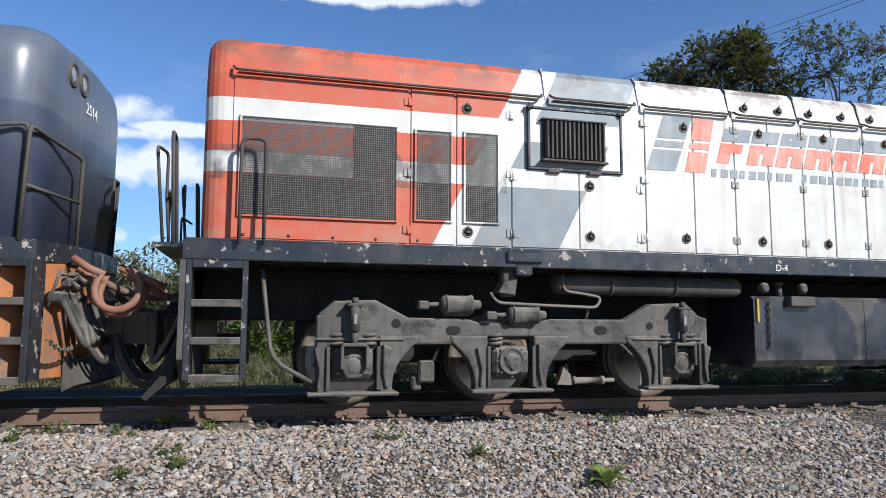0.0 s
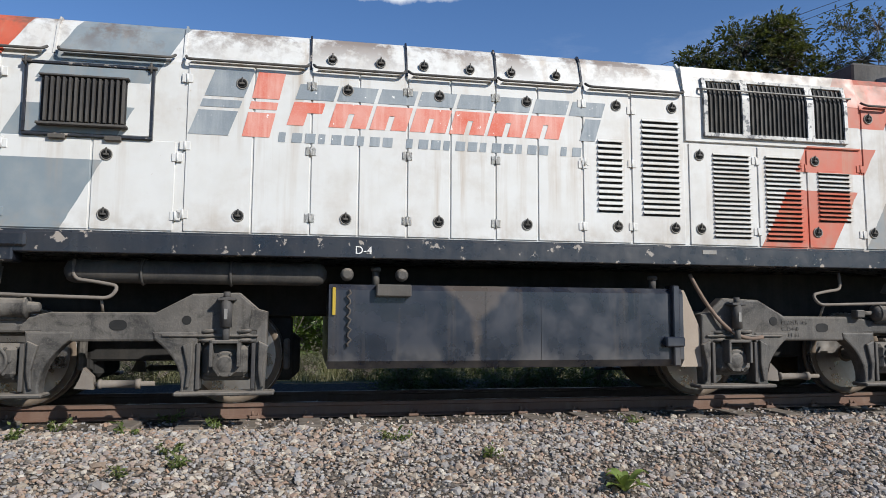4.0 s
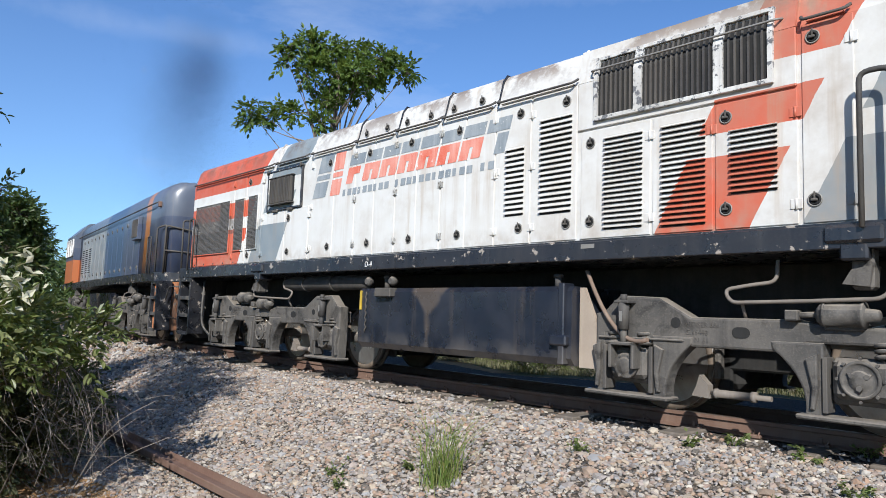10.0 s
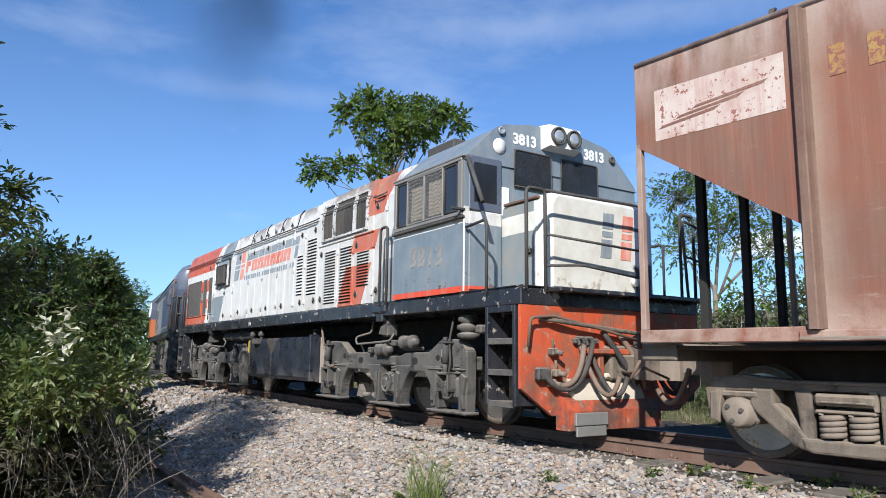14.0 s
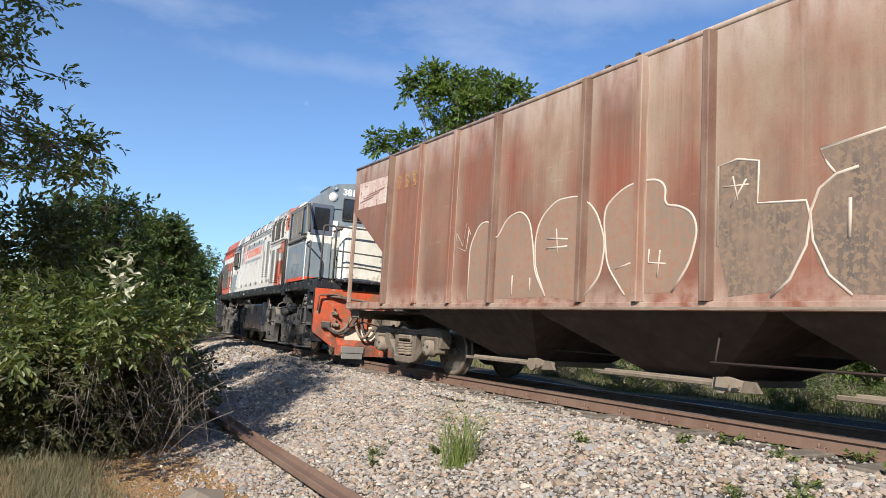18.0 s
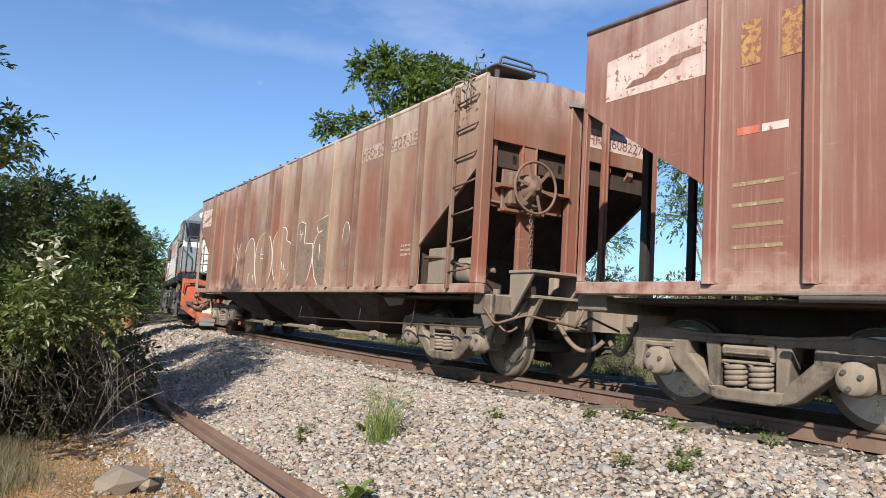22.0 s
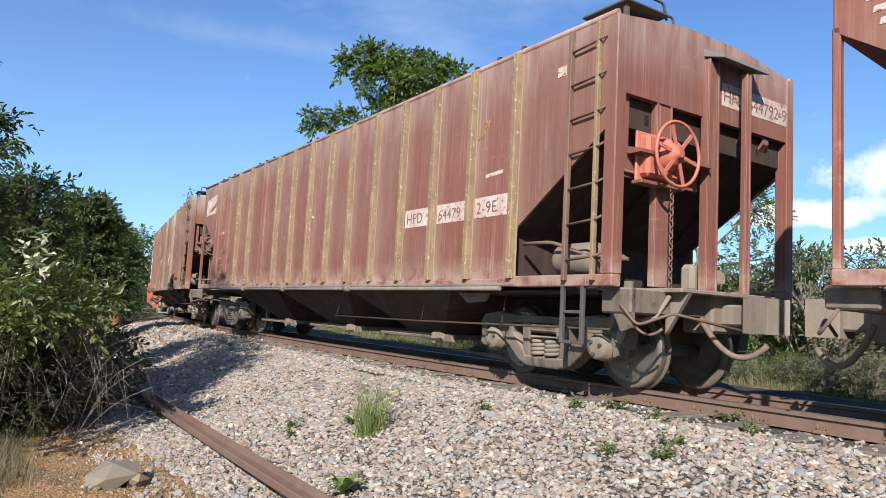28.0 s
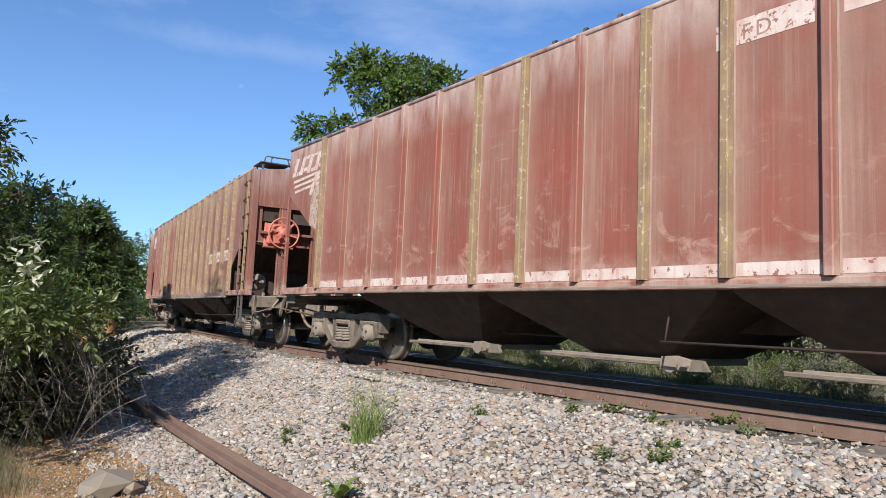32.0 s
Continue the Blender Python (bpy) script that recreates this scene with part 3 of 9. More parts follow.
def livery(name="hood_livery"):
    """White paint with red and grey slanted zones, cut by two level white bands."""
    k = Nodes(name)
    sep = k.n("ShaderNodeSeparateXYZ", {"Vector": k.co})
    x, z = sep.outputs[0], sep.outputs[2]
    wob = k.ramp(k.noise(9, 3), 0, 1, -.012, .012)
    slant = k.math("ADD", k.math("SUBTRACT", x, k.math("MULTIPLY", z, SLANT)), wob)

    def between(v, a, b):
        return k.math("MULTIPLY", k.math("GREATER_THAN", v, a), k.math("LESS_THAN", v, b))

    band = k.math("ADD", between(z, 2.64, 2.86), between(z, 2.17, 2.36))
    no_band = k.math("SUBTRACT", 1.0, band)
    red = k.math("MULTIPLY", k.math("ADD", k.math("LESS_THAN", slant, -5.97), between(slant, 1.95, 2.78)), no_band)
    grey = k.math("MULTIPLY", k.math("ADD", between(slant, -5.58, -4.66), k.math("GREATER_THAN", slant, 3.17)), no_band)
    white = k.mix(k.ramp(k.noise(3, 6, .6), .4, .75, 0, .35), (.59, .585, .56), (.44, .405, .35))
    worn_red = k.mix(k.ramp(k.noise(2.5, 6, .65), .35, .75, 0, .7), (.49, .083, .038), (.46, .142, .09))
    c = k.mix(red, white, worn_red)
    c = k.mix(grey, c, k.mix(k.ramp(k.noise(4, 5), .4, .7, 0, .6), (.19, .225, .245), (.28, .30, .30)))
    streak = k.math("MULTIPLY", k.ramp(k.noise(1, 6, .62, (8, 8, .45)), .52, .80), k.ramp(k.noise(.9, 3), .35, .6))
    c = k.mix(k.math("MULTIPLY", streak, .85), c, (.34, .25, .165))
    c = k.mix(k.math("MULTIPLY", k.ramp(k.noise(1.7, 7, .7), .52, .72), .35), c, (.36, .29, .22))
    top = k.math("MULTIPLY", k.ramp(z, 3.08, 3.42), k.ramp(k.noise(2.2, 6, .7), .46, .57))
    c = k.mix(k.math("MULTIPLY", top, .8), c, (.13, .085, .06))
    smut = k.math("MULTIPLY", k.ramp(x, .9, 2.2), k.math("MULTIPLY", k.ramp(k.noise(1.1, 6, .65, (1, 1, .6)), .40, .66), k.ramp(k.noise(6, 5, .7), .3, .65, .5, 1)))
    c = k.mix(k.math("MULTIPLY", smut, .50), c, (.29, .23, .175))
    low = k.math("MULTIPLY", k.ramp(z, 1.78, 1.56), k.ramp(k.noise(7, 5, .6), .42, .66))
    c = k.mix(k.math("MULTIPLY", low, .55), c, (.30, .245, .19))
    soot_shade = k.math("MULTIPLY", k.math("LESS_THAN", x, -4.4), k.math("MULTIPLY", between(z, 2.1, 2.42), k.ramp(k.noise(3.2, 4), .47, .6)))
    c = k.mix(k.math("MULTIPLY", soot_shade, .7), c, (.07, .06, .055))
    chip = k.ramp(k.noise(13, 6, .7), .70, .715)
    c = k.mix(k.math("MULTIPLY", chip, k.ramp(k.noise(1.4, 3), .5, .6)), c, (.34, .24, .17))
    k.bump(k.math("ADD", k.noise(5, 2), k.math("MULTIPLY", k.noise(60, 3), .2)), .12, .01)
    return k.end(c, k.ramp(k.noise(8), .3, .7, .38, .6), 0, .4)


def cab_paint():
    k = Nodes("cab_livery")
    sep = k.n("ShaderNodeSeparateXYZ", {"Vector": k.co})
    z = sep.outputs[2]
    grey = k.mix(k.ramp(k.noise(3, 6, .62), .4, .72, 0, .8), (.140, .176, .207), (.215, .242, .252))
    white = k.mix(k.ramp(k.noise(5, 6, .6), .4, .75, 0, .6), (.59, .58, .55), (.42, .385, .33))
    c = k.mix(k.math("MULTIPLY", k.math("GREATER_THAN", z, 2.36), k.math("LESS_THAN", z, 2.56)), grey, white)
    c = k.mix(k.math("LESS_THAN", z, 1.625), c, (.58, .07, .03))
    rust = k.ramp(k.noise(6, 7, .72), .575, .60)
    c = k.mix(k.math("MULTIPLY", rust, k.ramp(z, 1.95, 1.62)), c, (.085, .06, .045))
    fade = k.ramp(k.noise(1, 6, .62, (7, 7, .5)), .5, .75, 0, .45)
    c = k.mix(fade, c, (.30, .28, .25))
    k.bump(k.noise(5, 3), .15, .01)
    return k.end(c, k.ramp(k.noise(8), .3, .7, .35, .6), 0, .45)


def nose_paint():
    k = Nodes("nose_livery")
    sep = k.n("ShaderNodeSeparateXYZ", {"Vector": k.co})
    x, y, z = sep.outputs
    white = k.mix(k.ramp(k.noise(4, 6, .65), .4, .72, 0, .7), (.60, .585, .53), (.44, .395, .32))
    grey = k.mix(k.ramp(k.noise(3, 6), .4, .7, 0, .7), (.185, .22, .235), (.28, .25, .21))
    side = k.math("MULTIPLY", k.math("LESS_THAN", x, 7.04), k.math("ADD", k.math("LESS_THAN", z, 2.24), k.math("GREATER_THAN", z, 2.46)))
    c = k.mix(side, white, grey)
    c = k.mix(k.math("GREATER_THAN", y, .52), c, (.060, .075, .13))
    c = k.mix(k.math("MULTIPLY", k.ramp(k.noise(7, 7, .7), .56, .62), k.ramp(z, 1.95, 1.6)), c, (.33, .26, .19))
    return k.end(c, .5, 0, .4)


M["chipped_white"] = worn("chipped_white_paint", (.60, .59, .56), (.30, .28, .25), .7, .55, chip=(.13, .13, .135), scale=2.0, chip_at=.535)
M["livery"], M["cab"], M["nose"] = livery(), cab_paint(), nose_paint()
# black for latches, and for sheets that stand for shade in uncut openings
M["dark"] = worn("shade_black_interior", (.012, .012, .012), (.03, .028, .025), .4, .9)
M["mesh_wire"] = worn("dull_wire_mesh", (.13, .125, .12), (.22, .20, .18), .5, .6, .3)
M["lamp_glass"] = worn("clear_lamp_glass", (.55, .56, .55), (.4, .4, .38), .3, .08, .6, streak=False)
M["slate_paint"] = worn("slate_blue_grey_paint", (.075, .09, .125), (.15, .16, .18), .35, .32, spec=.6)
M["orange_paint"] = worn("dirty_orange_paint", (.50, .155, .035), (.13, .095, .07), .85, .55, chip=(.15, .12, .10), chip_at=.56)
M["dust"] = worn("pale_dry_dust", (.50, .44, .35), (.38, .31, .23), .5, .95, streak=False, bump=.6)
M["logo_red"] = worn("faded_red_lettering", (.56, .10, .05), (.68, .45, .38), .6, .55, chip=(.74, .70, .66), scale=1.6)
M["logo_grey"] = worn("faded_grey_lettering", (.17, .20, .225), (.40, .42, .42), .5, .55, chip=(.70, .69, .66), scale=1.6)
M["plate_grey"] = worn("bare_grey_plate", (.20, .195, .185), (.30, .27, .23), .5, .6, .3)
Y = -1.33


def latch(parent, u, z, y=Y - .012, r=.042):
    m = Mesh().lathe((u, y, z), (0, -1, 0), [(0, r), (.010, r), (.016, r * .72), (.006, r * .68)], 14)
    ob = part("latch", m, M["dark"], parent, "black round door latch")
    part("latch_ring", Mesh().tube([(u + r * 1.15 * math.cos(a), y - .006, z + r * 1.15 * math.sin(a)) for a in [i * math.pi / 7 for i in range(14)]], .006, 5, closed=True), M["plate_grey"], ob)
    part("latch_handle", Mesh().box(u - .022, u + .022, y - .03, y - .012, z - .012, z + .006, .003).box(u - .006, u + .006, y - .022, y - .012, z + .0, z + .06, .002), M["bogie"], ob)


def hinge(parent, u, z, mat=None):
    part("hinge", Mesh().box(u - .045, u - .004, Y - .020, Y - .010, z - .038, z + .038, .003).box(u + .004, u + .045, Y - .020, Y - .010, z - .038, z + .038, .003)
         .cyl((u, Y - .02, z - .042), (u, Y - .02, z + .042), .009, n=8), mat or M["livery"], parent)


def hood_door(loco, u0, u1, z0, z1, latches=(), hinges=(), louvres=None, mat=None, y=Y):
    m = mat or M["livery"]
    ob = part("door", Mesh().box(u0 + .007, u1 - .007, y - .012, y + .004, z0, z1, .005), m, loco)
    for u, z in latches:
        latch(ob, u, z, y - .012)
    for u, z in hinges:
        hinge(ob, u, z)
    if louvres:
        a, b, c, d, n = louvres
        for i in range(n):
            z = c + (d - c) * (i + .5) / n
            h = (d - c) / n
            part("louvre", Mesh().prism([(y - .011, z + h * .38), (y - .040, z - h * .02), (y - .038, z - h * .10), (y - .011, z - h * .02)], "x", a, b), m, ob)
            # a black strip paints the shade beneath each louvre
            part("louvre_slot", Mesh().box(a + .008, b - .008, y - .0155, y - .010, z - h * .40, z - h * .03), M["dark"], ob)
    return ob


def rod(parent, u0, u1, z, y=Y - .012, up=.045):
    """A drip rod along the top of the doors."""
    part("drip_rod", Mesh().tube(bend([(u0, y, z + up), (u0 + .02, y - .06, z), (u1 - .02, y - .06, z), (u1, y, z + up)], .04), .013, 6), M["steel_dark"], parent)
    part("drip_ledge", Mesh().box(u0 + .04, u1 - .04, y - .018, y + .01, z - .006, z + .004, .002), M["livery"], parent)


def hood_shape(mesh, x0, x1, prof, round_at=(), r=.16, smooth=False):
    """A long hood with that outline and rounded ends."""
    def ring(x, k):
        return [(x, y * (1 - k / 1.33), z if z < 2 else z - k * .8) for y, z in prof]
    rings = []
    if "low" in round_at:
        rings += [ring(x0 + r * (1 - math.cos(a)), r * (1 - math.sin(a)) * .9) for a in [i * math.pi / 10 for i in range(5)]]
        rings.append(ring(x0 + r, 0))
    else:
        rings.append(ring(x0, 0))
    if "high" in round_at:
        rings.append(ring(x1 - r, 0))
        rings += [ring(x1 - r * (1 - math.cos(a)), r * (1 - math.sin(a)) * .9) for a in [i * math.pi / 10 for i in range(4, -1, -1)]]
    else:
        rings.append(ring(x1, 0))
    return loft(mesh, rings, smooth)


HOOD = mirrored([(-1.33, 1.55), (-1.33, 3.09), (-1.315, 3.13), (-1.245, 3.38), (-1.19, 3.45), (-1.10, 3.49), (-.6, 3.54)])


def coil(p, r, h, turns, wire):
    n = int(turns * 10)
    return Mesh().tube([(p[0] + r * math.cos(2 * math.pi * i / 10), p[1] + r * math.sin(2 * math.pi * i / 10), p[2] + h * i / n) for i in range(n + 1)], wire, 5)


def wheel_mesh(radius, spoked=False):
    """One wheel, its axle along y, with the flange inside."""
    m = Mesh()
    m.lathe((0, -.57, 0), (0, 1, 0), [(0, .06), (0, .10), (.02, .11), (.045, .14), (.045, radius - .085), (.0, radius - .06), (-.005, radius - .004), (.085, radius), (.10, radius + .025), (.128, radius + .022), (.13, radius - .06), (.085, radius - .085), (.085, .12), (.13, .10), (.13, .06)], 32)
    return m


def make_wheelset(name, radius):
    ws = {"w": wheel_mesh(radius).data("wheel"), "t": None}
    t = Mesh().lathe((0, -.566, 0), (0, 1, 0), [(0, radius - .002), (.004, radius + .0015), (.078, radius + .0035), (.080, radius)], 40)
    ws["t"] = t.data("tread")
    ws["a"] = Mesh().cyl((0, -.80, 0), (0, .80, 0), .075, n=12).data("axle")
    return ws


WS_LOCO, WS_WAGON = make_wheelset("loco", .457), make_wheelset("wagon", .385)
ROLLERS = []


def wheelset(parent, u, ws, radius, gap):
    """Two wheels on an axle, which roll with the run."""
    ob = part("wheelset", ws["a"], M["bogie"], parent, at=pose(u, 0, radius))
    for s in (0, 180):
        w = part("wheel", ws["w"], M["wheel"], ob, at=pose(0, 0, 0, 0, 0, s))
        part("tread", ws["t"], M["tread"], ob, at=pose(0, 0, 0, 0, 0, s))
    ROLLERS.append((ob, u, radius))
    return ob


M["worn_number"] = worn("worn_stained_number_paint", (.30, .285, .26), (.12, .105, .085), .95, .7, chip=(.15, .18, .20), scale=2.2, chip_at=.56)


def loco_bogie(loco, c, flip):
    """A three-axle bogie; flip turns its uneven axle spacing round."""
    f = -1 if flip else 1
    b = part("bogie", Mesh().box(c - 1.9, c + 1.9, -.42, .42, .40, .80, .02), M["soot_shade"], loco)
    axles = [c + f * a for a in (-1.68, -.13, 1.74)]
    for sgn in (-1, 1):
        y0, y1 = (sgn * 1.25, sgn * 1.12)
        top = [(-2.0, .60), (-2.0, .90), (-1.86, 1.02), (-1.48, 1.035), (-1.16, .87), (-.6, .865), (-.42, .82), (.10, .82), (.3, .865), (1.14, .865), (1.44, 1.03), (1.84, 1.045), (2.03, .88), (2.03, .60),
               (1.55, .60), (1.38, .66), (1.12, .615), (.38, .615), (.22, .69), (-.52, .69), (-.70, .615), (-1.10, .615), (-1.36, .68), (-1.58, .60)]
        sf = part("side_frame", Mesh().cast([(c + f * u, z) for u, z in top], y1, y0, .022)
                  .box(c - 2.0, c + 2.0, min(sgn * 1.0, y1), max(sgn * 1.0, y1), .66, .82, .01), M["bogie"], b, "dusty grey cast bogie side frame")
        out = sgn * 1.25
        for u, z, w, lng in ((-1.28, .815, .045, 1), (-.72, .75, .045, 1.6), (.84, .755, .045, 1.6), (1.40, .80, .04, 1)):
            # black discs laid on the casting stand for its shaded holes
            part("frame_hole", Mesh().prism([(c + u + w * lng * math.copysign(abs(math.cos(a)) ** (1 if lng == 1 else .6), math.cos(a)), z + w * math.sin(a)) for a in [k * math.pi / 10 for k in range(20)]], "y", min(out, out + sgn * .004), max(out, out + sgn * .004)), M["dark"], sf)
        part("frame_rib", Mesh().box(c - 2.04, c - 1.2, min(out, out + sgn * .03), max(out, out + sgn * .03), .655, .675, .006), M["bogie"], sf)
        part("frame_rib", Mesh().box(c + 1.2, c + 2.01, min(out, out + sgn * .03), max(out, out + sgn * .03), .655, .675, .006), M["bogie"], sf)
        for i, ax in enumerate(axles):
            mid = i == 1
            for s in (-1, 1):
                if not mid and s * (ax - c) > 0:
                    leg = [(.24, .70), (.25, .17), (.33, .17), (.335, .30), (.345, .45), (.345, .88), (.20, .92), (.17, .70)]
                else:
                    leg = [(.24, .70), (.25, .17), (.38, .17)] + [(.37 + .24 * (k / 7) ** 2.2, .22 + .42 * k / 7) for k in range(8)] + [(.62, .70)]
                part("pedestal", Mesh().cast([(ax + s * u, z) for u, z in leg], y1, y0 + sgn * (.012 if len(leg) > 9 else .004), .018), M["bogie"], b)
                part("pedestal_rib", Mesh().cast([(ax + s * u, z) for u, z in ((.275, .62), (.275, .36), (.30, .22), (.33, .22), (.315, .38), (.36, .58))], y0, y0 + sgn * .045, .012), M["bogie"], b)
                part("wear_plate", Mesh().box(min(ax + s * .215, ax + s * .25), max(ax + s * .215, ax + s * .25), min(sgn * 1.28, y1), max(sgn * 1.28, y1), .20, .60, .006), M["steel_dark"], b)
            part("pedestal_tie", Mesh().box(ax - .42, ax + .42, min(sgn * 1.33, y1), max(sgn * 1.33, y1), .150, .185, .010), M["bogie"], b)
            bx = part("axle_box", Mesh().box(ax - .22, ax + .22, min(sgn * 1.20, sgn * .95), max(sgn * 1.20, sgn * .95), .27, .60, .03)
                      .box(ax - .19, ax + .19, min(sgn * 1.27, sgn * 1.18), max(sgn * 1.27, sgn * 1.18), .31, .585, .04), M["bogie"], b)
            fr = sgn * 1.27
            if mid:
                part("box_cover", Mesh().lathe((ax, fr, .455), (0, sgn, 0), [(0, .135), (.02, .135), (.028, .118), (.016, .112), (.018, .07), (.034, .06), (.036, .02)], 20), M["bogie"], bx)
                part("cover_mark", Mesh().tube([(ax + .082 * math.cos(a), fr + sgn * .022, .455 + .082 * math.sin(a)) for a in (.52, 1.57, 2.62, 3.67, 4.71, 5.76)][::2] , .014, 6, closed=True), M["bogie"], bx)
                for k in range(8):
                    a = k * math.pi / 4
                    part("rim_bolt", Mesh().cyl((ax + .150 * math.cos(a), fr - sgn * .01, .455 + .150 * math.sin(a)), (ax + .150 * math.cos(a), fr + sgn * .016, .455 + .150 * math.sin(a)), .012, n=6), M["bogie"], bx)
                for k in range(3):
                    a = k * 2.094 + .5
                    part("cover_bolt", Mesh().cyl((ax + .055 * math.cos(a), fr, .455 + .055 * math.sin(a)), (ax + .055 * math.cos(a), fr + sgn * .04, .455 + .055 * math.sin(a)), .02, n=6), M["bogie"], bx)
            else:
                part("box_cover", Mesh().lathe((ax, fr, .42), (0, sgn, 0), [(0, .115), (.035, .115), (.045, .10), (.035, .08), (.05, .065), (.052, .02)], 18), M["bogie"], bx)
                for k in range(6):
                    a = k * math.pi / 3
                    part("cover_bolt", Mesh().cyl((ax + .10 * math.cos(a), fr, .42 + .10 * math.sin(a)), (ax + .10 * math.cos(a), fr + sgn * .05, .42 + .10 * math.sin(a)), .014, n=6), M["bogie"], bx)
                part("damper_label", Mesh().box(ax - .014, ax + .014, min(sgn * 1.379, sgn * 1.383), max(sgn * 1.379, sgn * 1.383), .81, .90), M["plate_grey"], b)
                part("damper", Mesh().cyl((ax, sgn * 1.33, .74), (ax, sgn * 1.33, 1.00), .050, n=12).cyl((ax, sgn * 1.33, .60), (ax, sgn * 1.33, .76), .032, n=10)
                     .cyl((ax, sgn * 1.33, .99), (ax, sgn * 1.33, 1.05), .03, n=8).box(ax - .075, ax + .075, min(sgn * 1.20, sgn * 1.38), max(sgn * 1.20, sgn * 1.38), .97, .995, .006), M["steel_dark"], b, "dark cylindrical shock absorber")
                part("damper_bracket", Mesh().box(ax - .13, ax - .10, min(sgn * 1.24, sgn * 1.38), max(sgn * 1.24, sgn * 1.38), .40, .63, .006).box(ax + .10, ax + .13, min(sgn * 1.24, sgn * 1.38), max(sgn * 1.24, sgn * 1.38), .40, .63, .006)
                     .box(ax - .13, ax + .13, min(sgn * 1.24, sgn * 1.38), max(sgn * 1.24, sgn * 1.38), .60, .63, .006), M["bogie"], b)
                part("spring", coil((ax + .15 * f, sgn * 1.20, .595), .068, .12, 3, .018), M["bogie"], b)
            part("spring", coil((ax - .15 * f, sgn * 1.20, .595), .068, .12, 3, .018), M["bogie"], b)
        # brake gear on the frame
        for u, z, s in ((-.70, 1.0, -1), (-.02, .905, 1)):
            uu = c + f * u
            part("brake_cylinder", Mesh().lathe((uu - .16, sgn * 1.28, z), (1, 0, 0), [(0, .05), (.03, .085), (.05, .085), (.05, .094), (.065, .094), (.065, .085), (.28, .085), (.30, .094), (.315, .094), (.32, .05), (.40, .04), (.41, .025)], 16)
                 .cyl((uu - .16, sgn * 1.28, z), (uu - .34, sgn * 1.28, z - .01), .022, n=8).box(uu - .38, uu - .28, sgn * 1.28 - .05, sgn * 1.28 + .05, z - .05, z + .03, .01)
                 .box(uu - .12, uu + .14, min(sgn * 1.28, sgn * 1.1), max(sgn * 1.28, sgn * 1.1), z - .11, z - .06, .01), M["bogie"], b, "dusty grey brake cylinder")
        pipe = [(c + f * -.36, sgn * 1.30, 1.12), (c + f * -.30, sgn * 1.33, 1.02), (c + f * .2, sgn * 1.33, 1.00), (c + f * .78, sgn * 1.30, .985), (c + f * .84, sgn * 1.28, 1.09), (c + f * .62, sgn * 1.24, 1.13), (c + f * .45, sgn * 1.22, 1.15), (c + f * .45, sgn * 1.2, 1.32)]
        part("air_pipe", Mesh().tube(bend(pipe, .07), .016, 7), M["iron_pipe"], b)
        part("air_pipe", Mesh().tube(bend([(c + f * .70, sgn * 1.2, .86), (c + f * .70, sgn * 1.27, .98)], .03), .014, 6), M["iron_pipe"], b)
        part("bolster_post", Mesh().box(c + f * -.18 - .07, c + f * -.18 + .07, sgn * 1.28 - .07, sgn * 1.28 + .07, 1.08, 1.40, .02).prism([(c + f * -.18 - .12, 1.12), (c + f * -.18 + .05, 1.10), (c + f * -.18 + .07, 1.25), (c + f * -.18 - .06, 1.22)], "y", sgn * 1.28 - .1, sgn * 1.28 + .1), M["bogie"], b)
        part("slack_adjuster", Mesh().lathe((c + f * .85 - .26, sgn * 1.0, .235), (1, 0, 0), [(0, .018), (.05, .02), (.05, .042), (.075, .042), (.075, .034), (.36, .034), (.36, .045), (.40, .045), (.40, .022), (.52, .022)], 12)
             .prism([(c + f * .85 - .40, .20), (c + f * .85 - .24, .19), (c + f * .85 - .25, .30), (c + f * .85 - .33, .38), (c + f * .85 - .36, .28)], "y", sgn * 1.0 - .04, sgn * 1.0 + .04), M["iron_pipe"], b, "pale dusty brake slack adjuster")
        part("brake_hanger", Mesh().box(c + f * -.95 - .06, c + f * -.95 + .1, sgn * 1.0 - .05, sgn * 1.0 + .05, .24, .46, .02).box(c + f * -.95 - .12, c + f * -.95 - .02, sgn * .95 - .05, sgn * .95 + .05, .16, .30, .02), M["bogie"], b)
        for ax in axles:
            part("brake_block", Mesh().box(ax + .47, ax + .53, sgn * .56 - .05, sgn * .56 + .05, .32, .62, .015), M["bogie"], b)
    if not flip:
        letters("PT1.SER 666", .058, M["bogie"], b, pose(c - 1.19, -1.252, .785), deep=.003)
        letters("C.13561", .058, M["bogie"], b, pose(c - 1.19, -1.252, .72), deep=.003)
    else:
        letters("PT2.SER 666", .058, M["bogie"], b, pose(c - 1.19, -1.252, .785), deep=.003)
        letters("C.15448", .058, M["bogie"], b, pose(c - 1.19, -1.252, .72), deep=.003)
        letters("14 01 61", .058, M["bogie"], b, pose(c - 1.19, -1.252, .655), deep=.003)
    for ax in axles:
        wheelset(b, ax, WS_LOCO, .457, 0)
        part("traction_motor", Mesh().box(ax + .12, ax + .62, -.36, .36, .22, .66, .06), M["soot_shade"], b)
        part("gear_case", Mesh().box(ax - .50, ax + .55, -.42, -.37, .20, .84, .02), M["soot_shade"], b)
    return b


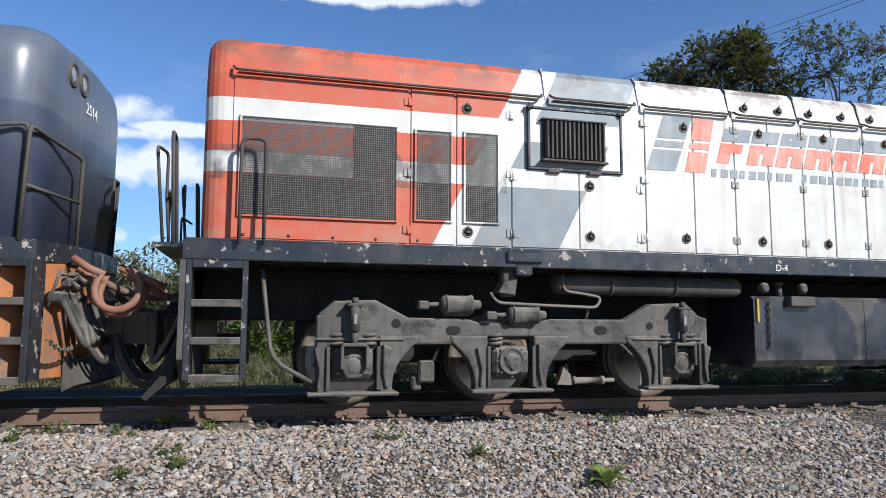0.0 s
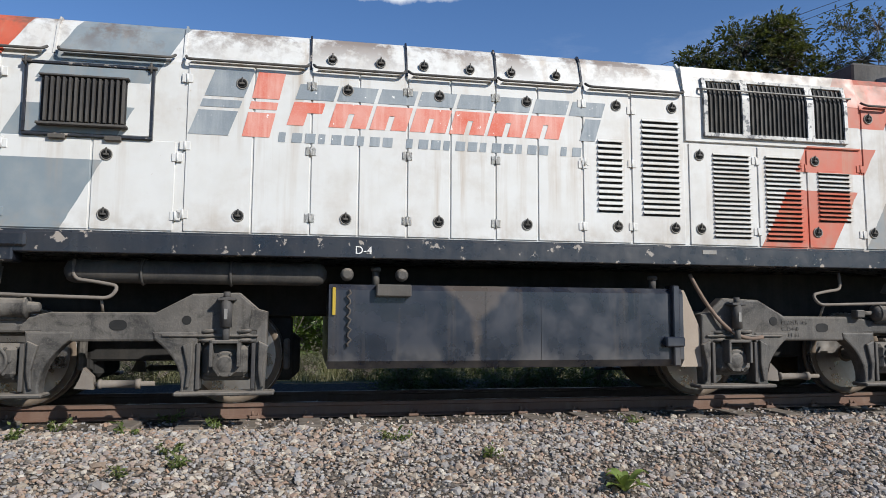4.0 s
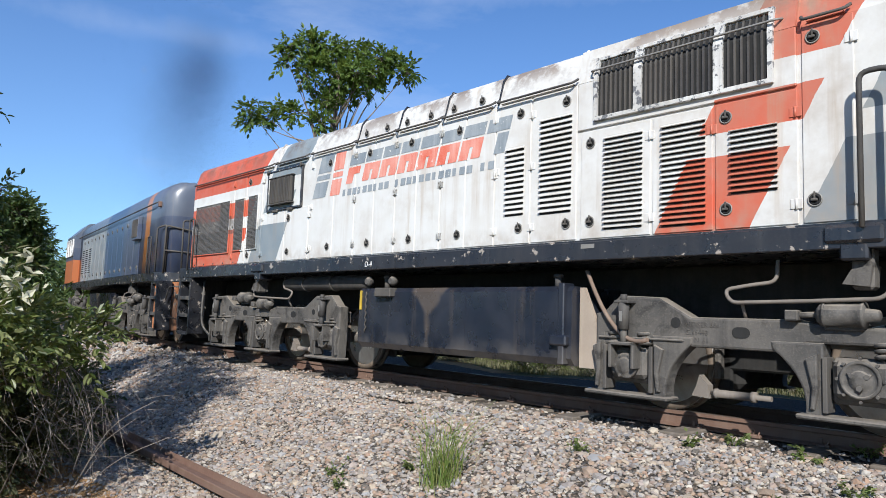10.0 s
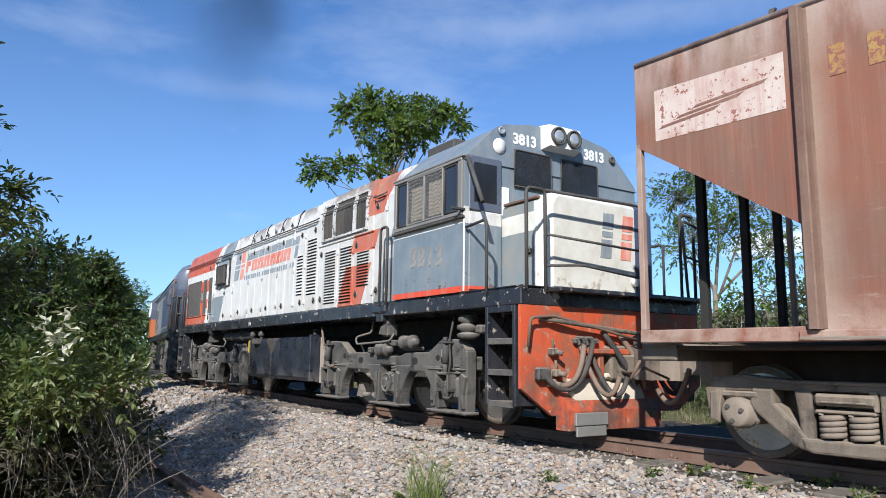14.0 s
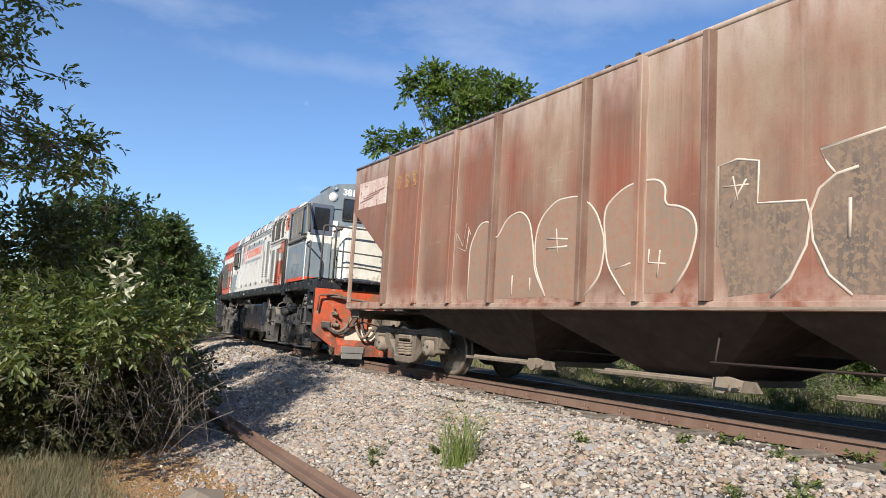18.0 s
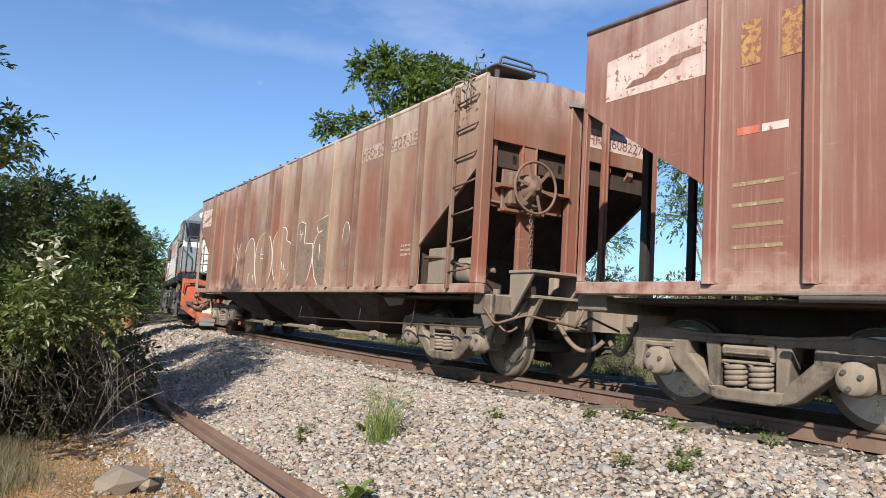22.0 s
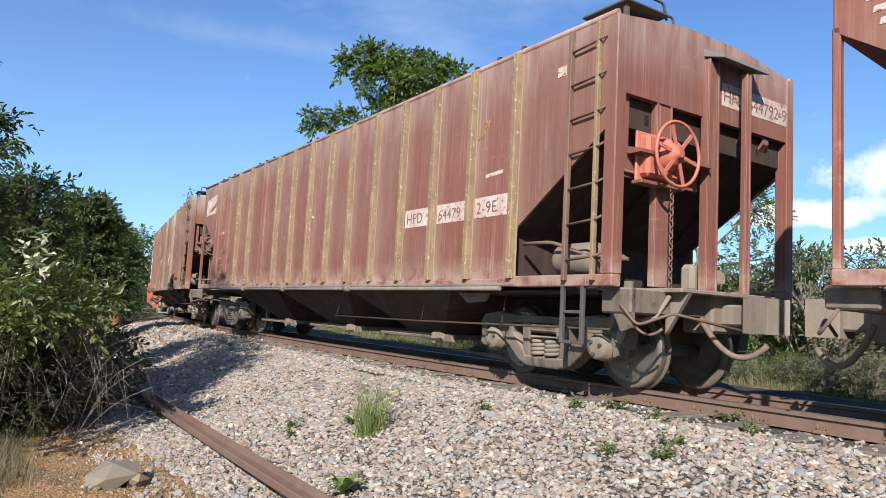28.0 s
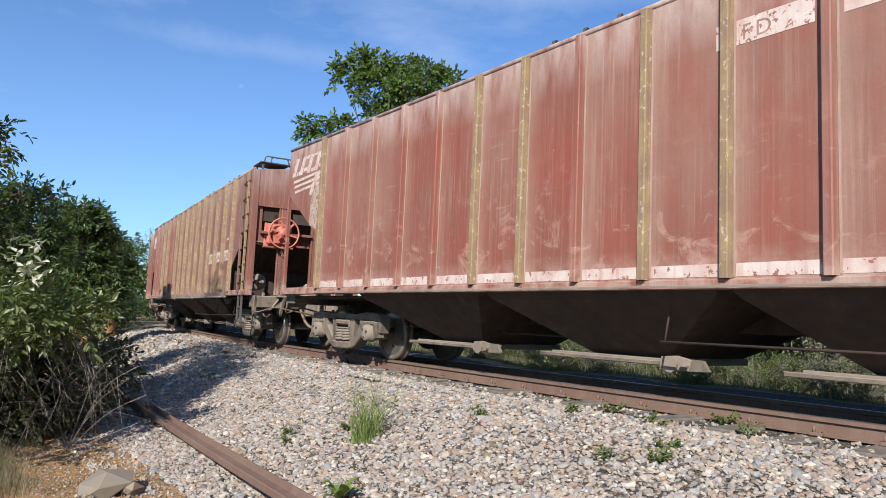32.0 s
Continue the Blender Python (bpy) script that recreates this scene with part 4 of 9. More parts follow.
def step_box(loco, u0, u1, s=-1, z1=1.36, z0=.32):
    """Side steps let into the frame's end: cheeks, treads and a back."""
    y0, y1 = sorted((s * 1.42, s * 1.12))
    st = part("steps", Mesh().box(u0, u0 + .05, y0, y1, z0, z1, .006).box(u1 - .05, u1, y0, y1, z0, z1, .006).box(u0 + .05, u1 - .05, y0, y1, z1 - .07, z1, .005), M["black_paint"], loco, "black steel access steps")
    for z in (z0, z0 + .325, z0 + .65):
        part("step_tread", Mesh().box(u0 + .05, u1 - .05, y0 + .002, y1, z, z + .035, .005).box(u0 + .05, u1 - .05, min(s * 1.42, s * 1.40), max(s * 1.42, s * 1.40), z - .02, z + .045, .004), M["bogie"], st)


def hoop(parent, pts, r=.017, label="dark steel handrail"):
    return part("handrail", Mesh().tube(bend(pts, .07), r, 8), M["steel_dark"], parent, label)


def coupler(parent, u, s, mat=None):
    """A knuckle coupler that reaches out by s (+1 or -1) from u at the end of a vehicle."""
    m = mat or M["bogie_warm"]
    cp = part("coupler", Mesh().box(min(u, u + s * .42), max(u, u + s * .42), -.10, .10, .66, .86, .02), m, parent, "dusty brown knuckle coupler")
    part("coupler_head", Mesh().prism([(u + s * .36, -.16), (u + s * .62, -.20), (u + s * .66, -.06), (u + s * .55, .0), (u + s * .66, .10), (u + s * .60, .20), (u + s * .36, .15)], "z", .60, .92), m, cp)
    part("coupler_yoke", Mesh().box(min(u - s * .25, u + s * .10), max(u - s * .25, u + s * .10), -.24, .24, .58, .96, .025), m, cp)


def draped_hoses(parent, u, s, mats):
    """Air hoses that hang from the end sill."""
    for i, (y, m) in enumerate(zip((-.62, -.50, .42, .55), mats)):
        part("air_hose", Mesh().tube(sag((u, y, .98), (u + s * .30, y + .28, .62), .34, 12, (s * .10, -.05, 0)), .027, 8), m, parent, "dusty rubber air hose")
        part("hose_cock", Mesh().box(u - .03, u + .05, y - .05, y + .05, .95, 1.05, .012).cyl((u, y, 1.0), (u + s * .1, y - .07, 1.04), .014, n=6), M["bogie"], parent)


def build_loco():
    lo = thing("diesel_locomotive", "white diesel locomotive with red and grey slanted bands, rust-streaked", "locomotive")
    hood = part("hood", hood_shape(Mesh(), -7.27, 4.78, HOOD, ("low",), .17), M["livery"], lo)
    part("roof_strip", Mesh().box(-6.75, -4.45, -.95, -.55, 3.50, 3.548, .006), M["steel_dark"], lo)
    fr = part("frame", Mesh().box(-7.40, 7.42, -1.42, 1.42, 1.36, 1.535, .008).box(-7.38, 7.40, -1.40, 1.40, 1.535, 1.552), M["black_paint"], lo, "chipped black side sill")
    part("centre_sill", Mesh().box(-7.3, 7.3, -.50, .50, .84, 1.36, .02), M["soot_shade"], lo)
    # rear screens
    for a, b, lo_z, hi_z, split in ((-6.94, -5.52, 1.78, 2.68, -5.93), (-5.32, -4.98, 1.80, 2.67, None), (-4.83, -4.50, 1.80, 2.68, None)):
        if split is None:
            door = hood_door(lo, -5.38 if a < -5 else -4.92, -4.93 if a < -5 else -4.37, 1.57, 3.08, () if a < -5 else ((-4.83 + .02, 2.93), (-4.80, 1.70)),
                             ((-5.40, 2.95), (-5.40, 2.25), (-5.40, 1.70)) if a < -5 else ((-4.36, 2.9), (-4.36, 2.3), (-4.36, 1.70)))
        else:
            door = part("screen_panel", Mesh().box(-7.02, -5.40, Y - .010, Y + .004, 1.57, 3.08, .004), M["livery"], lo)
        y = Y - .013
        # black panels on the door paint the shaded recess behind the wire
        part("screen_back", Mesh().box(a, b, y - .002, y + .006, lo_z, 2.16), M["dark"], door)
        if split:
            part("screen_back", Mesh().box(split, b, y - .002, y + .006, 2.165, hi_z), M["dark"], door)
        w = Mesh()
        n = int((b - a) / .021)
        for i in range(n + 1):
            u = a + (b - a) * i / n
            w.box(u - .0028, u + .0028, y - .014, y - .009, lo_z, hi_z)
        n = int((hi_z - lo_z) / .021)
        for i in range(n + 1):
            z = lo_z + (hi_z - lo_z) * i / n
            w.box(a, b, y - .017, y - .012, z - .0028, z + .0028)
        tagged(part("wire_screen", w, M["mesh_wire"], door, "woven wire radiator screen"), kind="stuff")
        part("screen_frame", Mesh().box(a - .02, b + .02, y - .022, y, hi_z, hi_z + .018, .003).box(a - .02, b + .02, y - .022, y, lo_z - .018, lo_z, .003).box(a - .02, a, y - .022, y, lo_z, hi_z, .003).box(b, b + .02, y - .022, y, lo_z, hi_z, .003), M["livery"], door)
    # filter box and the doors under it
    hood_door(lo, -4.35, -3.62, 1.57, 2.36, (), ((-4.33, 2.28), (-4.33, 1.70)))
    hood_door(lo, -3.62, -2.93, 1.57, 2.36, ((-3.50, 2.22), (-3.50, 1.70)), ((-2.92, 2.22), (-2.92, 1.70)))
    fb = part("filter_panel", Mesh().box(-4.16, -3.15, Y - .03, Y + .004, 2.385, 2.985, .008), M["livery"], lo)
    for a, b, c, d in ((-4.18, -3.13, 2.985, 3.01), (-4.18, -3.13, 2.36, 2.385), (-4.18, -4.155, 2.385, 2.985), (-3.155, -3.13, 2.385, 2.985)):
        part("filter_trim", Mesh().box(a, b, Y - .04, Y, c, d, .004), M["black_paint"], fb)
    part("filter_grille", Mesh().box(-4.03, -3.35, Y - .06, Y - .028, 2.46, 2.87, .006), M["dark"], fb, "black slatted air filter grille")
    for i in range(14):
        u = -4.01 + i * .0475
        part("grille_fin", Mesh().prism([(u, Y - .058), (u + .016, Y - .10), (u + .034, Y - .10), (u + .034, Y - .058)], "z", 2.475, 2.855), M["steel_dark"], fb)
    part("grille_lip", Mesh().box(-4.05, -3.33, Y - .11, Y - .03, 2.44, 2.462, .004), M["steel_dark"], fb)
    part("grille_lip", Mesh().box(-4.05, -3.33, Y - .09, Y - .03, 2.868, 2.885, .004), M["steel_dark"], fb)
    for u in (-4.17, -3.16):
        part("toggle", Mesh().box(u - .03, u + .05, Y - .06, Y - .02, 2.985, 3.01, .004).cyl((u, Y - .05, 2.96), (u, Y - .05, 3.04), .012, n=6), M["steel_dark"], fb)
    for u in (-3.9, -3.45):
        part("hinge", Mesh().box(u - .07, u + .07, Y - .05, Y - .01, 2.335, 2.375, .006), M["steel_dark"], fb)
    # engine room doors
    T, B = 2.92, 1.72
    edges = [-2.86, -2.28, -1.77, -1.335, -.885, -.475, -.035, .385, .84]
    for i, (a, b) in enumerate(zip(edges, edges[1:])):
        left = i % 2 == 0
        lt = ((b - .11 if left else a + .1, T), (b - .11 if left else a + .1, B)) if left else ()
        u = a if left else b
        hood_door(lo, a, b, 1.57, 3.08, lt, ((u, T + .02), (u, 2.33), (u, B)))
    hood_door(lo, .845, 1.345, 1.57, 3.08, ((1.20, 2.94), (1.20, 1.73)), ((.86, 2.36),), (1.0, 1.26, 1.86, 2.60, 13))
    hood_door(lo, 1.355, 1.93, 1.57, 3.08, ((1.80, 2.95), (1.81, 1.73)), ((1.36, 2.9), (1.36, 2.36), (1.36, 1.73)), (1.47, 1.87, 1.84, 2.83, 18))
    hood_door(lo, 1.97, 2.73, 1.57, 2.60, ((2.09, 2.48), (2.09, 1.73)), ((2.72, 2.45), (2.72, 1.72)), (2.24, 2.65, 1.64, 2.52, 19))
    hood_door(lo, 2.74, 3.30, 1.57, 2.60, (), ((3.29, 1.0 + 1.4),), (2.83, 3.24, 1.62, 2.52, 19))
    hood_door(lo, 3.31, 3.97, 1.57, 2.60, ((3.41, 2.48), (3.41, 1.73)), ((3.95, 2.42), (3.95, 1.72)), (3.44, 3.82, 1.84, 2.38, 12))
    hood_door(lo, 3.99, 4.36, 1.57, 3.08, ((4.08, 2.97), (4.08, 1.74)), ((4.34, 2.9), (4.34, 1.72)))
    # upper air intakes
    ip = part("intake_panel", Mesh().box(1.94, 3.96, Y - .022, Y + .004, 2.62, 3.085, .006).prism([(Y - .022, 3.085), (Y + .03, 3.085), (Y + .09, 3.42), (Y + .045, 3.42)], "x", 1.94, 3.96), M["livery"], lo)
    for a, b in ((2.17, 2.58), (2.64, 3.33), (3.39, 3.77)):
        yy = Y - .024
        wd = part("intake", Mesh().box(a, b, yy - .006, yy + .004, 2.71, 3.09).prism([(yy - .006, 3.09), (yy + .004, 3.09), (yy + .05, 3.27), (yy + .04, 3.27)], "x", a, b), M["dark"], ip, "dark barred air intake")
        for c, d in ((a - .03, a + .01), (b - .01, b + .03)):
            part("intake_frame", Mesh().prism([(yy - .03, 2.69), (yy, 2.69), (yy, 3.09), (yy + .05, 3.29), (yy + .015, 3.29), (yy - .03, 3.09)], "x", c, d), M["chipped_white"], wd)
        part("intake_frame", Mesh().box(a - .03, b + .03, yy - .032, yy, 2.675, 2.715, .004), M["chipped_white"], wd)
        part("intake_frame", Mesh().box(a - .03, b + .03, yy + .012, yy + .05, 3.265, 3.30, .004), M["chipped_white"], wd)
        n = int((b - a) / .048)
        for i in range(1, n):
            u = a + (b - a) * i / n
            part("intake_bar", Mesh().prism([(yy - .022, 2.715), (yy - .006, 2.715), (yy - .006, 3.09), (yy + .042, 3.265), (yy + .028, 3.265), (yy - .022, 3.09)], "x", u - .008, u + .008), M["steel_dark"], wd)
    part("grab_rail", Mesh().tube(bend([(2.1, Y - .0, 3.18), (2.12, Y - .07, 3.16), (3.84, Y - .07, 3.16), (3.86, Y, 3.18)], .05), .010, 6), M["plate_grey"], lo)
    rod(lo, -7.03, -4.02, 3.10)
    for a, b in ((-3.93, -2.97), (-2.88, -1.80), (-1.76, -.91), (-.88, -.04), (-.01, .83), (.88, 1.93), (4.0, 4.34)):
        rod(lo, a, b, 3.10)
    for u in (-1.59, -1.14, -.73, -.28, .13, .59):
        latch(lo, u, 3.215, Y + .022, .036)
    for a in (-2.90, -1.785, -.895, -.02, .855, 1.94, -3.97):
        part("roof_seam", Mesh().prism([(Y - .004, 3.10), (Y + .02, 3.10), (Y + .10, 3.38), (Y + .19, 3.47), (Y + .13, 3.475), (Y + .07, 3.39)], "x", a - .009, a + .009), M["black_paint"] if -2 < a < 1 else M["livery"], lo)
    for u in [-6.9 + .4 * i for i in range(5)]:
        part("rivet", Mesh().lathe((u, Y - .010, 1.60), (0, -1, 0), [(0, .016), (.008, .012), (.010, .004)], 8), M["steel_dark"], lo)
    ex = part("exhaust_box", Mesh().box(4.45, 5.15, -.75, -.15, 3.50, 3.84, .02).box(4.50, 5.10, -.70, -.20, 3.84, 3.86), M["steel_dark"], lo, "square black exhaust stack")
    # company emblem: plain slanted blocks, and bars for the line of writing under it
    def slab(u0, u1, z0, z1, mat, y=Y - .014, sl=.30):
        z_m = 2.44
        part("emblem_block", Mesh().prism([(u0 + sl * (z0 - z_m), z0), (u1 + sl * (z0 - z_m), z0), (u1 + sl * (z1 - z_m), z1), (u0 + sl * (z1 - z_m), z1)], "y", y - .0016, y), mat, lo)
    R_, G_ = M["logo_red"], M["logo_grey"]
    for z0, z1 in ((2.44, 2.665), (2.695, 2.765), (2.795, 3.04)):
        slab(-2.84, -2.50, z0, z1, G_, sl=.36)
        slab(-2.38, -2.14, z0, z1, R_, sl=.22)
    for i in range(8):
        u = -2.03 + i * .375
        if i == 7:
            slab(u + .18, u + .34, 2.565, 2.785, G_), slab(u, u + .34, 2.81, 2.955, G_)
        elif i == 0:
            slab(u, u + .15, 2.565, 2.785, R_), slab(u + .15, u + .28, 2.685, 2.785, R_), slab(u, u + .345, 2.81, 2.955, G_)
        else:
            slab(u, u + .145, 2.565, 2.79, R_), slab(u + .195, u + .34, 2.565, 2.79, R_), slab(u + .145, u + .195, 2.70, 2.79, R_), slab(u, u + .34, 2.815, 2.955, G_)
    u = -2.06
    for n in (9, 12, 2):
        for i in range(n):
            slab(u, u + (.090 if i % 3 else .060), 2.405, 2.495, G_, sl=.1)
            u += .118
        u += .10
    # sill marks
    letters("D-4", .10, M["white_paint"], lo, pose(-1.36, -1.421, 1.40), deep=.001)
    part("sill_plate", Mesh().box(2.05, 2.2, -1.424, -1.419, 1.47, 1.51), M["plate_grey"], lo)
    for u in (-4.25, 4.35):
        part("jacking_pad", Mesh().box(u - .19, u + .19, -1.45, -1.40, 1.40, 1.525, .02).box(u - .09, u + .09, -1.43, -1.2, 1.28, 1.40, .015), M["black_paint"], lo)
    # tank and air gear under the frame
    tk = part("fuel_tank", Mesh().prism([(-1.32, .44), (-1.26, .37), (1.26, .37), (1.32, .44), (1.32, 1.08), (1.28, 1.13), (-1.28, 1.13), (-1.32, 1.08)], "x", -1.58, 1.88), M["tank"], lo, "black fuel tank with dusty spill stains")
    for u in (-.12, .42):
        part("tank_seam", Mesh().box(u - .006, u + .006, -1.324, -1.31, .44, 1.08), M["tank"], tk)
    part("tank_bracket", Mesh().box(1.75, 1.82, -1.37, -1.2, .38, 1.16, .01).box(1.66, 1.86, -1.39, -1.30, .56, .66, .015), M["tank"], tk)
    part("tank_shield", Mesh().prism([(1.90, 1.12), (1.95, 1.12), (2.22, .50), (2.22, .36), (1.90, .36)], "y", -1.22, -1.18), M["hose_dust"], tk, "pale dusty triangular splash plate")
    for u, h in ((-1.15, .14), (1.62, .10)):
        part("filler_pipe", Mesh().cyl((u, -1.2, 1.12), (u, -1.2, 1.12 + h), .035, n=10).lathe((u, -1.2, 1.12 + h), (0, 0, 1), [(0, .05), (.03, .05), (.04, .03)], 10), M["steel_dark"], tk)
    part("filler_box", Mesh().box(-1.16, -.84, -1.40, -1.28, 1.02, 1.13, .01), M["steel_dark"], tk)
    part("sight_gauge", Mesh().box(-1.55, -1.52, -1.34, -1.31, .85, 1.10, .004), worn("yellow_paint", (.50, .34, .02), (.2, .15, .05), .5), tk, "small yellow sight gauge")
    part("chain", Mesh().tube([(-1.40 + .02 * math.sin(i * 2.2), -1.345, 1.08 - i * .03) for i in range(18)], .012, 5), M["rubber"], tk)
    for u in (-1.42, -.92):
        part("drain_cock", Mesh().lathe((u, -1.22, 1.22), (0, -1, 0), [(0, .03), (.05, .06), (.09, .06), (.12, .035)], 12), M["bogie"], lo)
    rv = part("air_reservoir", Mesh().lathe((-3.85, -1.12, 1.225), (1, 0, 0), [(0, .03), (.03, .085), (.08, .105), (2.17, .105), (2.22, .085), (2.25, .03)], 16), M["steel_dark"], lo, "long black air reservoir")
    for u in (-3.2, -2.45):
        part("reservoir_strap", Mesh().tube([(u, -1.12 + .112 * math.cos(a), 1.225 + .112 * math.sin(a)) for a in [i * math.pi / 8 for i in range(16)]], .014, 5, closed=True), M["steel_dark"], rv)
    part("drain_hose", Mesh().tube(sag((2.0, -1.25, 1.28), (2.72, -1.36, .66), .22, 12), .02, 7), M["hose"], lo, "brown rubber hose")
    # end gear
    for s, u0, u1 in ((-1, -7.36, -6.84), (-1, 6.80, 7.32), (1, -7.36, -6.84), (1, 6.80, 7.32)):
        step_box(lo, u0, u1, s)
    pil = mirrored([(-1.0, .22), (-1.41, .50), (-1.41, 1.36)])
    pf = part("pilot", Mesh().prism(pil, "x", 7.36, 7.41), M["orange_red"], lo, "chipped red end plate")
    part("plough", Mesh().prism([(7.41, .46), (7.55, .38), (7.60, .28), (7.60, .08), (7.41, .08)], "y", -.95, .45), M["orange_red"], pf)
    part("dust_cake", Mesh().prism([(7.415, .60), (7.48, .54), (7.54, .42), (7.55, .382), (7.415, .455)], "y", -.80, .25).box(7.415, 7.50, -.30, .20, .60, .66, .02), M["dust"], pf, "pale dust caked on the plough")
    part("plough_plate", Mesh().box(7.60, 7.64, -.88, -.42, .13, .26, .008).box(7.60, 7.63, -.86, -.44, .02, .125, .006), M["plate_grey"], pf)
    coupler(lo, 7.42, 1)
    coupler(lo, -7.42, -1)
    draped_hoses(pf, 7.43, 1, [M["hose"], M["rubber"], M["rubber"], M["hose"]])
    part("pilot_hose", Mesh().tube(sag((7.44, -1.12, .62), (7.50, -.62, .95), .22, 12, (.10, 0, 0)), .03, 8), M["hose"], pf)
    part("pilot_hose", Mesh().tube(sag((7.44, -1.20, .70), (7.52, -.50, 1.0), .34, 12, (.08, 0, 0)), .03, 8), M["rubber"], pf)
    part("cross_pipe", Mesh().tube(bend([(7.44, -1.20, 1.22), (7.50, -1.0, 1.20), (7.52, .2, 1.10), (7.50, 1.2, 1.05)], .06), .024, 8), M["bogie_warm"], pf)
    for y0, z0, y1, z1, dp, mm in ((-.30, 1.12, .10, .55, .10, "rubber"), (-.05, 1.10, .25, .50, .05, "hose"), (.40, 1.12, .60, .62, .12, "rubber"), (.80, 1.10, .95, .66, .10, "hose")):
        part("pilot_hose", Mesh().tube(sag((7.46, y0, z0), (7.56, y1, z1), dp, 12, (.10, 0, 0)), .032, 8), M[mm], pf)
    part("pilot_bracket", Mesh().box(7.41, 7.56, -.55, .55, .86, .92, .012).box(7.41, 7.52, -.42, -.34, .60, .90, .012).box(7.41, 7.52, .34, .42, .60, .90, .012), M["orange_red"], pf)
    for y, z in ((-1.02, .88), (-.98, .66), (-1.05, .56), (.70, .9), (1.05, .8)):
        part("cock", Mesh().box(7.41, 7.50, y - .045, y + .045, z - .04, z + .04, .014).cyl((7.46, y, z), (7.47, y - .02, z + .13), .014, n=7).cyl((7.49, y, z), (7.55, y + .05, z - .02), .026, n=8), M["bogie_warm"], pf)
    part("uncoupling_rod", Mesh().tube(bend([(7.46, -1.36, .92), (7.50, -1.36, 1.22), (7.50, -1.05, 1.25), (7.52, -.3, 1.12), (7.60, .1, 1.02)], .05), .017, 7), M["rail"], pf)
    for bx_ in ((7.42, 7.47, -.72, -.36, .97, 1.03, .01), (7.42, 7.50, -1.26, -1.08, .58, .72, .02), (7.42, 7.55, .2, .5, .95, 1.1, .03)):
        part("hose_bracket", Mesh().box(*bx_), M["bogie"], pf)
    rp = part("pilot", Mesh().prism(pil, "x", -7.41, -7.36), M["steel_dark"], lo, "dirty black end plate")
    draped_hoses(rp, -7.43, -1, [M["hose"], M["rubber"], M["hose"], M["rubber"]])
    part("plough", Mesh().prism([(-7.41, .62), (-7.47, .60), (-7.56, .34), (-7.70, .17), (-7.66, .14), (-7.48, .30), (-7.41, .50)], "y", -1.22, 1.22), M["soot_shade"], rp, "curved black rail plough")
    part("draft_gear", Mesh().box(-7.62, -7.40, -.42, .42, .52, 1.02, .04), M["soot_shade"], rp)
    for y, dip in ((-.62, .52), (-.40, .46), (.52, .50)):
        part("jumper_hose", Mesh().tube(sag((-7.44, y, .78), (-8.10, y * .6, .70), dip, 16), .036, 8), M["rubber"], rp, "black looped air hose")
    part("deck", Mesh().box(7.38, 7.62, -1.05, 1.42, 1.50, 1.55, .01).box(4.8, 7.42, -1.42, 1.42, 1.552, 1.562), M["black_paint"], lo)
    part("end_platform", Mesh().box(-7.64, -7.37, -1.36, 1.36, 1.46, 1.51, .01), M["black_paint"], lo)
    part("drain_pipe", Mesh().tube(bend([(-6.72, -1.2, 1.30), (-6.66, -1.25, .80), (-6.62, -1.25, .48), (-6.2, -1.2, .24)], .15, 6), .021, 8), M["bogie"], lo)
    part("rubber_mount", Mesh().lathe((6.18, -1.2, 1.02), (0, 0, 1), [(0, .06), (.02, .13), (.06, .14), (.08, .09), (.10, .09), (.12, .14), (.16, .14), (.18, .09), (.20, .09), (.22, .13), (.27, .12), (.29, .05)], 20), M["bogie"], lo, "stacked dusty rubber spring")
    part("mount_hose", Mesh().tube(bend([(5.95, -1.25, 1.30), (5.92, -1.30, 1.0), (6.0, -1.33, .75), (5.9, -1.30, .55)], .1), .015, 6), M["rubber"], lo)
    part("mount_valve", Mesh().box(6.44, 6.56, -1.3, -1.15, 1.08, 1.18, .02), M["bogie"], lo)
    # handrails
    for x, s in ((-6.93, -1), (-6.93, 1)):
        hoop(lo, [(x, s * 1.47, 1.5), (x, s * 1.47, 2.45), (x + .21, s * 1.47, 2.45), (x + .21, s * 1.47, 1.5)])
    for s in (-1, 1):
        hoop(lo, [(-7.48, s * 1.36, 1.5), (-7.52, s * 1.36, 2.50), (-7.52, s * 1.1, 2.50), (-7.48, s * 1.1, 1.5)])
        hoop(lo, [(-7.60, s * 1.10, 1.52), (-7.68, s * 1.10, 2.42), (-7.62, s * .80, 2.42), (-7.62, s * .80, 2.0), (-7.58, s * .8, 1.52)], .015)
        hoop(lo, [(-7.56, s * 1.10, 2.0), (-7.62, s * .55, 2.0), (-7.62, s * .55, 1.55)], .013)
    hoop(lo, [(4.42, -1.47, 1.5), (4.42, -1.47, 2.58), (4.62, -1.47, 2.58), (4.62, -1.47, 1.5)], .02)
    for s in (-1, 1):
        hoop(lo, [(7.44, s * 1.36, 1.52), (7.44, s * 1.36, 2.60), (7.44, s * 1.10, 2.60), (7.44, s * 1.10, 1.52)], .02)
        hoop(lo, [(6.46, s * 1.44, 2.30), (6.88, s * 1.46, 2.33), (6.88, s * 1.46, 1.5)], .018)
    hoop(lo, [(7.44, -1.10, 2.60), (7.47, .36, 2.60), (7.47, .36, 1.85), (7.45, .34, 1.60)], .018)
    hoop(lo, [(7.44, -1.10, 2.12), (7.48, .36, 2.06)], .015)
    hoop(lo, [(7.44, -1.10, 1.78), (7.48, -.6, 1.82), (7.48, .34, 1.74)], .015)
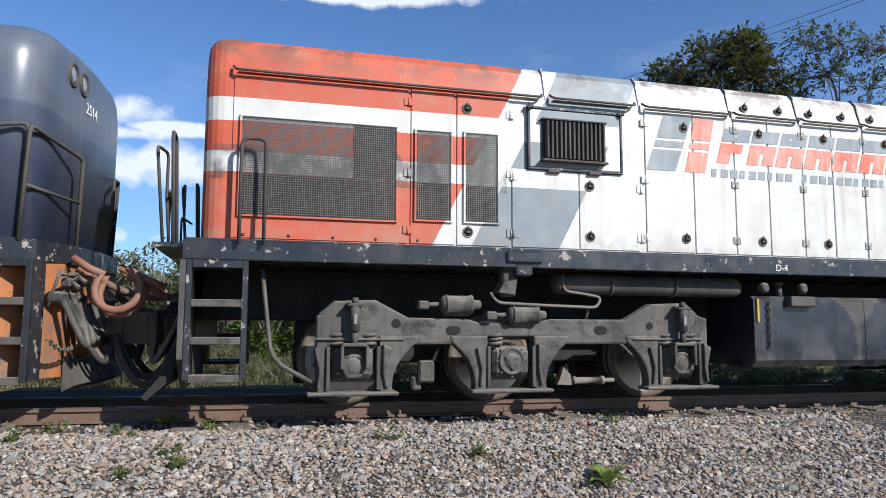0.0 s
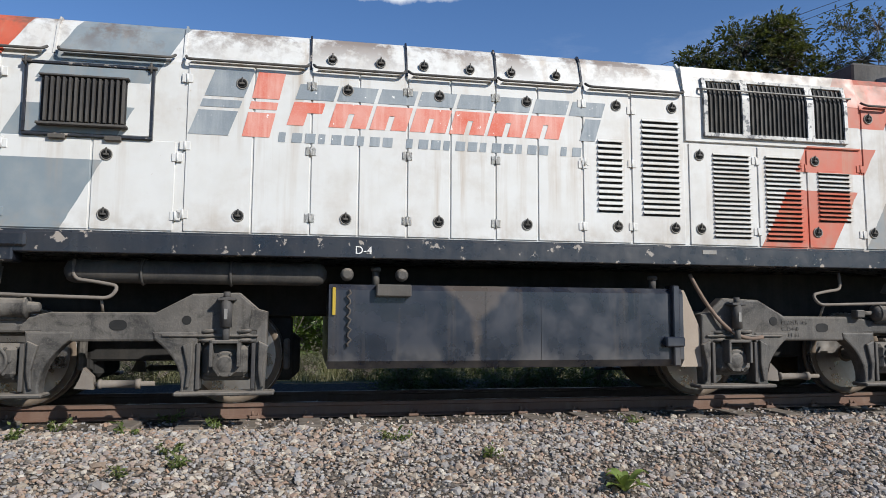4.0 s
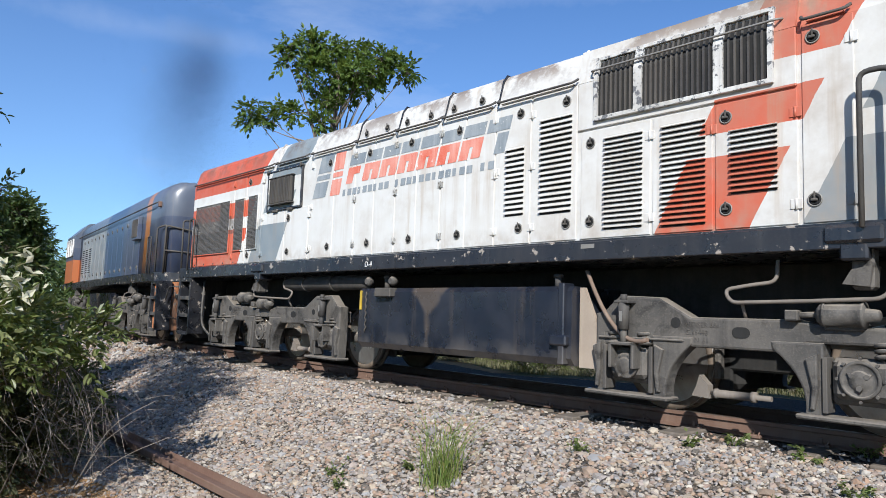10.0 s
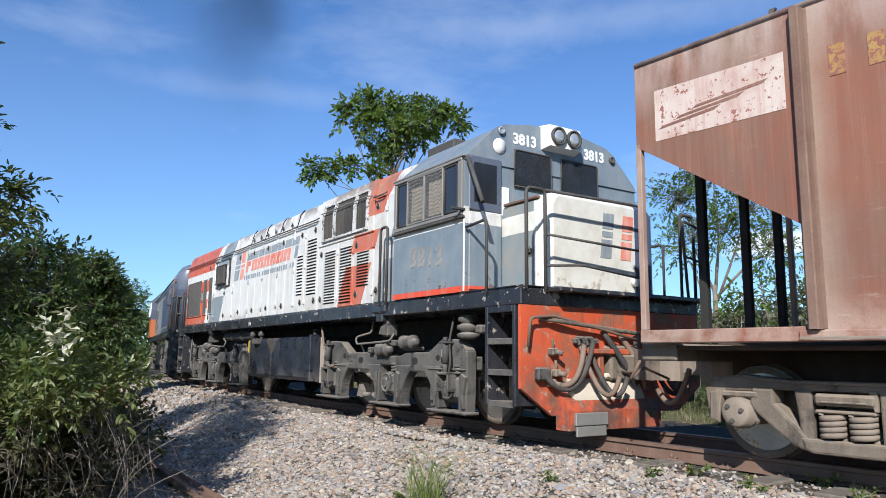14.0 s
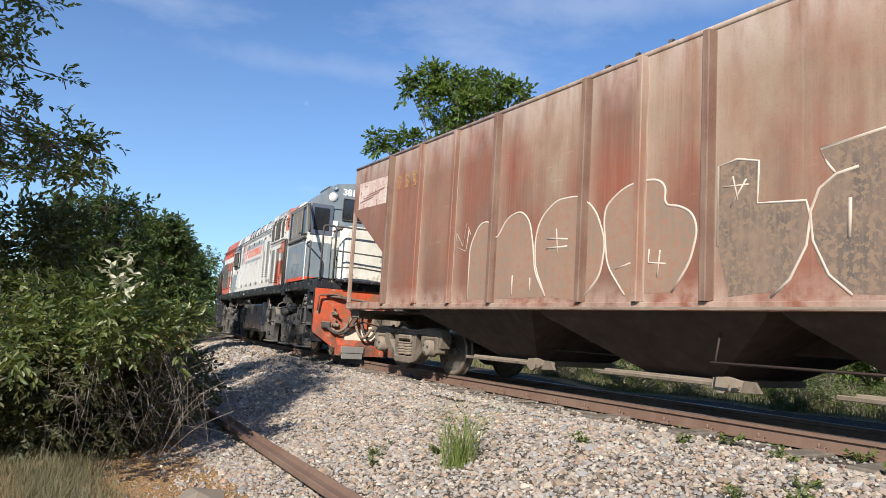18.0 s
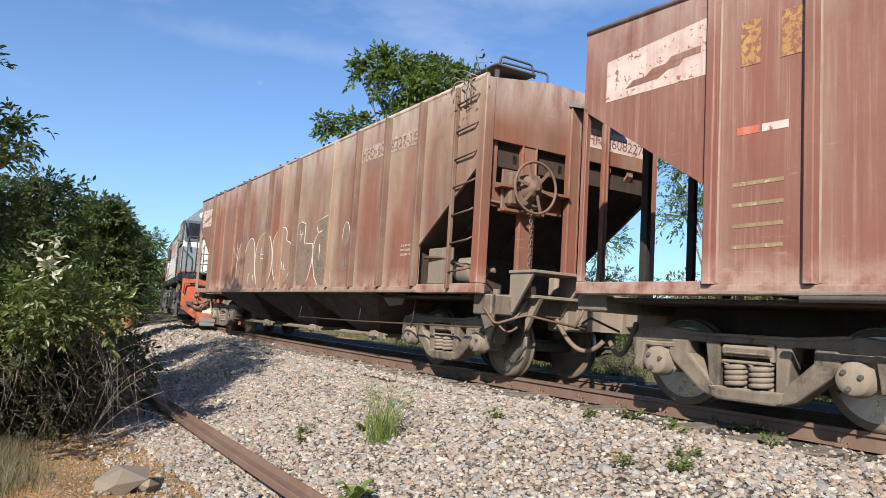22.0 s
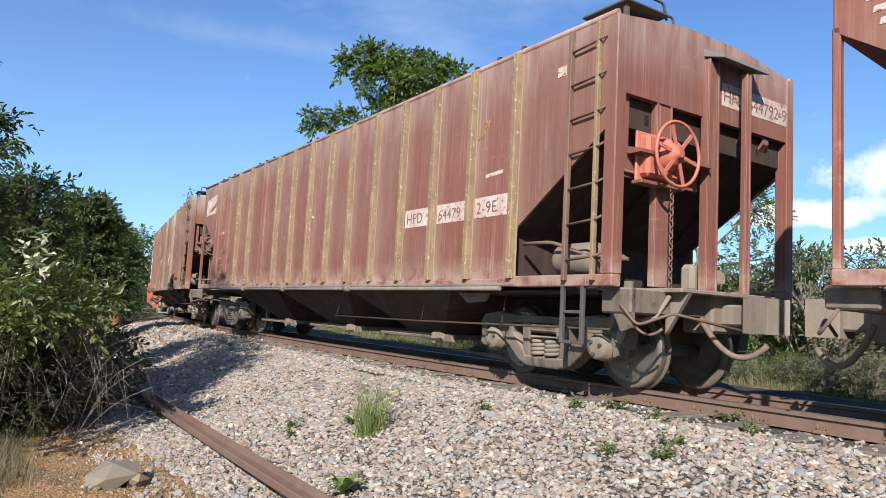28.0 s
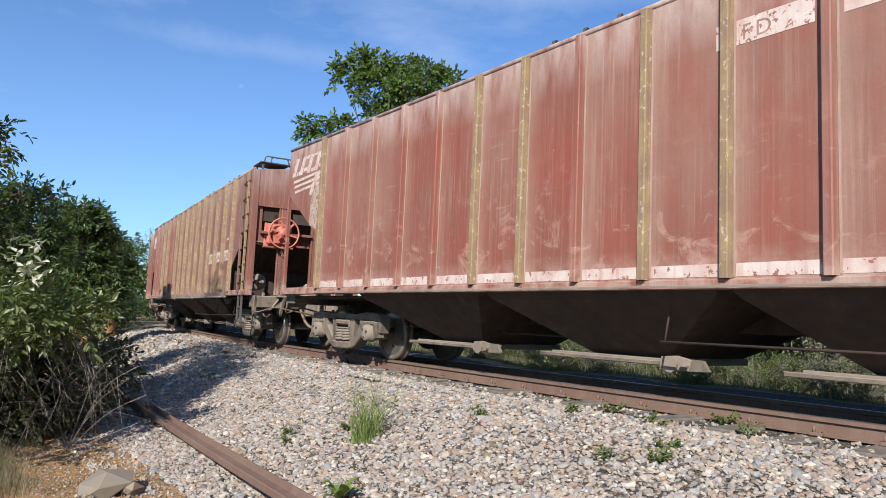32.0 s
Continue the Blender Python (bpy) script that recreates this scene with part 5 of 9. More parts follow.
    hoop(lo, [(7.55, 1.08, 1.52), (7.55, 1.0, 2.50), (7.60, 1.38, 2.38), (7.60, 1.40, 1.52)], .018)
    hoop(lo, [(7.56, 1.04, 2.05), (7.60, 1.40, 1.98)], .014)
    # cab
    cabp = mirrored([(-1.45, 1.555), (-1.45, 3.13), (-1.40, 3.19), (-1.0, 3.58), (-.88, 3.64), (-.42, 3.72)])
    cab = part("cab", loft(Mesh(), [[(u, y, z) for y, z in cabp] for u in (4.76, 6.43)]), M["cab"], lo, "grey driving cab with a white band and a red foot line")
    part("cab_brow", Mesh().prism([(y, z) for y, z in mirrored([(-1.46, 3.12), (-1.41, 3.20), (-1.0, 3.59), (-.88, 3.65), (-.42, 3.73)])] , "x", 6.425, 6.45), M["cab"], cab)
    ycab = -1.45
    wp = part("window_panel", Mesh().box(4.80, 6.41, ycab - .03, ycab + .004, 2.455, 2.50, .006).box(4.80, 6.41, ycab - .035, ycab + .004, 3.11, 3.15, .006).box(4.80, 4.86, ycab - .03, ycab + .004, 2.50, 3.11, .006).box(6.33, 6.42, ycab - .03, ycab + .004, 2.50, 3.11, .006), M["plate_grey"], cab, "grey window surround")
    for a, b in ((4.87, 5.14), (6.02, 6.32)):
        wn = part("window", Mesh().box(a, b, ycab - .012, ycab + .004, 2.51, 3.10, .004), M["glass"], wp, "dark dusty side window")
        part("window_frame", Mesh().tube(bend([(a + .01, ycab - .016, 2.52), (b - .01, ycab - .016, 2.52), (b - .01, ycab - .016, 3.09), (a + .01, ycab - .016, 3.09), (a + .01, ycab - .016, 2.53)], .04), .012, 6), M["rubber"], wn)
    for a, b in ((5.16, 5.56), (5.58, 6.00)):
        wn = part("window", Mesh().box(a, b, ycab - .008, ycab + .004, 2.51, 3.10, .004), M["glass"], wp)
        part("curtain", Mesh().box(a + .08, b - .04, ycab - .012, ycab - .007, 2.55, 2.98), worn("pale_curtain", (.42, .37, .28), (.3, .26, .2), .5), wn, "pale curtain behind the mesh")
        w = Mesh()
        n = 15
        for i in range(n + 1):
            u = a + (b - a) * i / n
            w.tube([(u + (.012 if j % 2 else -.012), ycab - .028, 2.51 + j * .59 / 24) for j in range(25)], .0042, 4)
        part("window_mesh", w, M["mesh_wire"], wn, "honeycomb window guard")
        part("mesh_frame", Mesh().box(a - .012, a + .008, ycab - .036, ycab - .01, 2.50, 3.11, .003).box(b - .008, b + .012, ycab - .036, ycab - .01, 2.50, 3.11, .003).box(a, b, ycab - .036, ycab - .01, 2.50, 2.52, .003).box(a, b, ycab - .036, ycab - .01, 3.09, 3.11, .003), M["plate_grey"], wn)
    part("cab_ledge", Mesh().box(4.78, 6.45, ycab - .05, ycab, 2.41, 2.445, .008), M["steel_dark"], cab)
    part("gutter", Mesh().box(4.78, 6.46, ycab - .04, ycab + .02, 3.15, 3.17, .004), M["plate_grey"], cab)
    part("corner_bead", Mesh().box(6.42, 6.436, ycab - .008, ycab + .01, 1.56, 2.42, .002), M["white_paint"], cab)
    for i, t_ in enumerate("3813"):
        letters(t_, .34, M["worn_number"], cab, pose(5.20 + i * .20, ycab - .001, 1.95 - i * .012), deep=.0012, bold=.014)
    # cab front
    xf = 6.452
    for a, b in ((-.72, -.12), (.05, .70)):
        wn = part("windscreen", Mesh().box(xf - .01, xf + .006, a, b, 2.88, 3.37, .02), M["glass"], cab, "dark windscreen")
        part("windscreen_seal", Mesh().tube(bend([(xf + .008, a, 2.90), (xf + .008, b, 2.90), (xf + .008, b, 3.36), (xf + .008, a, 3.36), (xf + .008, a, 2.91)], .05), .011, 6), M["rubber"], wn)
    part("front_panel", Mesh().box(xf - .012, xf, -1.22, -.80, 2.50, 2.86, .004), M["white_paint"], cab)
    part("cab_door", Mesh().box(xf - .008, xf + .012, -1.40, -.92, 2.52, 3.18, .01), M["slate_paint"], cab)
    part("door_window", Mesh().box(xf + .006, xf + .018, -1.34, -1.0, 2.62, 3.10, .02), M["glass"], cab)
    part("cab_door", Mesh().box(xf - .008, xf + .012, -1.40, -.92, 1.58, 2.50, .01), M["cab"], cab)
    part("warning_disc", Mesh().lathe((xf, -.95, 3.36), (1, 0, 0), [(0, .10), (.006, .10), (.008, .02)], 24), M["white_paint"], cab, "white painted disc")
    part("marker_lamp", Mesh().lathe((xf, -.93, 3.56), (1, 0, 0), [(0, .05), (.03, .05), (.035, .035), (.02, .03)], 14), M["lamp_glass"], cab)
    part("marker_lamp", Mesh().lathe((xf, .98, 3.50), (1, 0, 0), [(0, .05), (.03, .05), (.035, .035), (.02, .03)], 14), M["steel_dark"], cab)
    for a in (-.74, .46):
        letters("3813", .19, M["white_paint"], cab, pose(xf + .001, a, 3.44, 0, 0, 90), deep=.0015, bold=.008)
    hl = part("headlight_box", loft(Mesh(), [[(xf - .02, -.29, 3.43), (xf - .02, .29, 3.43), (xf - .02, .29, 3.75), (xf - .02, -.29, 3.75)], [(xf + .15, -.26, 3.46), (xf + .15, .26, 3.46), (xf + .15, .26, 3.735), (xf + .15, -.26, 3.735)]]), M["white_paint"], cab, "white headlight housing")
    for y in (-.13, .13):
        part("headlight", Mesh().lathe((xf + .14, y, 3.595), (1, 0, 0), [(0, .115), (.05, .12), (.055, .10), (.03, .095), (.015, .06), (.012, .02)], 20), M["steel_dark"], hl)
        part("headlight_lens", Mesh().lathe((xf + .165, y, 3.595), (1, 0, 0), [(0, .092), (.014, .085), (.024, .05), (.027, .01)], 18), M["lamp_glass"], hl)
    part("mirror_arm", Mesh().box(6.40, 6.44, -1.62, -1.44, 2.5, 2.53, .005).tube([(6.50, -1.46, 3.14), (6.86, -1.50, 2.52)], .028, 6), M["steel_dark"], cab)
    # nose
    def nring(u, k):
        return [(u, -.90 + k, 1.56), (u, -.90 + k, 2.56 - k * .4), (u, -.86 + k, 2.64 - k * .5), (u, -.72, 2.69 - k * .6), (u, .72, 2.69 - k * .6), (u, .86 - k, 2.64 - k * .5), (u, .90 - k, 2.56 - k * .4), (u, .90 - k, 1.56)]
    ns = part("nose", loft(Mesh(), [nring(6.43, 0), nring(7.06, 0), nring(7.15, .015), nring(7.21, .06), nring(7.23, .11)]), M["nose"], lo, "short white nose with grey sides")
    part("nose_door", Mesh().box(6.55, 7.08, -.915, -.898, 1.60, 2.58, .006), M["nose"], ns)
    latch(ns, 6.98, 2.0, -.915, .04)
    part("nose_ledge", Mesh().box(6.50, 7.1, -.93, -.86, 2.60, 2.63, .006), M["rail"], ns)
    part("nose_lamp", Mesh().lathe((7.22, .48, 1.72), (1, 0, 0), [(0, .05), (.10, .05), (.11, .03)], 12), M["white_paint"], ns)
    for a, mm in ((.03, G_), (.36, R_)):
        for z0, z1 in ((1.98, 2.20), (2.23, 2.30), (2.33, 2.52)):
            o = .12 * (z0 - 2.0)
            part("emblem_block", Mesh().prism([(a + o - .1, z0), (a + o + .08, z0), (a + o + .08 + .12 * (z1 - z0), z1), (a + o - .1 + .12 * (z1 - z0), z1)], "x", 7.233, 7.235), mm, ns)
    loco_bogie(lo, -4.2, False)
    loco_bogie(lo, 4.2, True)
    return lo


loco = build_loco()

# ---- hopper wagons ----
def hopper_paint(name, base, pale, dusty, red, scuffs=0.0, bleach=.7, runs=.3, ribs=(), band=0.0, fresh=1.0):
    """Faded oxide paint, panel by panel: bleached washes that run down from the rim, fresher red blotches, thin runs, rust and dust."""
    k = Nodes(name)
    sep = k.n("ShaderNodeSeparateXYZ", {"Vector": k.co})
    x, z = sep.outputs[0], sep.outputs[2]
    c = k.mix(k.ramp(k.noise(.9, 6, .62), .38, .66), base, red)
    blot = k.ramp(k.noise(1.5, 7, .66, (1, 1, .55), dist=.8), .50, .60)
    c = k.mix(k.math("MULTIPLY", blot, .65), c, red)
    wash = k.ramp(k.math("ADD", k.noise(.95, 3, .5, (1.15, 1.15, .22)), k.ramp(z, 1.2, 3.4, -.07, .06)), .46, .60, 0, dusty)
    wash = k.math("MULTIPLY", wash, k.ramp(x, -4.2, -1.6, fresh, 1))
    c = k.mix(k.math("MULTIPLY", wash, k.ramp(k.noise(2.6, 7, .7, (1, 1, .45)), .32, .58, .35, 1)), c, pale)
    streak = k.math("MULTIPLY", k.ramp(k.noise(1.0, 7, .68, (5.5, 5.5, .35)), .50, .72), k.ramp(k.noise(.8, 4), .35, .65))
    c = k.mix(k.math("MULTIPLY", streak, .45), c, pale)
    drip = k.math("MULTIPLY", k.ramp(k.noise(1.0, 5, .7, (22, 22, .40)), .60, .72), k.ramp(k.noise(1.1, 3), .60, .42))
    c = k.mix(k.math("MULTIPLY", drip, .40), c, (.095, .046, .034))
    hair = k.math("MULTIPLY", k.ramp(k.noise(1.0, 5, .75, (34, 34, .55)), .50, .70), k.ramp(k.noise(1.6, 5, .65, (1, 1, .4)), .36, .62))
    c = k.mix(k.math("MULTIPLY", hair, runs), c, (.42, .305, .245))
    soot_ = k.math("MULTIPLY", k.ramp(k.noise(1.0, 6, .72, (28, 28, .50)), .52, .70), k.ramp(k.noise(1.3, 4, .6, (1, 1, .5)), .58, .40))
    c = k.mix(k.math("MULTIPLY", soot_, .45), c, (.085, .048, .040))
    rub = k.math("MULTIPLY", k.ramp(k.noise(2.0, 6, .75, (1, 1, 7)), .60, .65), k.ramp(k.noise(1.3, 2), .52, .62))
    c = k.mix(k.math("MULTIPLY", rub, .30), c, (.38, .28, .225))
    rim = k.math("MULTIPLY", k.ramp(z, 2.9, 3.5), k.ramp(k.noise(2.5, 5, .6, (2, 2, .6)), .33, .6))
    c = k.mix(k.math("MULTIPLY", rim, bleach), c, (.50, .42, .37))
    dust = 0.0
    for u in ribs:
        d = k.math("SUBTRACT", x, u)
        dust = k.math("MAXIMUM", dust, k.math("MULTIPLY", k.ramp(d, .04, .055), k.ramp(d, .075, .26, 1, 0)))
    c = k.mix(k.math("MULTIPLY", dust, k.ramp(k.noise(1.6, 5, .6, (1, 1, .8)), .30, .62, band * .35, band)), c, (.33, .26, .20))
    low = k.math("MULTIPLY", k.ramp(z, 1.30, 1.05), k.ramp(k.noise(5, 6, .65), .36, .56))
    c = k.mix(k.math("MULTIPLY", low, .40), c, (.48, .38, .31))
    scr = k.ramp(k.noise(26, 5, .7, (1, 1, 1)), .70, .72)
    c = k.mix(k.math("MULTIPLY", scr, k.ramp(k.noise(1.7, 3), .5, .6)), c, (.50, .42, .36))
    if scuffs:
        sc = k.math("MULTIPLY", k.ramp(k.noise(2.4, 7, .70, (1, 1, 1.3), dist=1.0), .55, .64), k.ramp(z, 2.35, 1.5))
        c = k.mix(k.math("MULTIPLY", sc, scuffs), c, (.42, .28, .22))
    grain = k.noise(60, 4, .65)
    c = k.mix(k.ramp(grain, .50, .75, 0, .25), c, (.11, .06, .045))
    k.bump(k.math("ADD", k.noise(2.3, 2), k.math("MULTIPLY", grain, .10)), .3, .02)
    return k.end(c, k.ramp(k.noise(5), .3, .7, .50, .78), 0, .35)


RIBS_A = [-5.22, -4.22, -3.25, -2.28, -.66, .13, .90, 2.58, 3.47, 4.43, 5.40]
STEP = [-5.42 + 10.84 * i / 14 for i in range(15)]
M["hop1"] = hopper_paint("weathered_brown_hopper_paint", (.165, .086, .060), (.300, .228, .160), .75, (.215, .074, .043), 0, .60, .22, RIBS_A, .62, .15)
M["hop2"] = hopper_paint("oxide_red_hopper_paint", (.176, .076, .056), (.250, .150, .115), .40, (.190, .066, .045), 0, .35, .55, STEP, .30)
M["hop3"] = hopper_paint("bright_red_hopper_paint", (.188, .070, .049), (.265, .155, .115), .48, (.215, .058, .037), .50, .70, .40, STEP, .35)
M["rib_dark"] = worn("dark_brown_rib_paint", (.12, .058, .042), (.25, .18, .13), .6, .75)
M["rib_ochre"] = worn("ochre_stained_rib_paint", (.27, .195, .095), (.175, .105, .072), .95, .75, chip=(.36, .29, .22), scale=3.0, chip_at=.60)
M["rib_edge"] = worn("pale_dusty_rib_edge", (.25, .155, .12), (.36, .28, .225), .8, .75, scale=2.5)
# brown kept very dark: the shade under the wagons is in this colour
M["under_brown"] = worn("shade_brown_underside", (.034, .021, .016), (.075, .050, .038), .6, .8)
M["faded_white"] = worn("faded_white_patch", (.54, .47, .42), (.36, .20, .16), .75, .7, chip=(.25, .10, .075), scale=2.2, chip_at=.58)
M["ghost_white"] = worn("worn_out_white_patch", (.42, .34, .27), (.25, .16, .115), .85, .7, chip=(.20, .11, .075), scale=2.2, chip_at=.54)
M["faded_yellow"] = worn("faded_yellow_paint", (.38, .25, .07), (.24, .10, .06), .8, .7, chip=(.22, .085, .06), scale=3, chip_at=.50)
M["spray_white"] = worn("pale_spray_paint", (.46, .41, .35), (.42, .30, .23), .5, .8, scale=2)
M["spray_dark"] = worn("dark_spray_paint", (.095, .078, .066), (.23, .155, .11), .9, .8, chip=(.21, .145, .10), scale=2.5, chip_at=.52)
M["text_dark"] = worn("faded_stencil_paint", (.13, .06, .05), (.30, .2, .16), .5, .8)
M["brake_red"] = worn("faded_red_brake_paint", (.42, .085, .05), (.45, .22, .16), .5, .6)
M["dusty"] = worn("dust_coated_steel", (.155, .122, .095), (.27, .22, .17), .7, .9, bump=.4)


def freight_bogie(wagon, c):
    """A two-axle cast bogie: side frames with a spring nest in the middle window, bolster, journal boxes and brake beams."""
    W = M["bogie_warm"]
    b = part("bogie", Mesh().box(c - .22, c + .22, -.80, .80, .42, .64, .03), W, wagon, "dusty cast freight bogie")
    for s in (-1, 1):
        yi, yo = s * .80, s * .97
        top = [(-1.10, .40), (-1.13, .58), (-1.06, .665), (-.80, .70), (-.42, .665), (.42, .665), (.80, .70), (1.06, .665), (1.13, .58), (1.10, .40), (1.00, .36), (.985, .52), (.93, .565), (.72, .565), (.60, .585), (-.60, .585), (-.72, .565), (-.93, .565), (-.985, .52), (-1.00, .36)]
        sf = part("side_frame", Mesh().cast([(c + u, z) for u, z in top], yi, yo, .022), W, b)
        for g in (-1, 1):
            part("frame_brace", Mesh().cast([(c + g * u, z) for u, z in ((.70, .60), (.73, .47), (.68, .40), (.40, .17), (.28, .13), (.22, .15), (.27, .24), (.52, .48), (.53, .60))], yi, yo + s * .012, .024), W, sf)
            part("frame_column", Mesh().cast([(c + g * u, z) for u, z in ((.235, .60), (.235, .22), (.33, .22), (.345, .42), (.37, .60))], yi, yo + s * .004, .016), W, sf)
        part("spring_seat", Mesh().cast([(c + u, z) for u, z in ((-.32, .235), (-.30, .15), (-.24, .125), (.24, .125), (.30, .15), (.32, .235))], yi, yo + s * .03, .022), W, sf)
        part("frame_lip", Mesh().cast([(c + u, z) for u, z in ((-.80, .70), (-.42, .665), (.42, .665), (.80, .70), (.80, .672), (.42, .638), (-.42, .638), (-.80, .672))], yo, yo + s * .028, .010), W, sf)
        part("bolster_end", Mesh().box(c - .215, c + .215, min(s * 1.0, s * .78), max(s * 1.0, s * .78), .485, .575, .022).box(c - .16, c + .16, min(s * 1.005, s * .99), max(s * 1.005, s * .99), .505, .52, .004), W, b)
        part("spring_cap", Mesh().box(c - .21, c + .21, min(s * .99, s * .80), max(s * .99, s * .80), .43, .455, .008), M["dusty"], b)
        for dx in (-.105, .105):
            part("spring", coil((c + dx, s * .93, .238), .078, .195, 4.6, .024), M["dusty"], b)
        part("friction_wedge", Mesh().prism([(c + .225, .46), (c + .225, .60), (c + .17, .60), (c + .20, .46)], "y", min(s * .98, s * .82), max(s * .98, s * .82)), M["dusty"], b)
        for ax in (c - .82, c + .82):
            bx = part("axle_box", Mesh().box(ax - .15, ax + .15, min(s * .95, s * .72), max(s * .95, s * .72), .30, .565, .03).box(ax - .17, ax + .17, min(s * .99, s * .84), max(s * .99, s * .84), .515, .565, .012), W, b)
            part("bearing_cap", Mesh().lathe((ax, s * .90, .395), (0, s, 0), [(0, .135), (.05, .135), (.06, .125), (.13, .122), (.15, .108), (.156, .06), (.158, .02)], 22), M["dusty"], bx, "dusty round bearing cap")
            for k in range(3):
                a = k * 2.094 + .3
                part("cap_bolt", Mesh().cyl((ax + .068 * math.cos(a), s * 1.05, .395 + .068 * math.sin(a)), (ax + .068 * math.cos(a), s * 1.075, .395 + .068 * math.sin(a)), .019, n=6), M["steel_dark"], bx)
            g = 1 if ax > c else -1
            part("frame_key", Mesh().cast([(ax + g * .13, .57), (ax + g * .24, .55), (ax + g * .25, .33), (ax + g * .17, .30), (ax + g * .15, .44)], s * .86, s * 1.0, .012), W, bx)
            part("brake_shoe", Mesh().box(ax - g * .49, ax - g * .42, s * .52 - .05, s * .52 + .05, .28, .58, .02), M["dusty"], b)
    for d in (-.36, .29):
        part("brake_beam", Mesh().box(c + d, c + d + .07, -.70, .70, .36, .44, .01), M["under_brown"], b)
    for ax in (c - .82, c + .82):
        wheelset(b, ax, WS_WAGON, .385, 0)
    return b


def stroke(parent, line, mat, y, r=.016, name="paint_line"):
    part(name, Mesh().tube([(u, y + r * .55, z) for u, z in line], r, 6), mat, parent)


YW = -1.42


def build_wagon(label, paint, ribs, rib_mat, wheel_mat, seed, group, edge=.5, end=-6.78, cut=-5.45, truck=-5.36):
    rs = random.Random(seed)
    w = thing("hopper_wagon", label, "wagon", group)
    # side sheets with the cut-away ends
    for s in (-1, 1):
        y0, y1 = sorted((s * 1.42, s * 1.39))
        side = part("side_sheet", Mesh().prism([(cut, 1.03), (5.45, 1.03), (5.45, 1.55), (6.78, 2.46), (6.78, 3.45), (end, 3.45), (end, 2.69), (cut, 1.80)], "y", y0, y1), paint, w)
        part("side_sill", Mesh().box(cut - .05, 5.5, min(s * 1.45, s * 1.30), max(s * 1.45, s * 1.30), .955, 1.03, .006), paint, w)
        part("top_rim", Mesh().tube([(end, s * 1.405, 3.455), (6.78, s * 1.405, 3.455)], .032, 8), paint, w)
        for i, u in enumerate(ribs):
            hw = .046
            m = rib_mat if isinstance(rib_mat, bpy.types.Material) else rib_mat[i % len(rib_mat)]
            face = M["rib_ochre"] if m != M["rib_dark"] and rs.random() < edge else m
            part("rib_flange", Mesh().box(u - .068, u + .068, min(s * 1.4255, s * 1.419), max(s * 1.4255, s * 1.419), 1.04, 3.42, .002), m, side)
            if m != M["rib_dark"]:
                part("rib_edge", Mesh().box(u + .048, u + .064, min(s * 1.4285, s * 1.4255), max(s * 1.4285, s * 1.4255), 1.05, 3.41, .001), M["rib_edge"], side)
            part("rib", Mesh().prism([(u - hw, s * 1.418), (u - hw * .8, s * 1.485), (u - hw * .6, s * 1.494), (u + hw * .6, s * 1.494), (u + hw * .8, s * 1.485), (u + hw, s * 1.418)], "z", 1.035, 3.43), face, side)
        part("side_sill_lip", Mesh().box(cut - .05, 5.5, min(s * 1.452, s * 1.44), max(s * 1.452, s * 1.44), .965, .985, .002), M["dusty"], w)
        # left end post and bottom rail, right end posts
        part("end_post", Mesh().box(end - .015, end + .04, min(s * 1.42, s * 1.36), max(s * 1.42, s * 1.36), 1.06, 2.72, .006), M["rib_edge"] if seed == 1 else paint, w)
        part("end_rail", Mesh().box(end - .02, cut, min(s * 1.425, s * 1.30), max(s * 1.425, s * 1.30), .95, 1.06, .008), paint, w)
        part("end_post", Mesh().box(6.66, 6.80, min(s * 1.425, s * 1.29), max(s * 1.425, s * (1.29 if s < 0 else 1.35)), 1.06, 3.44, .01), paint, w)
        part("end_rail", Mesh().box(5.45, 6.80, min(s * 1.425, s * 1.30), max(s * 1.425, s * 1.30), .95, 1.06, .008), paint, w)
        # ladder by the brake end
        if s < 0:
            ld = part("ladder", Mesh().box(6.21, 6.255, -1.475, -1.425, 1.0, 3.42, .006), M["rib_dark"], w, "rusty steel end ladder")
            for i in range(7):
                z = 1.20 + i * .335
                part("rung", Mesh().tube(bend([(6.23, -1.455, z - .01), (6.64, -1.465, z + .02), (6.67, -1.43, z + .05)], .02), .012, 6), M["rail"], ld)
            if seed > 1:
                part("stile", Mesh().box(6.575, 6.615, -1.475, -1.425, 1.0, 3.42, .006), M["rib_ochre"] if seed == 2 else M["rib_dark"], ld)
            if seed > 1:
                part("step_stirrup", Mesh().box(6.16, 6.20, -1.42, -1.38, .42, .96, .004).box(6.42, 6.46, -1.42, -1.38, .42, .96, .004).box(6.2, 6.42, -1.42, -1.38, .42, .45, .004).box(6.2, 6.42, -1.42, -1.38, .70, .73, .004), M["steel_dark"], w)
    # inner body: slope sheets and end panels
    body = part("hopper_body", Mesh().prism([(end + .08, 3.40), (end + .08, 2.66), (cut + .07, 1.75), (cut + .07, 1.0), (5.38, 1.0), (5.38, 1.50), (6.70, 2.44), (6.70, 3.40)], "y", -1.385, 1.385), M["under_brown"], w, "brown slope sheets darkened for shade")
    for x0, x1, zb in ((end - .01, end + .06, 2.68), (6.72, 6.79, 2.72)):
        part("end_panel", Mesh().prism([(-1.41, zb), (1.41, zb), (1.41, 3.43), (.5, 3.56), (-.5, 3.56), (-1.41, 3.43)], "x", x0, x1), paint, w)
    part("roof", Mesh().prism(mirrored([(-1.41, 3.44), (-.5, 3.57)]), "x", end + .02, 6.76), paint, w)
    for i in range(5):
        for du in (-.42, 0, .42):
            u = -5.0 + 2.5 * i + du
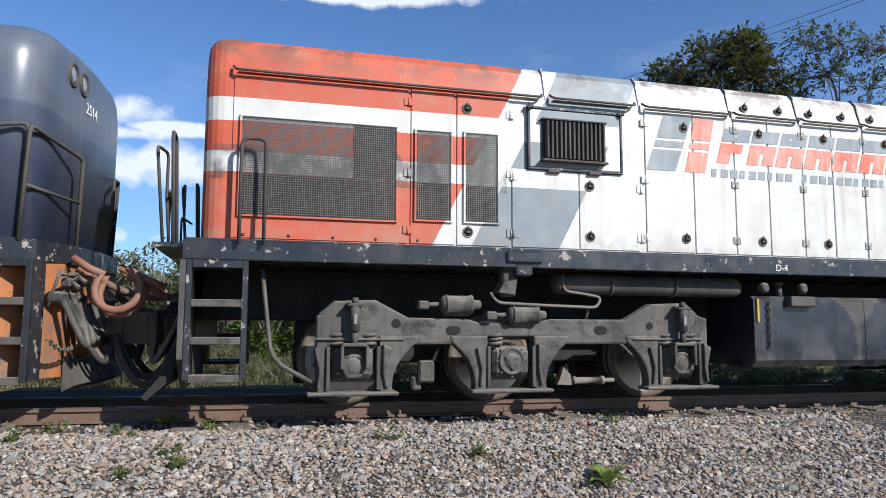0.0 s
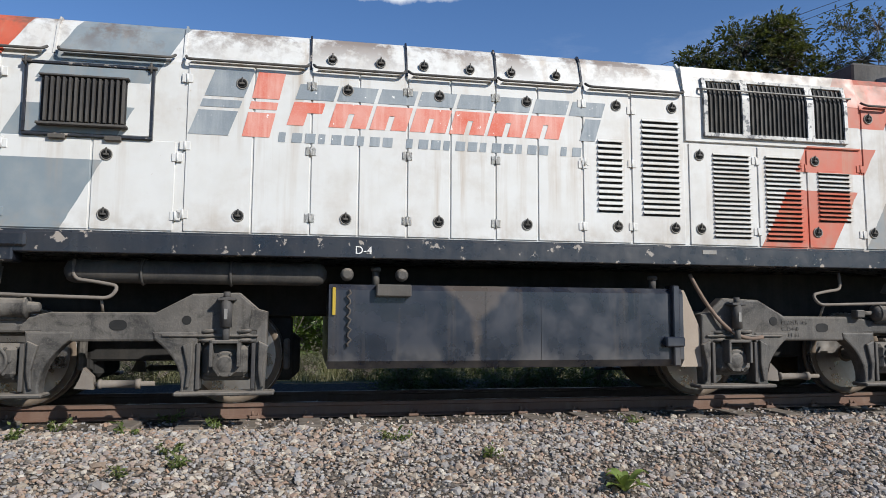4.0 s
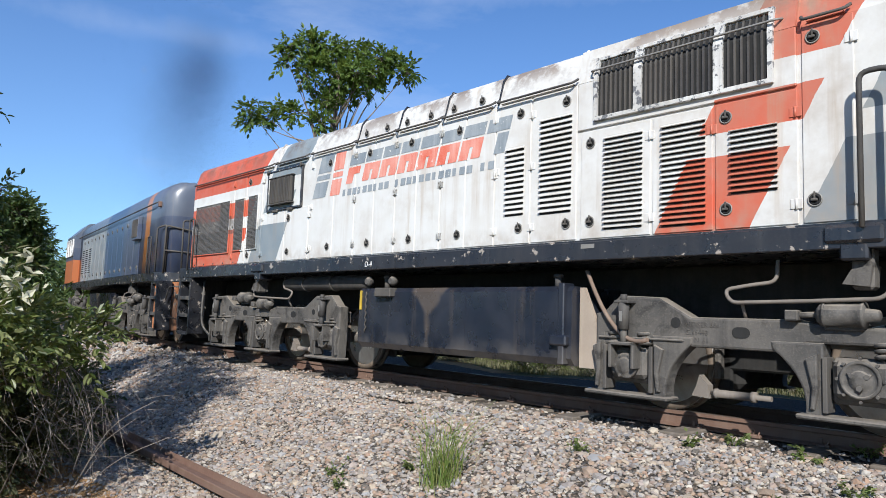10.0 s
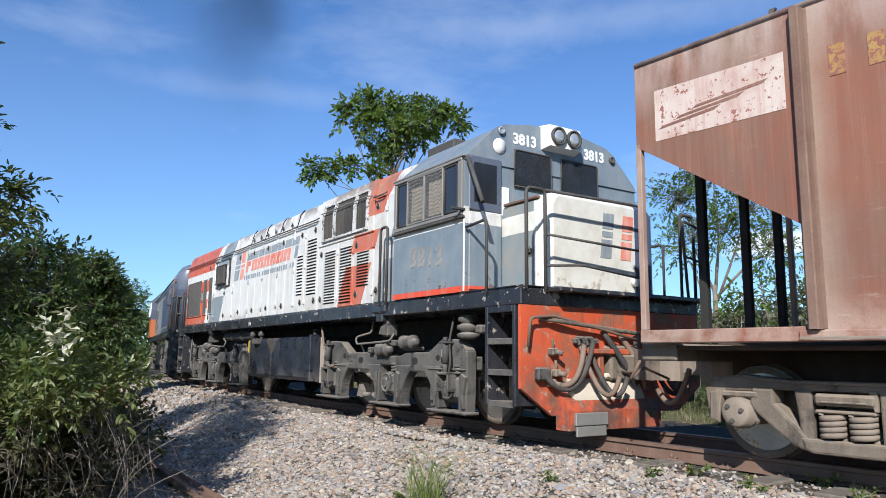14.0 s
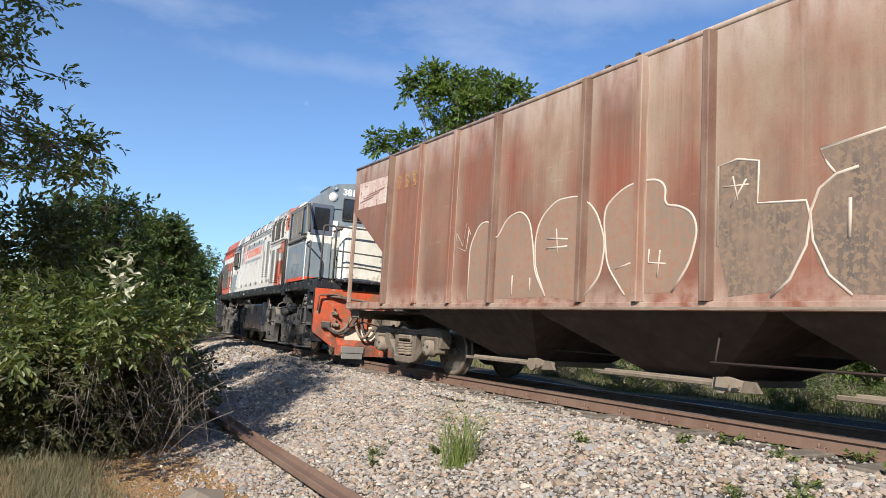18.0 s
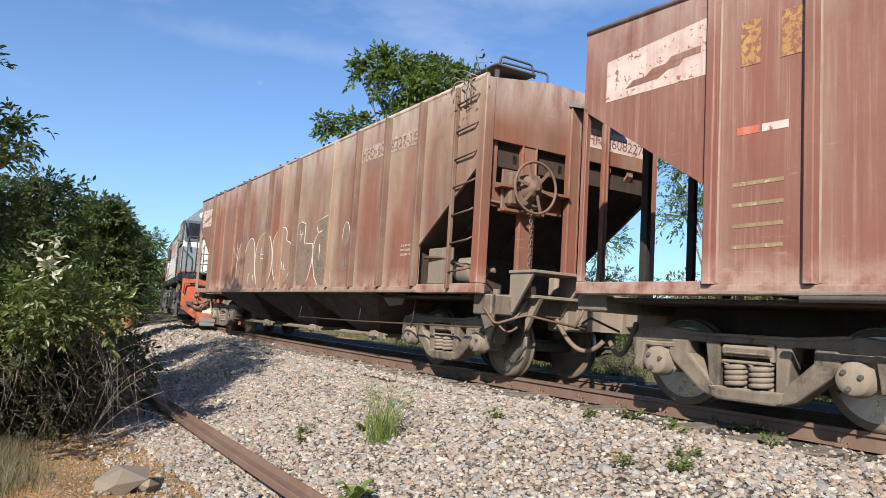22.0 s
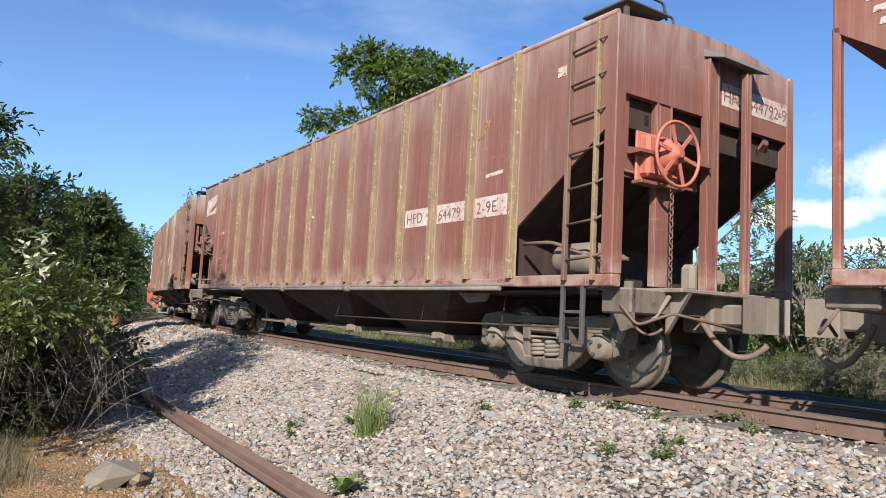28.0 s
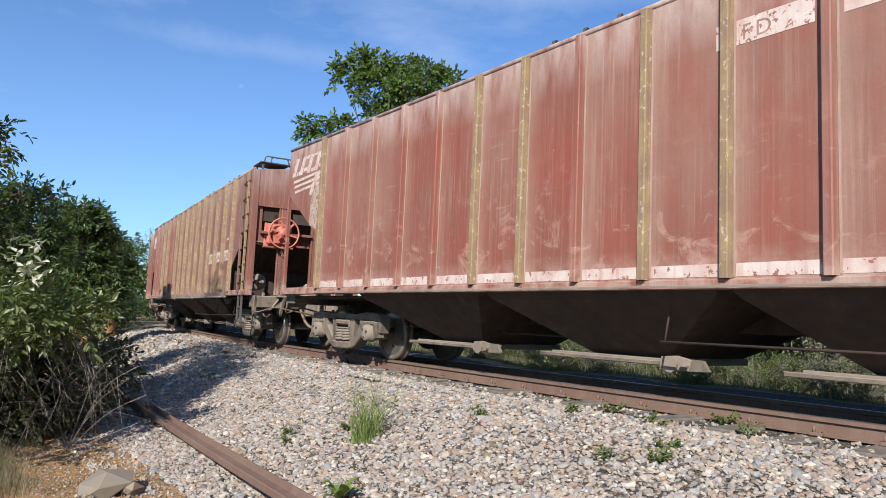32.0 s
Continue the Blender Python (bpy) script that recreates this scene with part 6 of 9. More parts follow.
            part("roof_cleat", Mesh().prism([(u - .03, 3.475), (u + .03, 3.475), (u + .02, 3.495), (u + .035, 3.525), (u - .015, 3.525), (u - .02, 3.495)], "y", -1.405, -1.37), M["steel_dark"], w)
    part("hatch_coaming", Mesh().box(-5.8, 5.8, -.42, .42, 3.56, 3.60, .01), M["under_brown"], w)
    # roof platform at the ladder
    pl = part("roof_platform", Mesh().box(6.20, 6.78, -1.30, -.70, 3.60, 3.625, .006).box(6.24, 6.28, -1.26, -1.22, 3.44, 3.60).box(6.70, 6.74, -1.26, -1.22, 3.44, 3.60), M["steel_dark"], w, "black roof walkway grating")
    part("roof_handrail", Mesh().tube(bend([(6.45, -1.0, 3.62), (6.45, -1.0, 3.80), (6.50, -.3, 3.80), (6.50, -.3, 3.55)], .05), .014, 6).tube(bend([(6.72, -1.22, 3.6), (6.74, -1.2, 3.74), (6.74, -.75, 3.74), (6.74, -.7, 3.58)], .04), .014, 6), M["steel_dark"], pl)
    part("end_shelf", Mesh().prism([(6.79, 3.42), (7.02, 3.30), (7.02, 3.27), (6.79, 3.34)], "y", -.18, .60), M["plate_grey"], w)
    # brake end: posts, wheel, chain, brake gear
    for y, x, z1, hw, hd in ((-.74, 6.74, 2.76, .11, .035), (-.10, 6.81, 3.30, .085, .045), (.32, 6.93, 3.24, .040, .030)):
        part("end_stanchion", Mesh().box(x - hd, x + hd, y - hw, y + hw, .98, z1, .008).box(x + hd - .004, x + hd + .012, y - hw, y - hw + .025, .98, z1, .004).box(x + hd - .004, x + hd + .012, y + hw - .025, y + hw, .98, z1, .004), paint, w)
    part("end_plate", Mesh().box(6.715, 6.735, -1.30, -.85, 1.96, 2.18, .005).box(6.715, 6.735, -.63, -.18, 1.96, 2.18, .005).box(6.715, 6.735, -1.30, -1.18, 2.18, 2.74, .004), paint, w)
    part("end_bracket", Mesh().prism([(6.76, 2.24), (6.92, 2.20), (6.92, 2.17), (6.76, 2.17)], "y", -1.22, -.20), paint, w)
    for y in (.05, .55, .95):
        part("end_gusset", Mesh().prism([(6.735, 2.74), (6.76, 2.74), (6.76, 2.64), (6.60, 2.46), (6.56, 2.46), (6.735, 2.66)], "y", y - .05, y + .05), paint, w)
    for y in (-.9, -.2, .9):
        part("slope_brace", Mesh().prism([(6.70, 2.60), (6.70, 2.50), (5.60, 1.55), (5.55, 1.62)], "y", y - .03, y + .03), M["under_brown"], w)
    for y in (-.55, .25, .95):
        part("end_stanchion", Mesh().box(end + .05, end + .13, y - .035, y + .035, 1.06, 2.70, .006), M["soot_shade"], w)
    part("cross_tie", Mesh().tube([(6.75, -1.35, 2.02), (6.78, -.74, 1.98)], .016, 6), M["rail"], w)
    bw = part("brake_wheel", Mesh().tube([(6.99, -.80 + .30 * math.cos(a), 2.20 + .30 * math.sin(a)) for a in [i * math.pi / 16 for i in range(32)]], .017, 7, closed=True), wheel_mat, w, "round spoked hand brake wheel")
    part("brake_hub", Mesh().lathe((6.86, -.80, 2.20), (1, 0, 0), [(0, .16), (.06, .155), (.10, .11), (.13, .10), (.135, .04), (.17, .035)], 20), wheel_mat, bw)
    for i in range(6):
        a = i * math.pi / 3 + .3
        part("brake_spoke", Mesh().box(0, .30, -.018, .018, -.006, .006, m=Matrix.Translation((6.985, -.80, 2.20)) @ Matrix.Rotation(math.radians(90), 4, "Y") @ Matrix.Rotation(a, 4, "Z")), wheel_mat, bw)
    part("brake_box", Mesh().box(6.78, 6.90, -1.10, -.62, 1.97, 2.36, .03).box(6.77, 6.80, -1.14, -.58, 1.93, 2.40, .01), wheel_mat, w)
    part("brake_bracket", Mesh().box(6.76, 6.88, -1.16, -.56, 1.90, 1.935, .006), paint, w)
    ch = Mesh()
    for i in range(20):
        z = 1.92 - i * .052
        ch.tube([(6.93 + .018 * math.cos(a) * (1 if i % 2 else 0), -.80 + .018 * math.cos(a) * (0 if i % 2 else 1), z + .034 * math.sin(a)) for a in [k * math.pi / 4 for k in range(8)]], .008, 4, closed=True)
    part("brake_chain", ch, M["rail"], w, "hanging brake chain")
    # brake rigging beside the bogie and along the chutes
    part("brake_lever", Mesh().cast([(6.62, 1.02), (6.70, 1.02), (6.66, .62), (6.58, .44), (6.53, .46), (6.58, .66)], -1.02, -1.06, .008), M["dusty"], w)
    part("brake_lever", Mesh().cast([(6.30, .98), (6.40, 1.0), (6.50, .74), (6.40, .56), (6.34, .60), (6.40, .74)], -.94, -.98, .008), M["dusty"], w)
    part("chain_rod", Mesh().tube([(6.93, -.80, .90), (6.88, -.92, .70), (6.66, -1.03, .66)], .022, 6), M["dusty"], w)
    part("hanging_chain", Mesh().tube(sag((6.60, -1.08, .86), (7.0, -.98, .60), .16, 14), .014, 5), M["rail"], w)
    part("brake_rodding", Mesh().tube([(.78, -1.2, .52), (3.3, -1.2, .53), (6.52, -1.12, .57)], .012, 6), M["under_brown"], w)
    for u, z in ((.82, .88), (3.34, .86), (5.0, .90)):
        part("rod_hanger", Mesh().tube([(u + .04, -1.16, z), (u, -1.2, .50)], .010, 5), M["under_brown"], w)
    part("pipe_bracket", Mesh().cast([(4.10, .955), (4.85, .955), (4.72, .80), (4.40, .78)], -1.20, -1.24, .008), M["dusty"], w)
    part("corner_gusset", Mesh().prism([(6.55, .95), (6.90, .95), (6.90, .60), (6.78, .56)], "y", -1.26, -1.22), M["bogie_warm"], w)
    if seed == 1:
        part("brake_step", Mesh().box(6.85, 7.30, -1.02, -.22, 1.20, 1.235, .006).prism([(7.28, 1.20), (6.86, 1.20), (6.86, .78), (6.93, .76)], "y", -1.0, -.97).prism([(7.28, 1.20), (6.86, 1.20), (6.86, .78), (6.93, .76)], "y", -.27, -.24), M["dusty"], w, "dusty steel brakeman's step")
    part("end_deck", Mesh().box(5.6, 7.1, -.85, .85, .93, .97, .008).prism([(6.85, .93), (7.10, .93), (6.85, .55)], "y", -.75, -.70), M["dusty"], w)
    part("air_tank", Mesh().lathe((5.75, -1.05, 1.24), (1, 0, 0), [(0, .05), (.03, .15), (.07, .17), (.50, .17), (.54, .15), (.57, .05)], 16).tube([(6.25, -1.05, 1.24), (6.6, -1.05, 1.24)], .03, 8), M["dusty"], w, "dusty brake air tank")
    part("brake_valve", Mesh().box(6.55, 6.72, -.2, .1, .97, 1.25, .04).cyl((6.6, .2, 1.1), (6.75, .2, 1.15), .08, n=10).box(6.5, 6.62, .2, .42, .97, 1.18, .03), M["dusty"], w)
    part("brake_pipe", Mesh().tube(bend([(5.5, -1.34, 1.40), (5.9, -1.3, 1.40), (6.2, -1.2, 1.28), (6.7, -1.1, 1.22)], .1), .02, 6), M["rail"], w)
    if seed == 1:
        part("equipment_box", Mesh().box(5.52, 5.98, -1.30, -1.20, 1.07, 1.52, .01), M["dusty"], w)
    for s in (-1, 1):
        e = 6.88 if s > 0 else 0.1 - end
        part("end_sill", Mesh().box(min(s * (e - .33), s * (e + .02)), max(s * (e - .33), s * (e + .02)), -1.28, 1.28, .72 if s > 0 else .80, .95, .015), M["bogie_warm"], w)
        coupler(w, s * e, s, M["dusty"])
        part("air_hose", Mesh().tube(sag((s * 6.92, -.34, .72), (s * 7.45, -.10, .50), .22, 12), .028, 8), M["hose"], w, "brown rubber air hose")
        part("uncoupling_lever", Mesh().tube(bend([(s * 6.80, -1.30, .80), (s * 6.95, -1.25, .62), (s * 7.05, -.9, .74), (s * 7.25, -.2, .62)], .06), .014, 6), M["rail"], w)
    part("centre_beam", Mesh().box(end - .02, 6.8, -.22, .22, .62, .98, .02), M["under_brown"], w)
    # hoppers under the sills
    for i, (a, b, c, d) in enumerate(((-4.25, -1.50, -3.0, -2.3), (-1.45, 1.45, -.42, .42), (1.50, 4.25, 2.3, 3.0))):
        zb = .34
        rings = [[(a, -1.38, .985), (b, -1.38, .985), (b, 1.38, .985), (a, 1.38, .985)], [(a + .10, -1.30, .88), (b - .10, -1.30, .88), (b - .10, 1.30, .88), (a + .10, 1.30, .88)], [(c, -.62, zb), (d, -.62, zb), (d, .62, zb), (c, .62, zb)]]
        hp = part("hopper_chute", loft(Mesh(), rings), M["under_brown"], w, "brown steel discharge hopper darkened for shade")
        part("gate_frame", Mesh().box(c - .06, d + .06, -.70, .70, zb - .05, zb + .02, .008).box(c - .5, d + .5, -.80, -.75, zb - .01, zb + .02, .005), M["dusty"], hp)
        part("gate_bar", Mesh().box(c - .62, d + .35, -.86, -.80, zb - .04, zb, .006).prism([(d + .30, zb - .08), (d + .62, zb - .06), (d + .56, zb + .03), (d + .30, zb + .04)], "y", -.88, -.84), M["bogie_warm"], hp)
        part("gate_capstan", Mesh().lathe((d + .25, -.92, zb - .02), (0, 1, 0), [(0, .03), (0, .075), (.045, .075), (.045, .04), (.12, .04)], 9, False).cast([(d + .12, zb - .06), (d + .42, zb - .07), (d + .46, zb + .03), (d + .30, zb + .06), (d + .14, zb + .045)], -.86, -.89, .008).cyl((d + .40, -.89, zb - .02), (d + .40, -.93, zb - .02), .035, n=8, smooth=False), M["dusty"], hp)
    part("brake_rodding", Mesh().tube([(-4.3, -.55, .52), (0, -.60, .50), (4.4, -.55, .55)], .010, 6), M["under_brown"], w)
    # plates added over the bogies to keep sky light off the wheels
    for a, b in ((end + .23, -4.2), (4.2, 6.5)):
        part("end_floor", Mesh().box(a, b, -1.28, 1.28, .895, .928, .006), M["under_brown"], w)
    freight_bogie(w, truck)
    freight_bogie(w, 5.46)
    return w


def plain_letters_block(w, u, z, h, mat, widths, y=YW - .004):
    """Company initials drawn as plain blocks."""
    for wd in widths:
        part("painted_block", Mesh().box(u, u + wd * .8, y, y + .003, z, z + h), mat, w)
        u += wd + .12


def patch(w, poly, mat, y=YW - .003, name="painted_patch"):
    part(name, Mesh().prism(poly, "y", y, y + .0025), mat, w)


G_W = "hopper wagons of the train"
wagon_a = build_wagon("weathered brown hopper wagon with pale spray-painted letters on its side", M["hop1"], RIBS_A, [M["rib_dark"], M["hop1"], M["hop1"], M["rib_dark"], M["rib_dark"], M["hop1"], M["rib_dark"], M["hop1"], M["rib_dark"], M["rib_dark"], M["rib_dark"]], M["rail"], 1, G_W, .0, -6.68, -5.29, -5.26)
wagon_b = build_wagon("oxide red hopper wagon with ochre-stained ribs and red brake wheel", M["hop2"], STEP, M["hop2"], M["brake_red"], 2, G_W, .75)
wagon_c = build_wagon("brighter red hopper wagon with pale dusty top rim and foot band", M["hop3"], STEP, M["hop3"], M["brake_red"], 3, G_W, .3)

# markings of the first wagon
patch(wagon_a, [(-6.48, 2.70), (-5.34, 2.69), (-5.34, 3.14), (-6.48, 3.16)], M["faded_white"])
for i in range(3):
    patch(wagon_a, [(-6.44 + .16 * i, 2.80 + .05 * i), (-5.92 + .2 * i, 2.84 + .05 * i), (-5.86 + .2 * i, 2.87 + .05 * i), (-6.40 + .16 * i, 2.825 + .05 * i)], M["hop2"], YW - .006)
plain_letters_block(wagon_a, -5.02, 2.84, .23, M["faded_yellow"], (.14, .13, .14))
patch(wagon_a, [(3.52, 2.92), (4.36, 2.92), (4.36, 3.14), (3.52, 3.14)], M["ghost_white"])
patch(wagon_a, [(4.48, 2.92), (5.36, 2.92), (5.36, 3.14), (4.48, 3.14)], M["ghost_white"])
letters("HFD-60", .20, M["text_dark"], wagon_a, pose(3.56, YW - .0035, 2.96), deep=.001, spread=1.15)
letters("8227-1E", .20, M["text_dark"], wagon_a, pose(4.50, YW - .0035, 2.96), deep=.001, spread=1.15)
ys = YW - .002
M["spray_faint"] = worn("thin_grey_spray_paint", (.20, .150, .112), (.27, .165, .115), .9, .8, chip=(.26, .14, .095), scale=1.8, chip_at=.53)
SPRAY = [[(-2.81, 1.07), (-2.81, 1.78), (-2.61, 2.06), (-2.38, 2.07), (-2.23, 1.8), (-2.02, 2.07), (-1.75, 2.13), (-1.57, 1.99), (-1.49, 1.68), (-1.45, 1.39), (-1.24, 1.1)],
         [(-1.24, 1.1), (-1.44, 1.44), (-1.46, 1.77), (-1.37, 2.0), (-1.11, 2.17), (-.72, 2.17), (-.48, 1.98), (-.33, 1.65), (-.39, 1.3), (-.67, 1.05)],
         [(-.05, 1.1), (-.30, 1.4), (-.36, 1.86), (-.34, 2.0), (-.15, 2.14), (.09, 2.2), (.33, 2.18), (.43, 2.1), (.41, 1.92), (.59, 1.9), (.74, 1.81), (.79, 1.66), (.72, 1.38), (.52, 1.12)]]
for ln in SPRAY:
    pts_ = [(p.x, p.z) for p in bend([(u, 0, z) for u, z in ln], .12, 4)]
    patch(wagon_a, pts_, M["spray_faint"], YW - .0015)
    stroke(wagon_a, pts_, M["spray_white"], ys)
patch(wagon_a, [(1.0, 2.19), (1.2, 2.21), (1.38, 2.17), (1.38, 1.83), (1.78, 1.79), (1.79, 1.48), (1.59, 1.11), (1.11, 1.07), (.99, 1.54)], M["spray_dark"], YW - .0015)
patch(wagon_a, [(1.89, 2.17), (2.50, 2.24), (2.50, 1.2), (2.35, 1.07), (2.1, 1.08), (1.87, 1.32), (1.82, 1.64), (1.9, 1.88), (2.03, 1.97), (1.93, 2.05)], M["spray_dark"], YW - .0015)
for ln, r_ in (([(1.0, 1.5), (1.0, 2.19), (1.18, 2.22), (1.38, 2.17), (1.37, 1.82), (1.78, 1.79), (1.81, 1.67), (1.78, 1.45), (1.65, 1.2), (1.49, 1.06)], .013), ([(2.50, 2.25), (1.89, 2.17), (1.95, 2.04), (2.0, 1.97)], .013), ([(2.17, 1.99), (2.01, 1.96), (1.88, 1.87), (1.81, 1.7), (1.83, 1.48), (1.95, 1.22), (2.12, 1.07)], .015),
               ([(1.05, 2.0), (1.29, 1.99)], .010), ([(1.14, 2.08), (1.19, 1.87)], .010), ([(1.27, 2.04), (1.12, 1.82)], .010), ([(2.11, 1.77), (2.10, 1.48)], .018), ([(.25, 1.53), (.24, 1.4), (.45, 1.38)], .011), ([(.38, 1.51), (.35, 1.26)], .011), ([(-.18, 1.36), (.02, 1.41)], .010),
               ([(-3.17, 1.66), (-3.15, 1.98), (-2.98, 1.79), (-2.91, 2.09), (-2.81, 1.93)], .009), ([(-3.12, 1.78), (-2.90, 1.72), (-2.86, 2.0)], .007), ([(-1.24, 1.75), (-.9, 1.72)], .014), ([(-1.25, 1.64), (-.9, 1.64)], .014), ([(-1.09, 1.85), (-1.06, 1.57)], .012), ([(-1.86, 1.12), (-1.86, 1.36)], .014), ([(-1.52, 1.16), (-1.52, 1.32)], .012)):
    stroke(wagon_a, ln, M["spray_white"], ys, r_)
for zc, rz, ru in ((1.85, .20, .12), (1.41, .115, .10)):
    patch(wagon_a, [(3.16 + ru * math.cos(a), zc + rz * math.sin(a)) for a in [i * math.pi / 9 for i in range(18)]], M["spray_dark"], YW - .0015)
stroke(wagon_a, [(3.16 + .125 * math.cos(a), 1.85 + .205 * math.sin(a)) for a in [i * math.pi / 8 for i in range(-1, 10)]], M["spray_white"], ys, .009)
for i in range(3):
    patch(wagon_a, [(4.98, 1.44 + .06 * i), (5.28, 1.44 + .06 * i), (5.28, 1.47 + .06 * i), (4.98, 1.47 + .06 * i)], M["ghost_white"])

# markings of the second wagon
patch(wagon_b, [(-6.52, 2.72), (-5.50, 2.74), (-5.50, 3.22), (-6.52, 3.10)], M["faded_white"])
for i in range(3):
    patch(wagon_b, [(-6.3 + .2 * i, 2.80 + .06 * i), (-5.95 + .2 * i, 2.82 + .06 * i), (-5.85 + .15 * i, 2.88 + .06 * i), (-6.22 + .2 * i, 2.86 + .06 * i)], M["hop2"], YW - .006)
plain_letters_block(wagon_b, -5.20, 2.72, .36, M["faded_yellow"], (.20, .22))
patch(wagon_b, [(-5.22, 2.18), (-5.04, 2.18), (-5.04, 2.24), (-5.22, 2.24)], M["brake_red"])
patch(wagon_b, [(-5.02, 2.18), (-4.82, 2.18), (-4.82, 2.24), (-5.02, 2.24)], M["faded_white"])
for u0, u1, t_ in ((3.18, 3.78, "HFD"), (3.93, 4.56, "64479"), (4.71, 5.36, "2-9E")):
    patch(wagon_b, [(u0, 1.72), (u1, 1.72), (u1, 1.95), (u0, 1.95)], M["faded_white"])
    letters(t_, .19 if len(t_) < 5 else .175, M["text_dark"], wagon_b, pose(u0 + .04, YW - .0035, 1.765), deep=.001, spread=1.1)
patch(wagon_b, [(4.90, 2.16), (5.2, 2.18), (5.2, 2.22), (4.90, 2.20)], M["faded_white"])
patch(wagon_b, [(4.72, 2.62), (4.80, 2.62), (5.0, 2.82), (4.78, 2.84), (4.78, 2.79), (4.90, 2.78)], M["faded_yellow"])
patch(wagon_b, [(6.02, 3.02), (6.14, 3.02), (6.14, 3.12), (6.02, 3.12)], M["faded_white"])
patch(wagon_b, [(-.2, 2.10), (.15, 2.12), (.15, 2.16), (-.2, 2.14)], M["faded_white"])
for i in range(4):
    patch(wagon_b, [(-5.25, 1.30 + i * .16), (-4.85, 1.31 + i * .16), (-4.85, 1.34 + i * .16), (-5.25, 1.33 + i * .16)], M["rib_ochre"])
for wg, t_, m in ((wagon_b, "HFD 644792-9", M["faded_white"]), (wagon_a, "HFD 608227-1", M["faded_white"])):
    part("end_patch", Mesh().box(6.79, 6.793, .12, 1.38, 2.90, 3.14), m, wg)
    letters(t_, .19, M["text_dark"], wg, pose(6.794, .14, 2.945, 0, 0, 90), deep=.001)

# markings of the third wagon
for i, (a, b) in enumerate(((-6.55, -6.38), (-6.28, -6.08), (-6.0, -5.80), (-5.72, -5.56))):
    patch(wagon_c, [(a - .10, 2.96), (a + .02, 2.96), (a + .16, 3.26), (a + .04, 3.26)], M["faded_white"])
    patch(wagon_c, [(a + .06, 2.96 + .04 * (i % 2)), (b + .02, 2.97 + .04 * (i % 2)), (b + .03, 3.03 + .04 * (i % 2)), (a + .08, 3.02 + .04 * (i % 2))], M["faded_white"])
    if i:
        patch(wagon_c, [(a + .15, 3.20), (b + .09, 3.21), (b + .10, 3.26), (a + .17, 3.255)], M["faded_white"])
for i in range(3):
    patch(wagon_c, [(-6.58 + .04 * i, 2.84 - .09 * i), (-5.56, 2.90 - .09 * i), (-5.56, 2.945 - .09 * i), (-6.57 + .04 * i, 2.885 - .09 * i)], M["faded_white"], YW - .004)
patch(wagon_c, [(-5.95, 2.58), (-5.85, 2.56), (-5.58, 2.90), (-5.75, 2.90)], M["faded_white"], YW - .005)
patch(wagon_c, [(-5.88, 2.08), (-5.62, 1.98), (-5.55, 2.60), (-5.56, 2.84), (-5.76, 2.80), (-5.86, 2.45)], M["ghost_white"], YW - .0025)
patch(wagon_c, [(1.44, 2.86), (2.22, 2.86), (2.22, 3.06), (1.44, 3.06)], M["faded_white"])
patch(wagon_c, [(2.42, 2.86), (3.02, 2.86), (3.02, 3.06), (2.42, 3.06)], M["faded_white"])
letters("HFD", .18, M["hop3"], wagon_c, pose(1.5, YW - .0035, 2.89), deep=.001, spread=1.3)
for a, b in zip(STEP, STEP[1:]):
    patch(wagon_c, [(a + .055, 1.05), (b - .055, 1.05), (b - .055, 1.15), (a + .055, 1.15)], M["faded_white"])
part("train_pipe", Mesh().tube([(-4.7, -1.47, .93), (5.3, -1.47, .93)], .024, 8), M["iron_pipe"], wagon_b, "pale steel pipe along the sill")
for u in (-3.2, -1.0, 1.6):
    part("pipe_union", Mesh().cyl((u, -1.47, .93), (u + .16, -1.47, .93), .042, n=10), M["iron_pipe"], wagon_b)


# ---- the locomotive coupled ahead ----
def slate_livery():
    k = Nodes("blue_grey_livery")
    sep = k.n("ShaderNodeSeparateXYZ", {"Vector": k.co})
    x, z = sep.outputs[0], sep.outputs[2]

    def between(v, a, b):
        return k.math("MULTIPLY", k.math("GREATER_THAN", v, a), k.math("LESS_THAN", v, b))

    light = k.mix(k.ramp(k.noise(2, 5), .35, .7), (.085, .10, .135), (.12, .135, .16))
    dark = k.mix(k.ramp(k.noise(2, 5), .35, .7), (.050, .064, .108), (.085, .10, .135))
    c = k.mix(k.math("GREATER_THAN", z, 2.72), dark, light)
    slant = k.math("SUBTRACT", x, k.math("MULTIPLY", z, .10))
    c = k.mix(between(slant, 5.05, 5.50), c, (.44, .17, .045))
    c = k.mix(between(x, 0.4, 3.0), c, (.055, .088, .15))
    c = k.mix(between(x, -4.2, 0.4), c, k.mix(k.ramp(k.noise(3), .4, .6), (.19, .21, .225), (.28, .29, .29)))
    c = k.mix(k.math("MULTIPLY", k.math("LESS_THAN", x, -4.2), k.math("LESS_THAN", z, 2.3)), c, (.40, .13, .05))
    st = k.ramp(k.noise(1, 6, .6, (8, 8, .5)), .55, .8)
    c = k.mix(k.math("MULTIPLY", st, .5), c, (.24, .20, .16))
    k.bump(k.noise(4, 2), .1, .01)
    return k.end(c, .34, 0, .55)


M["slate_livery"] = slate_livery()


M["red_hose"] = worn("rust_red_rubber", (.26, .105, .06), (.18, .12, .09), .6, .7)


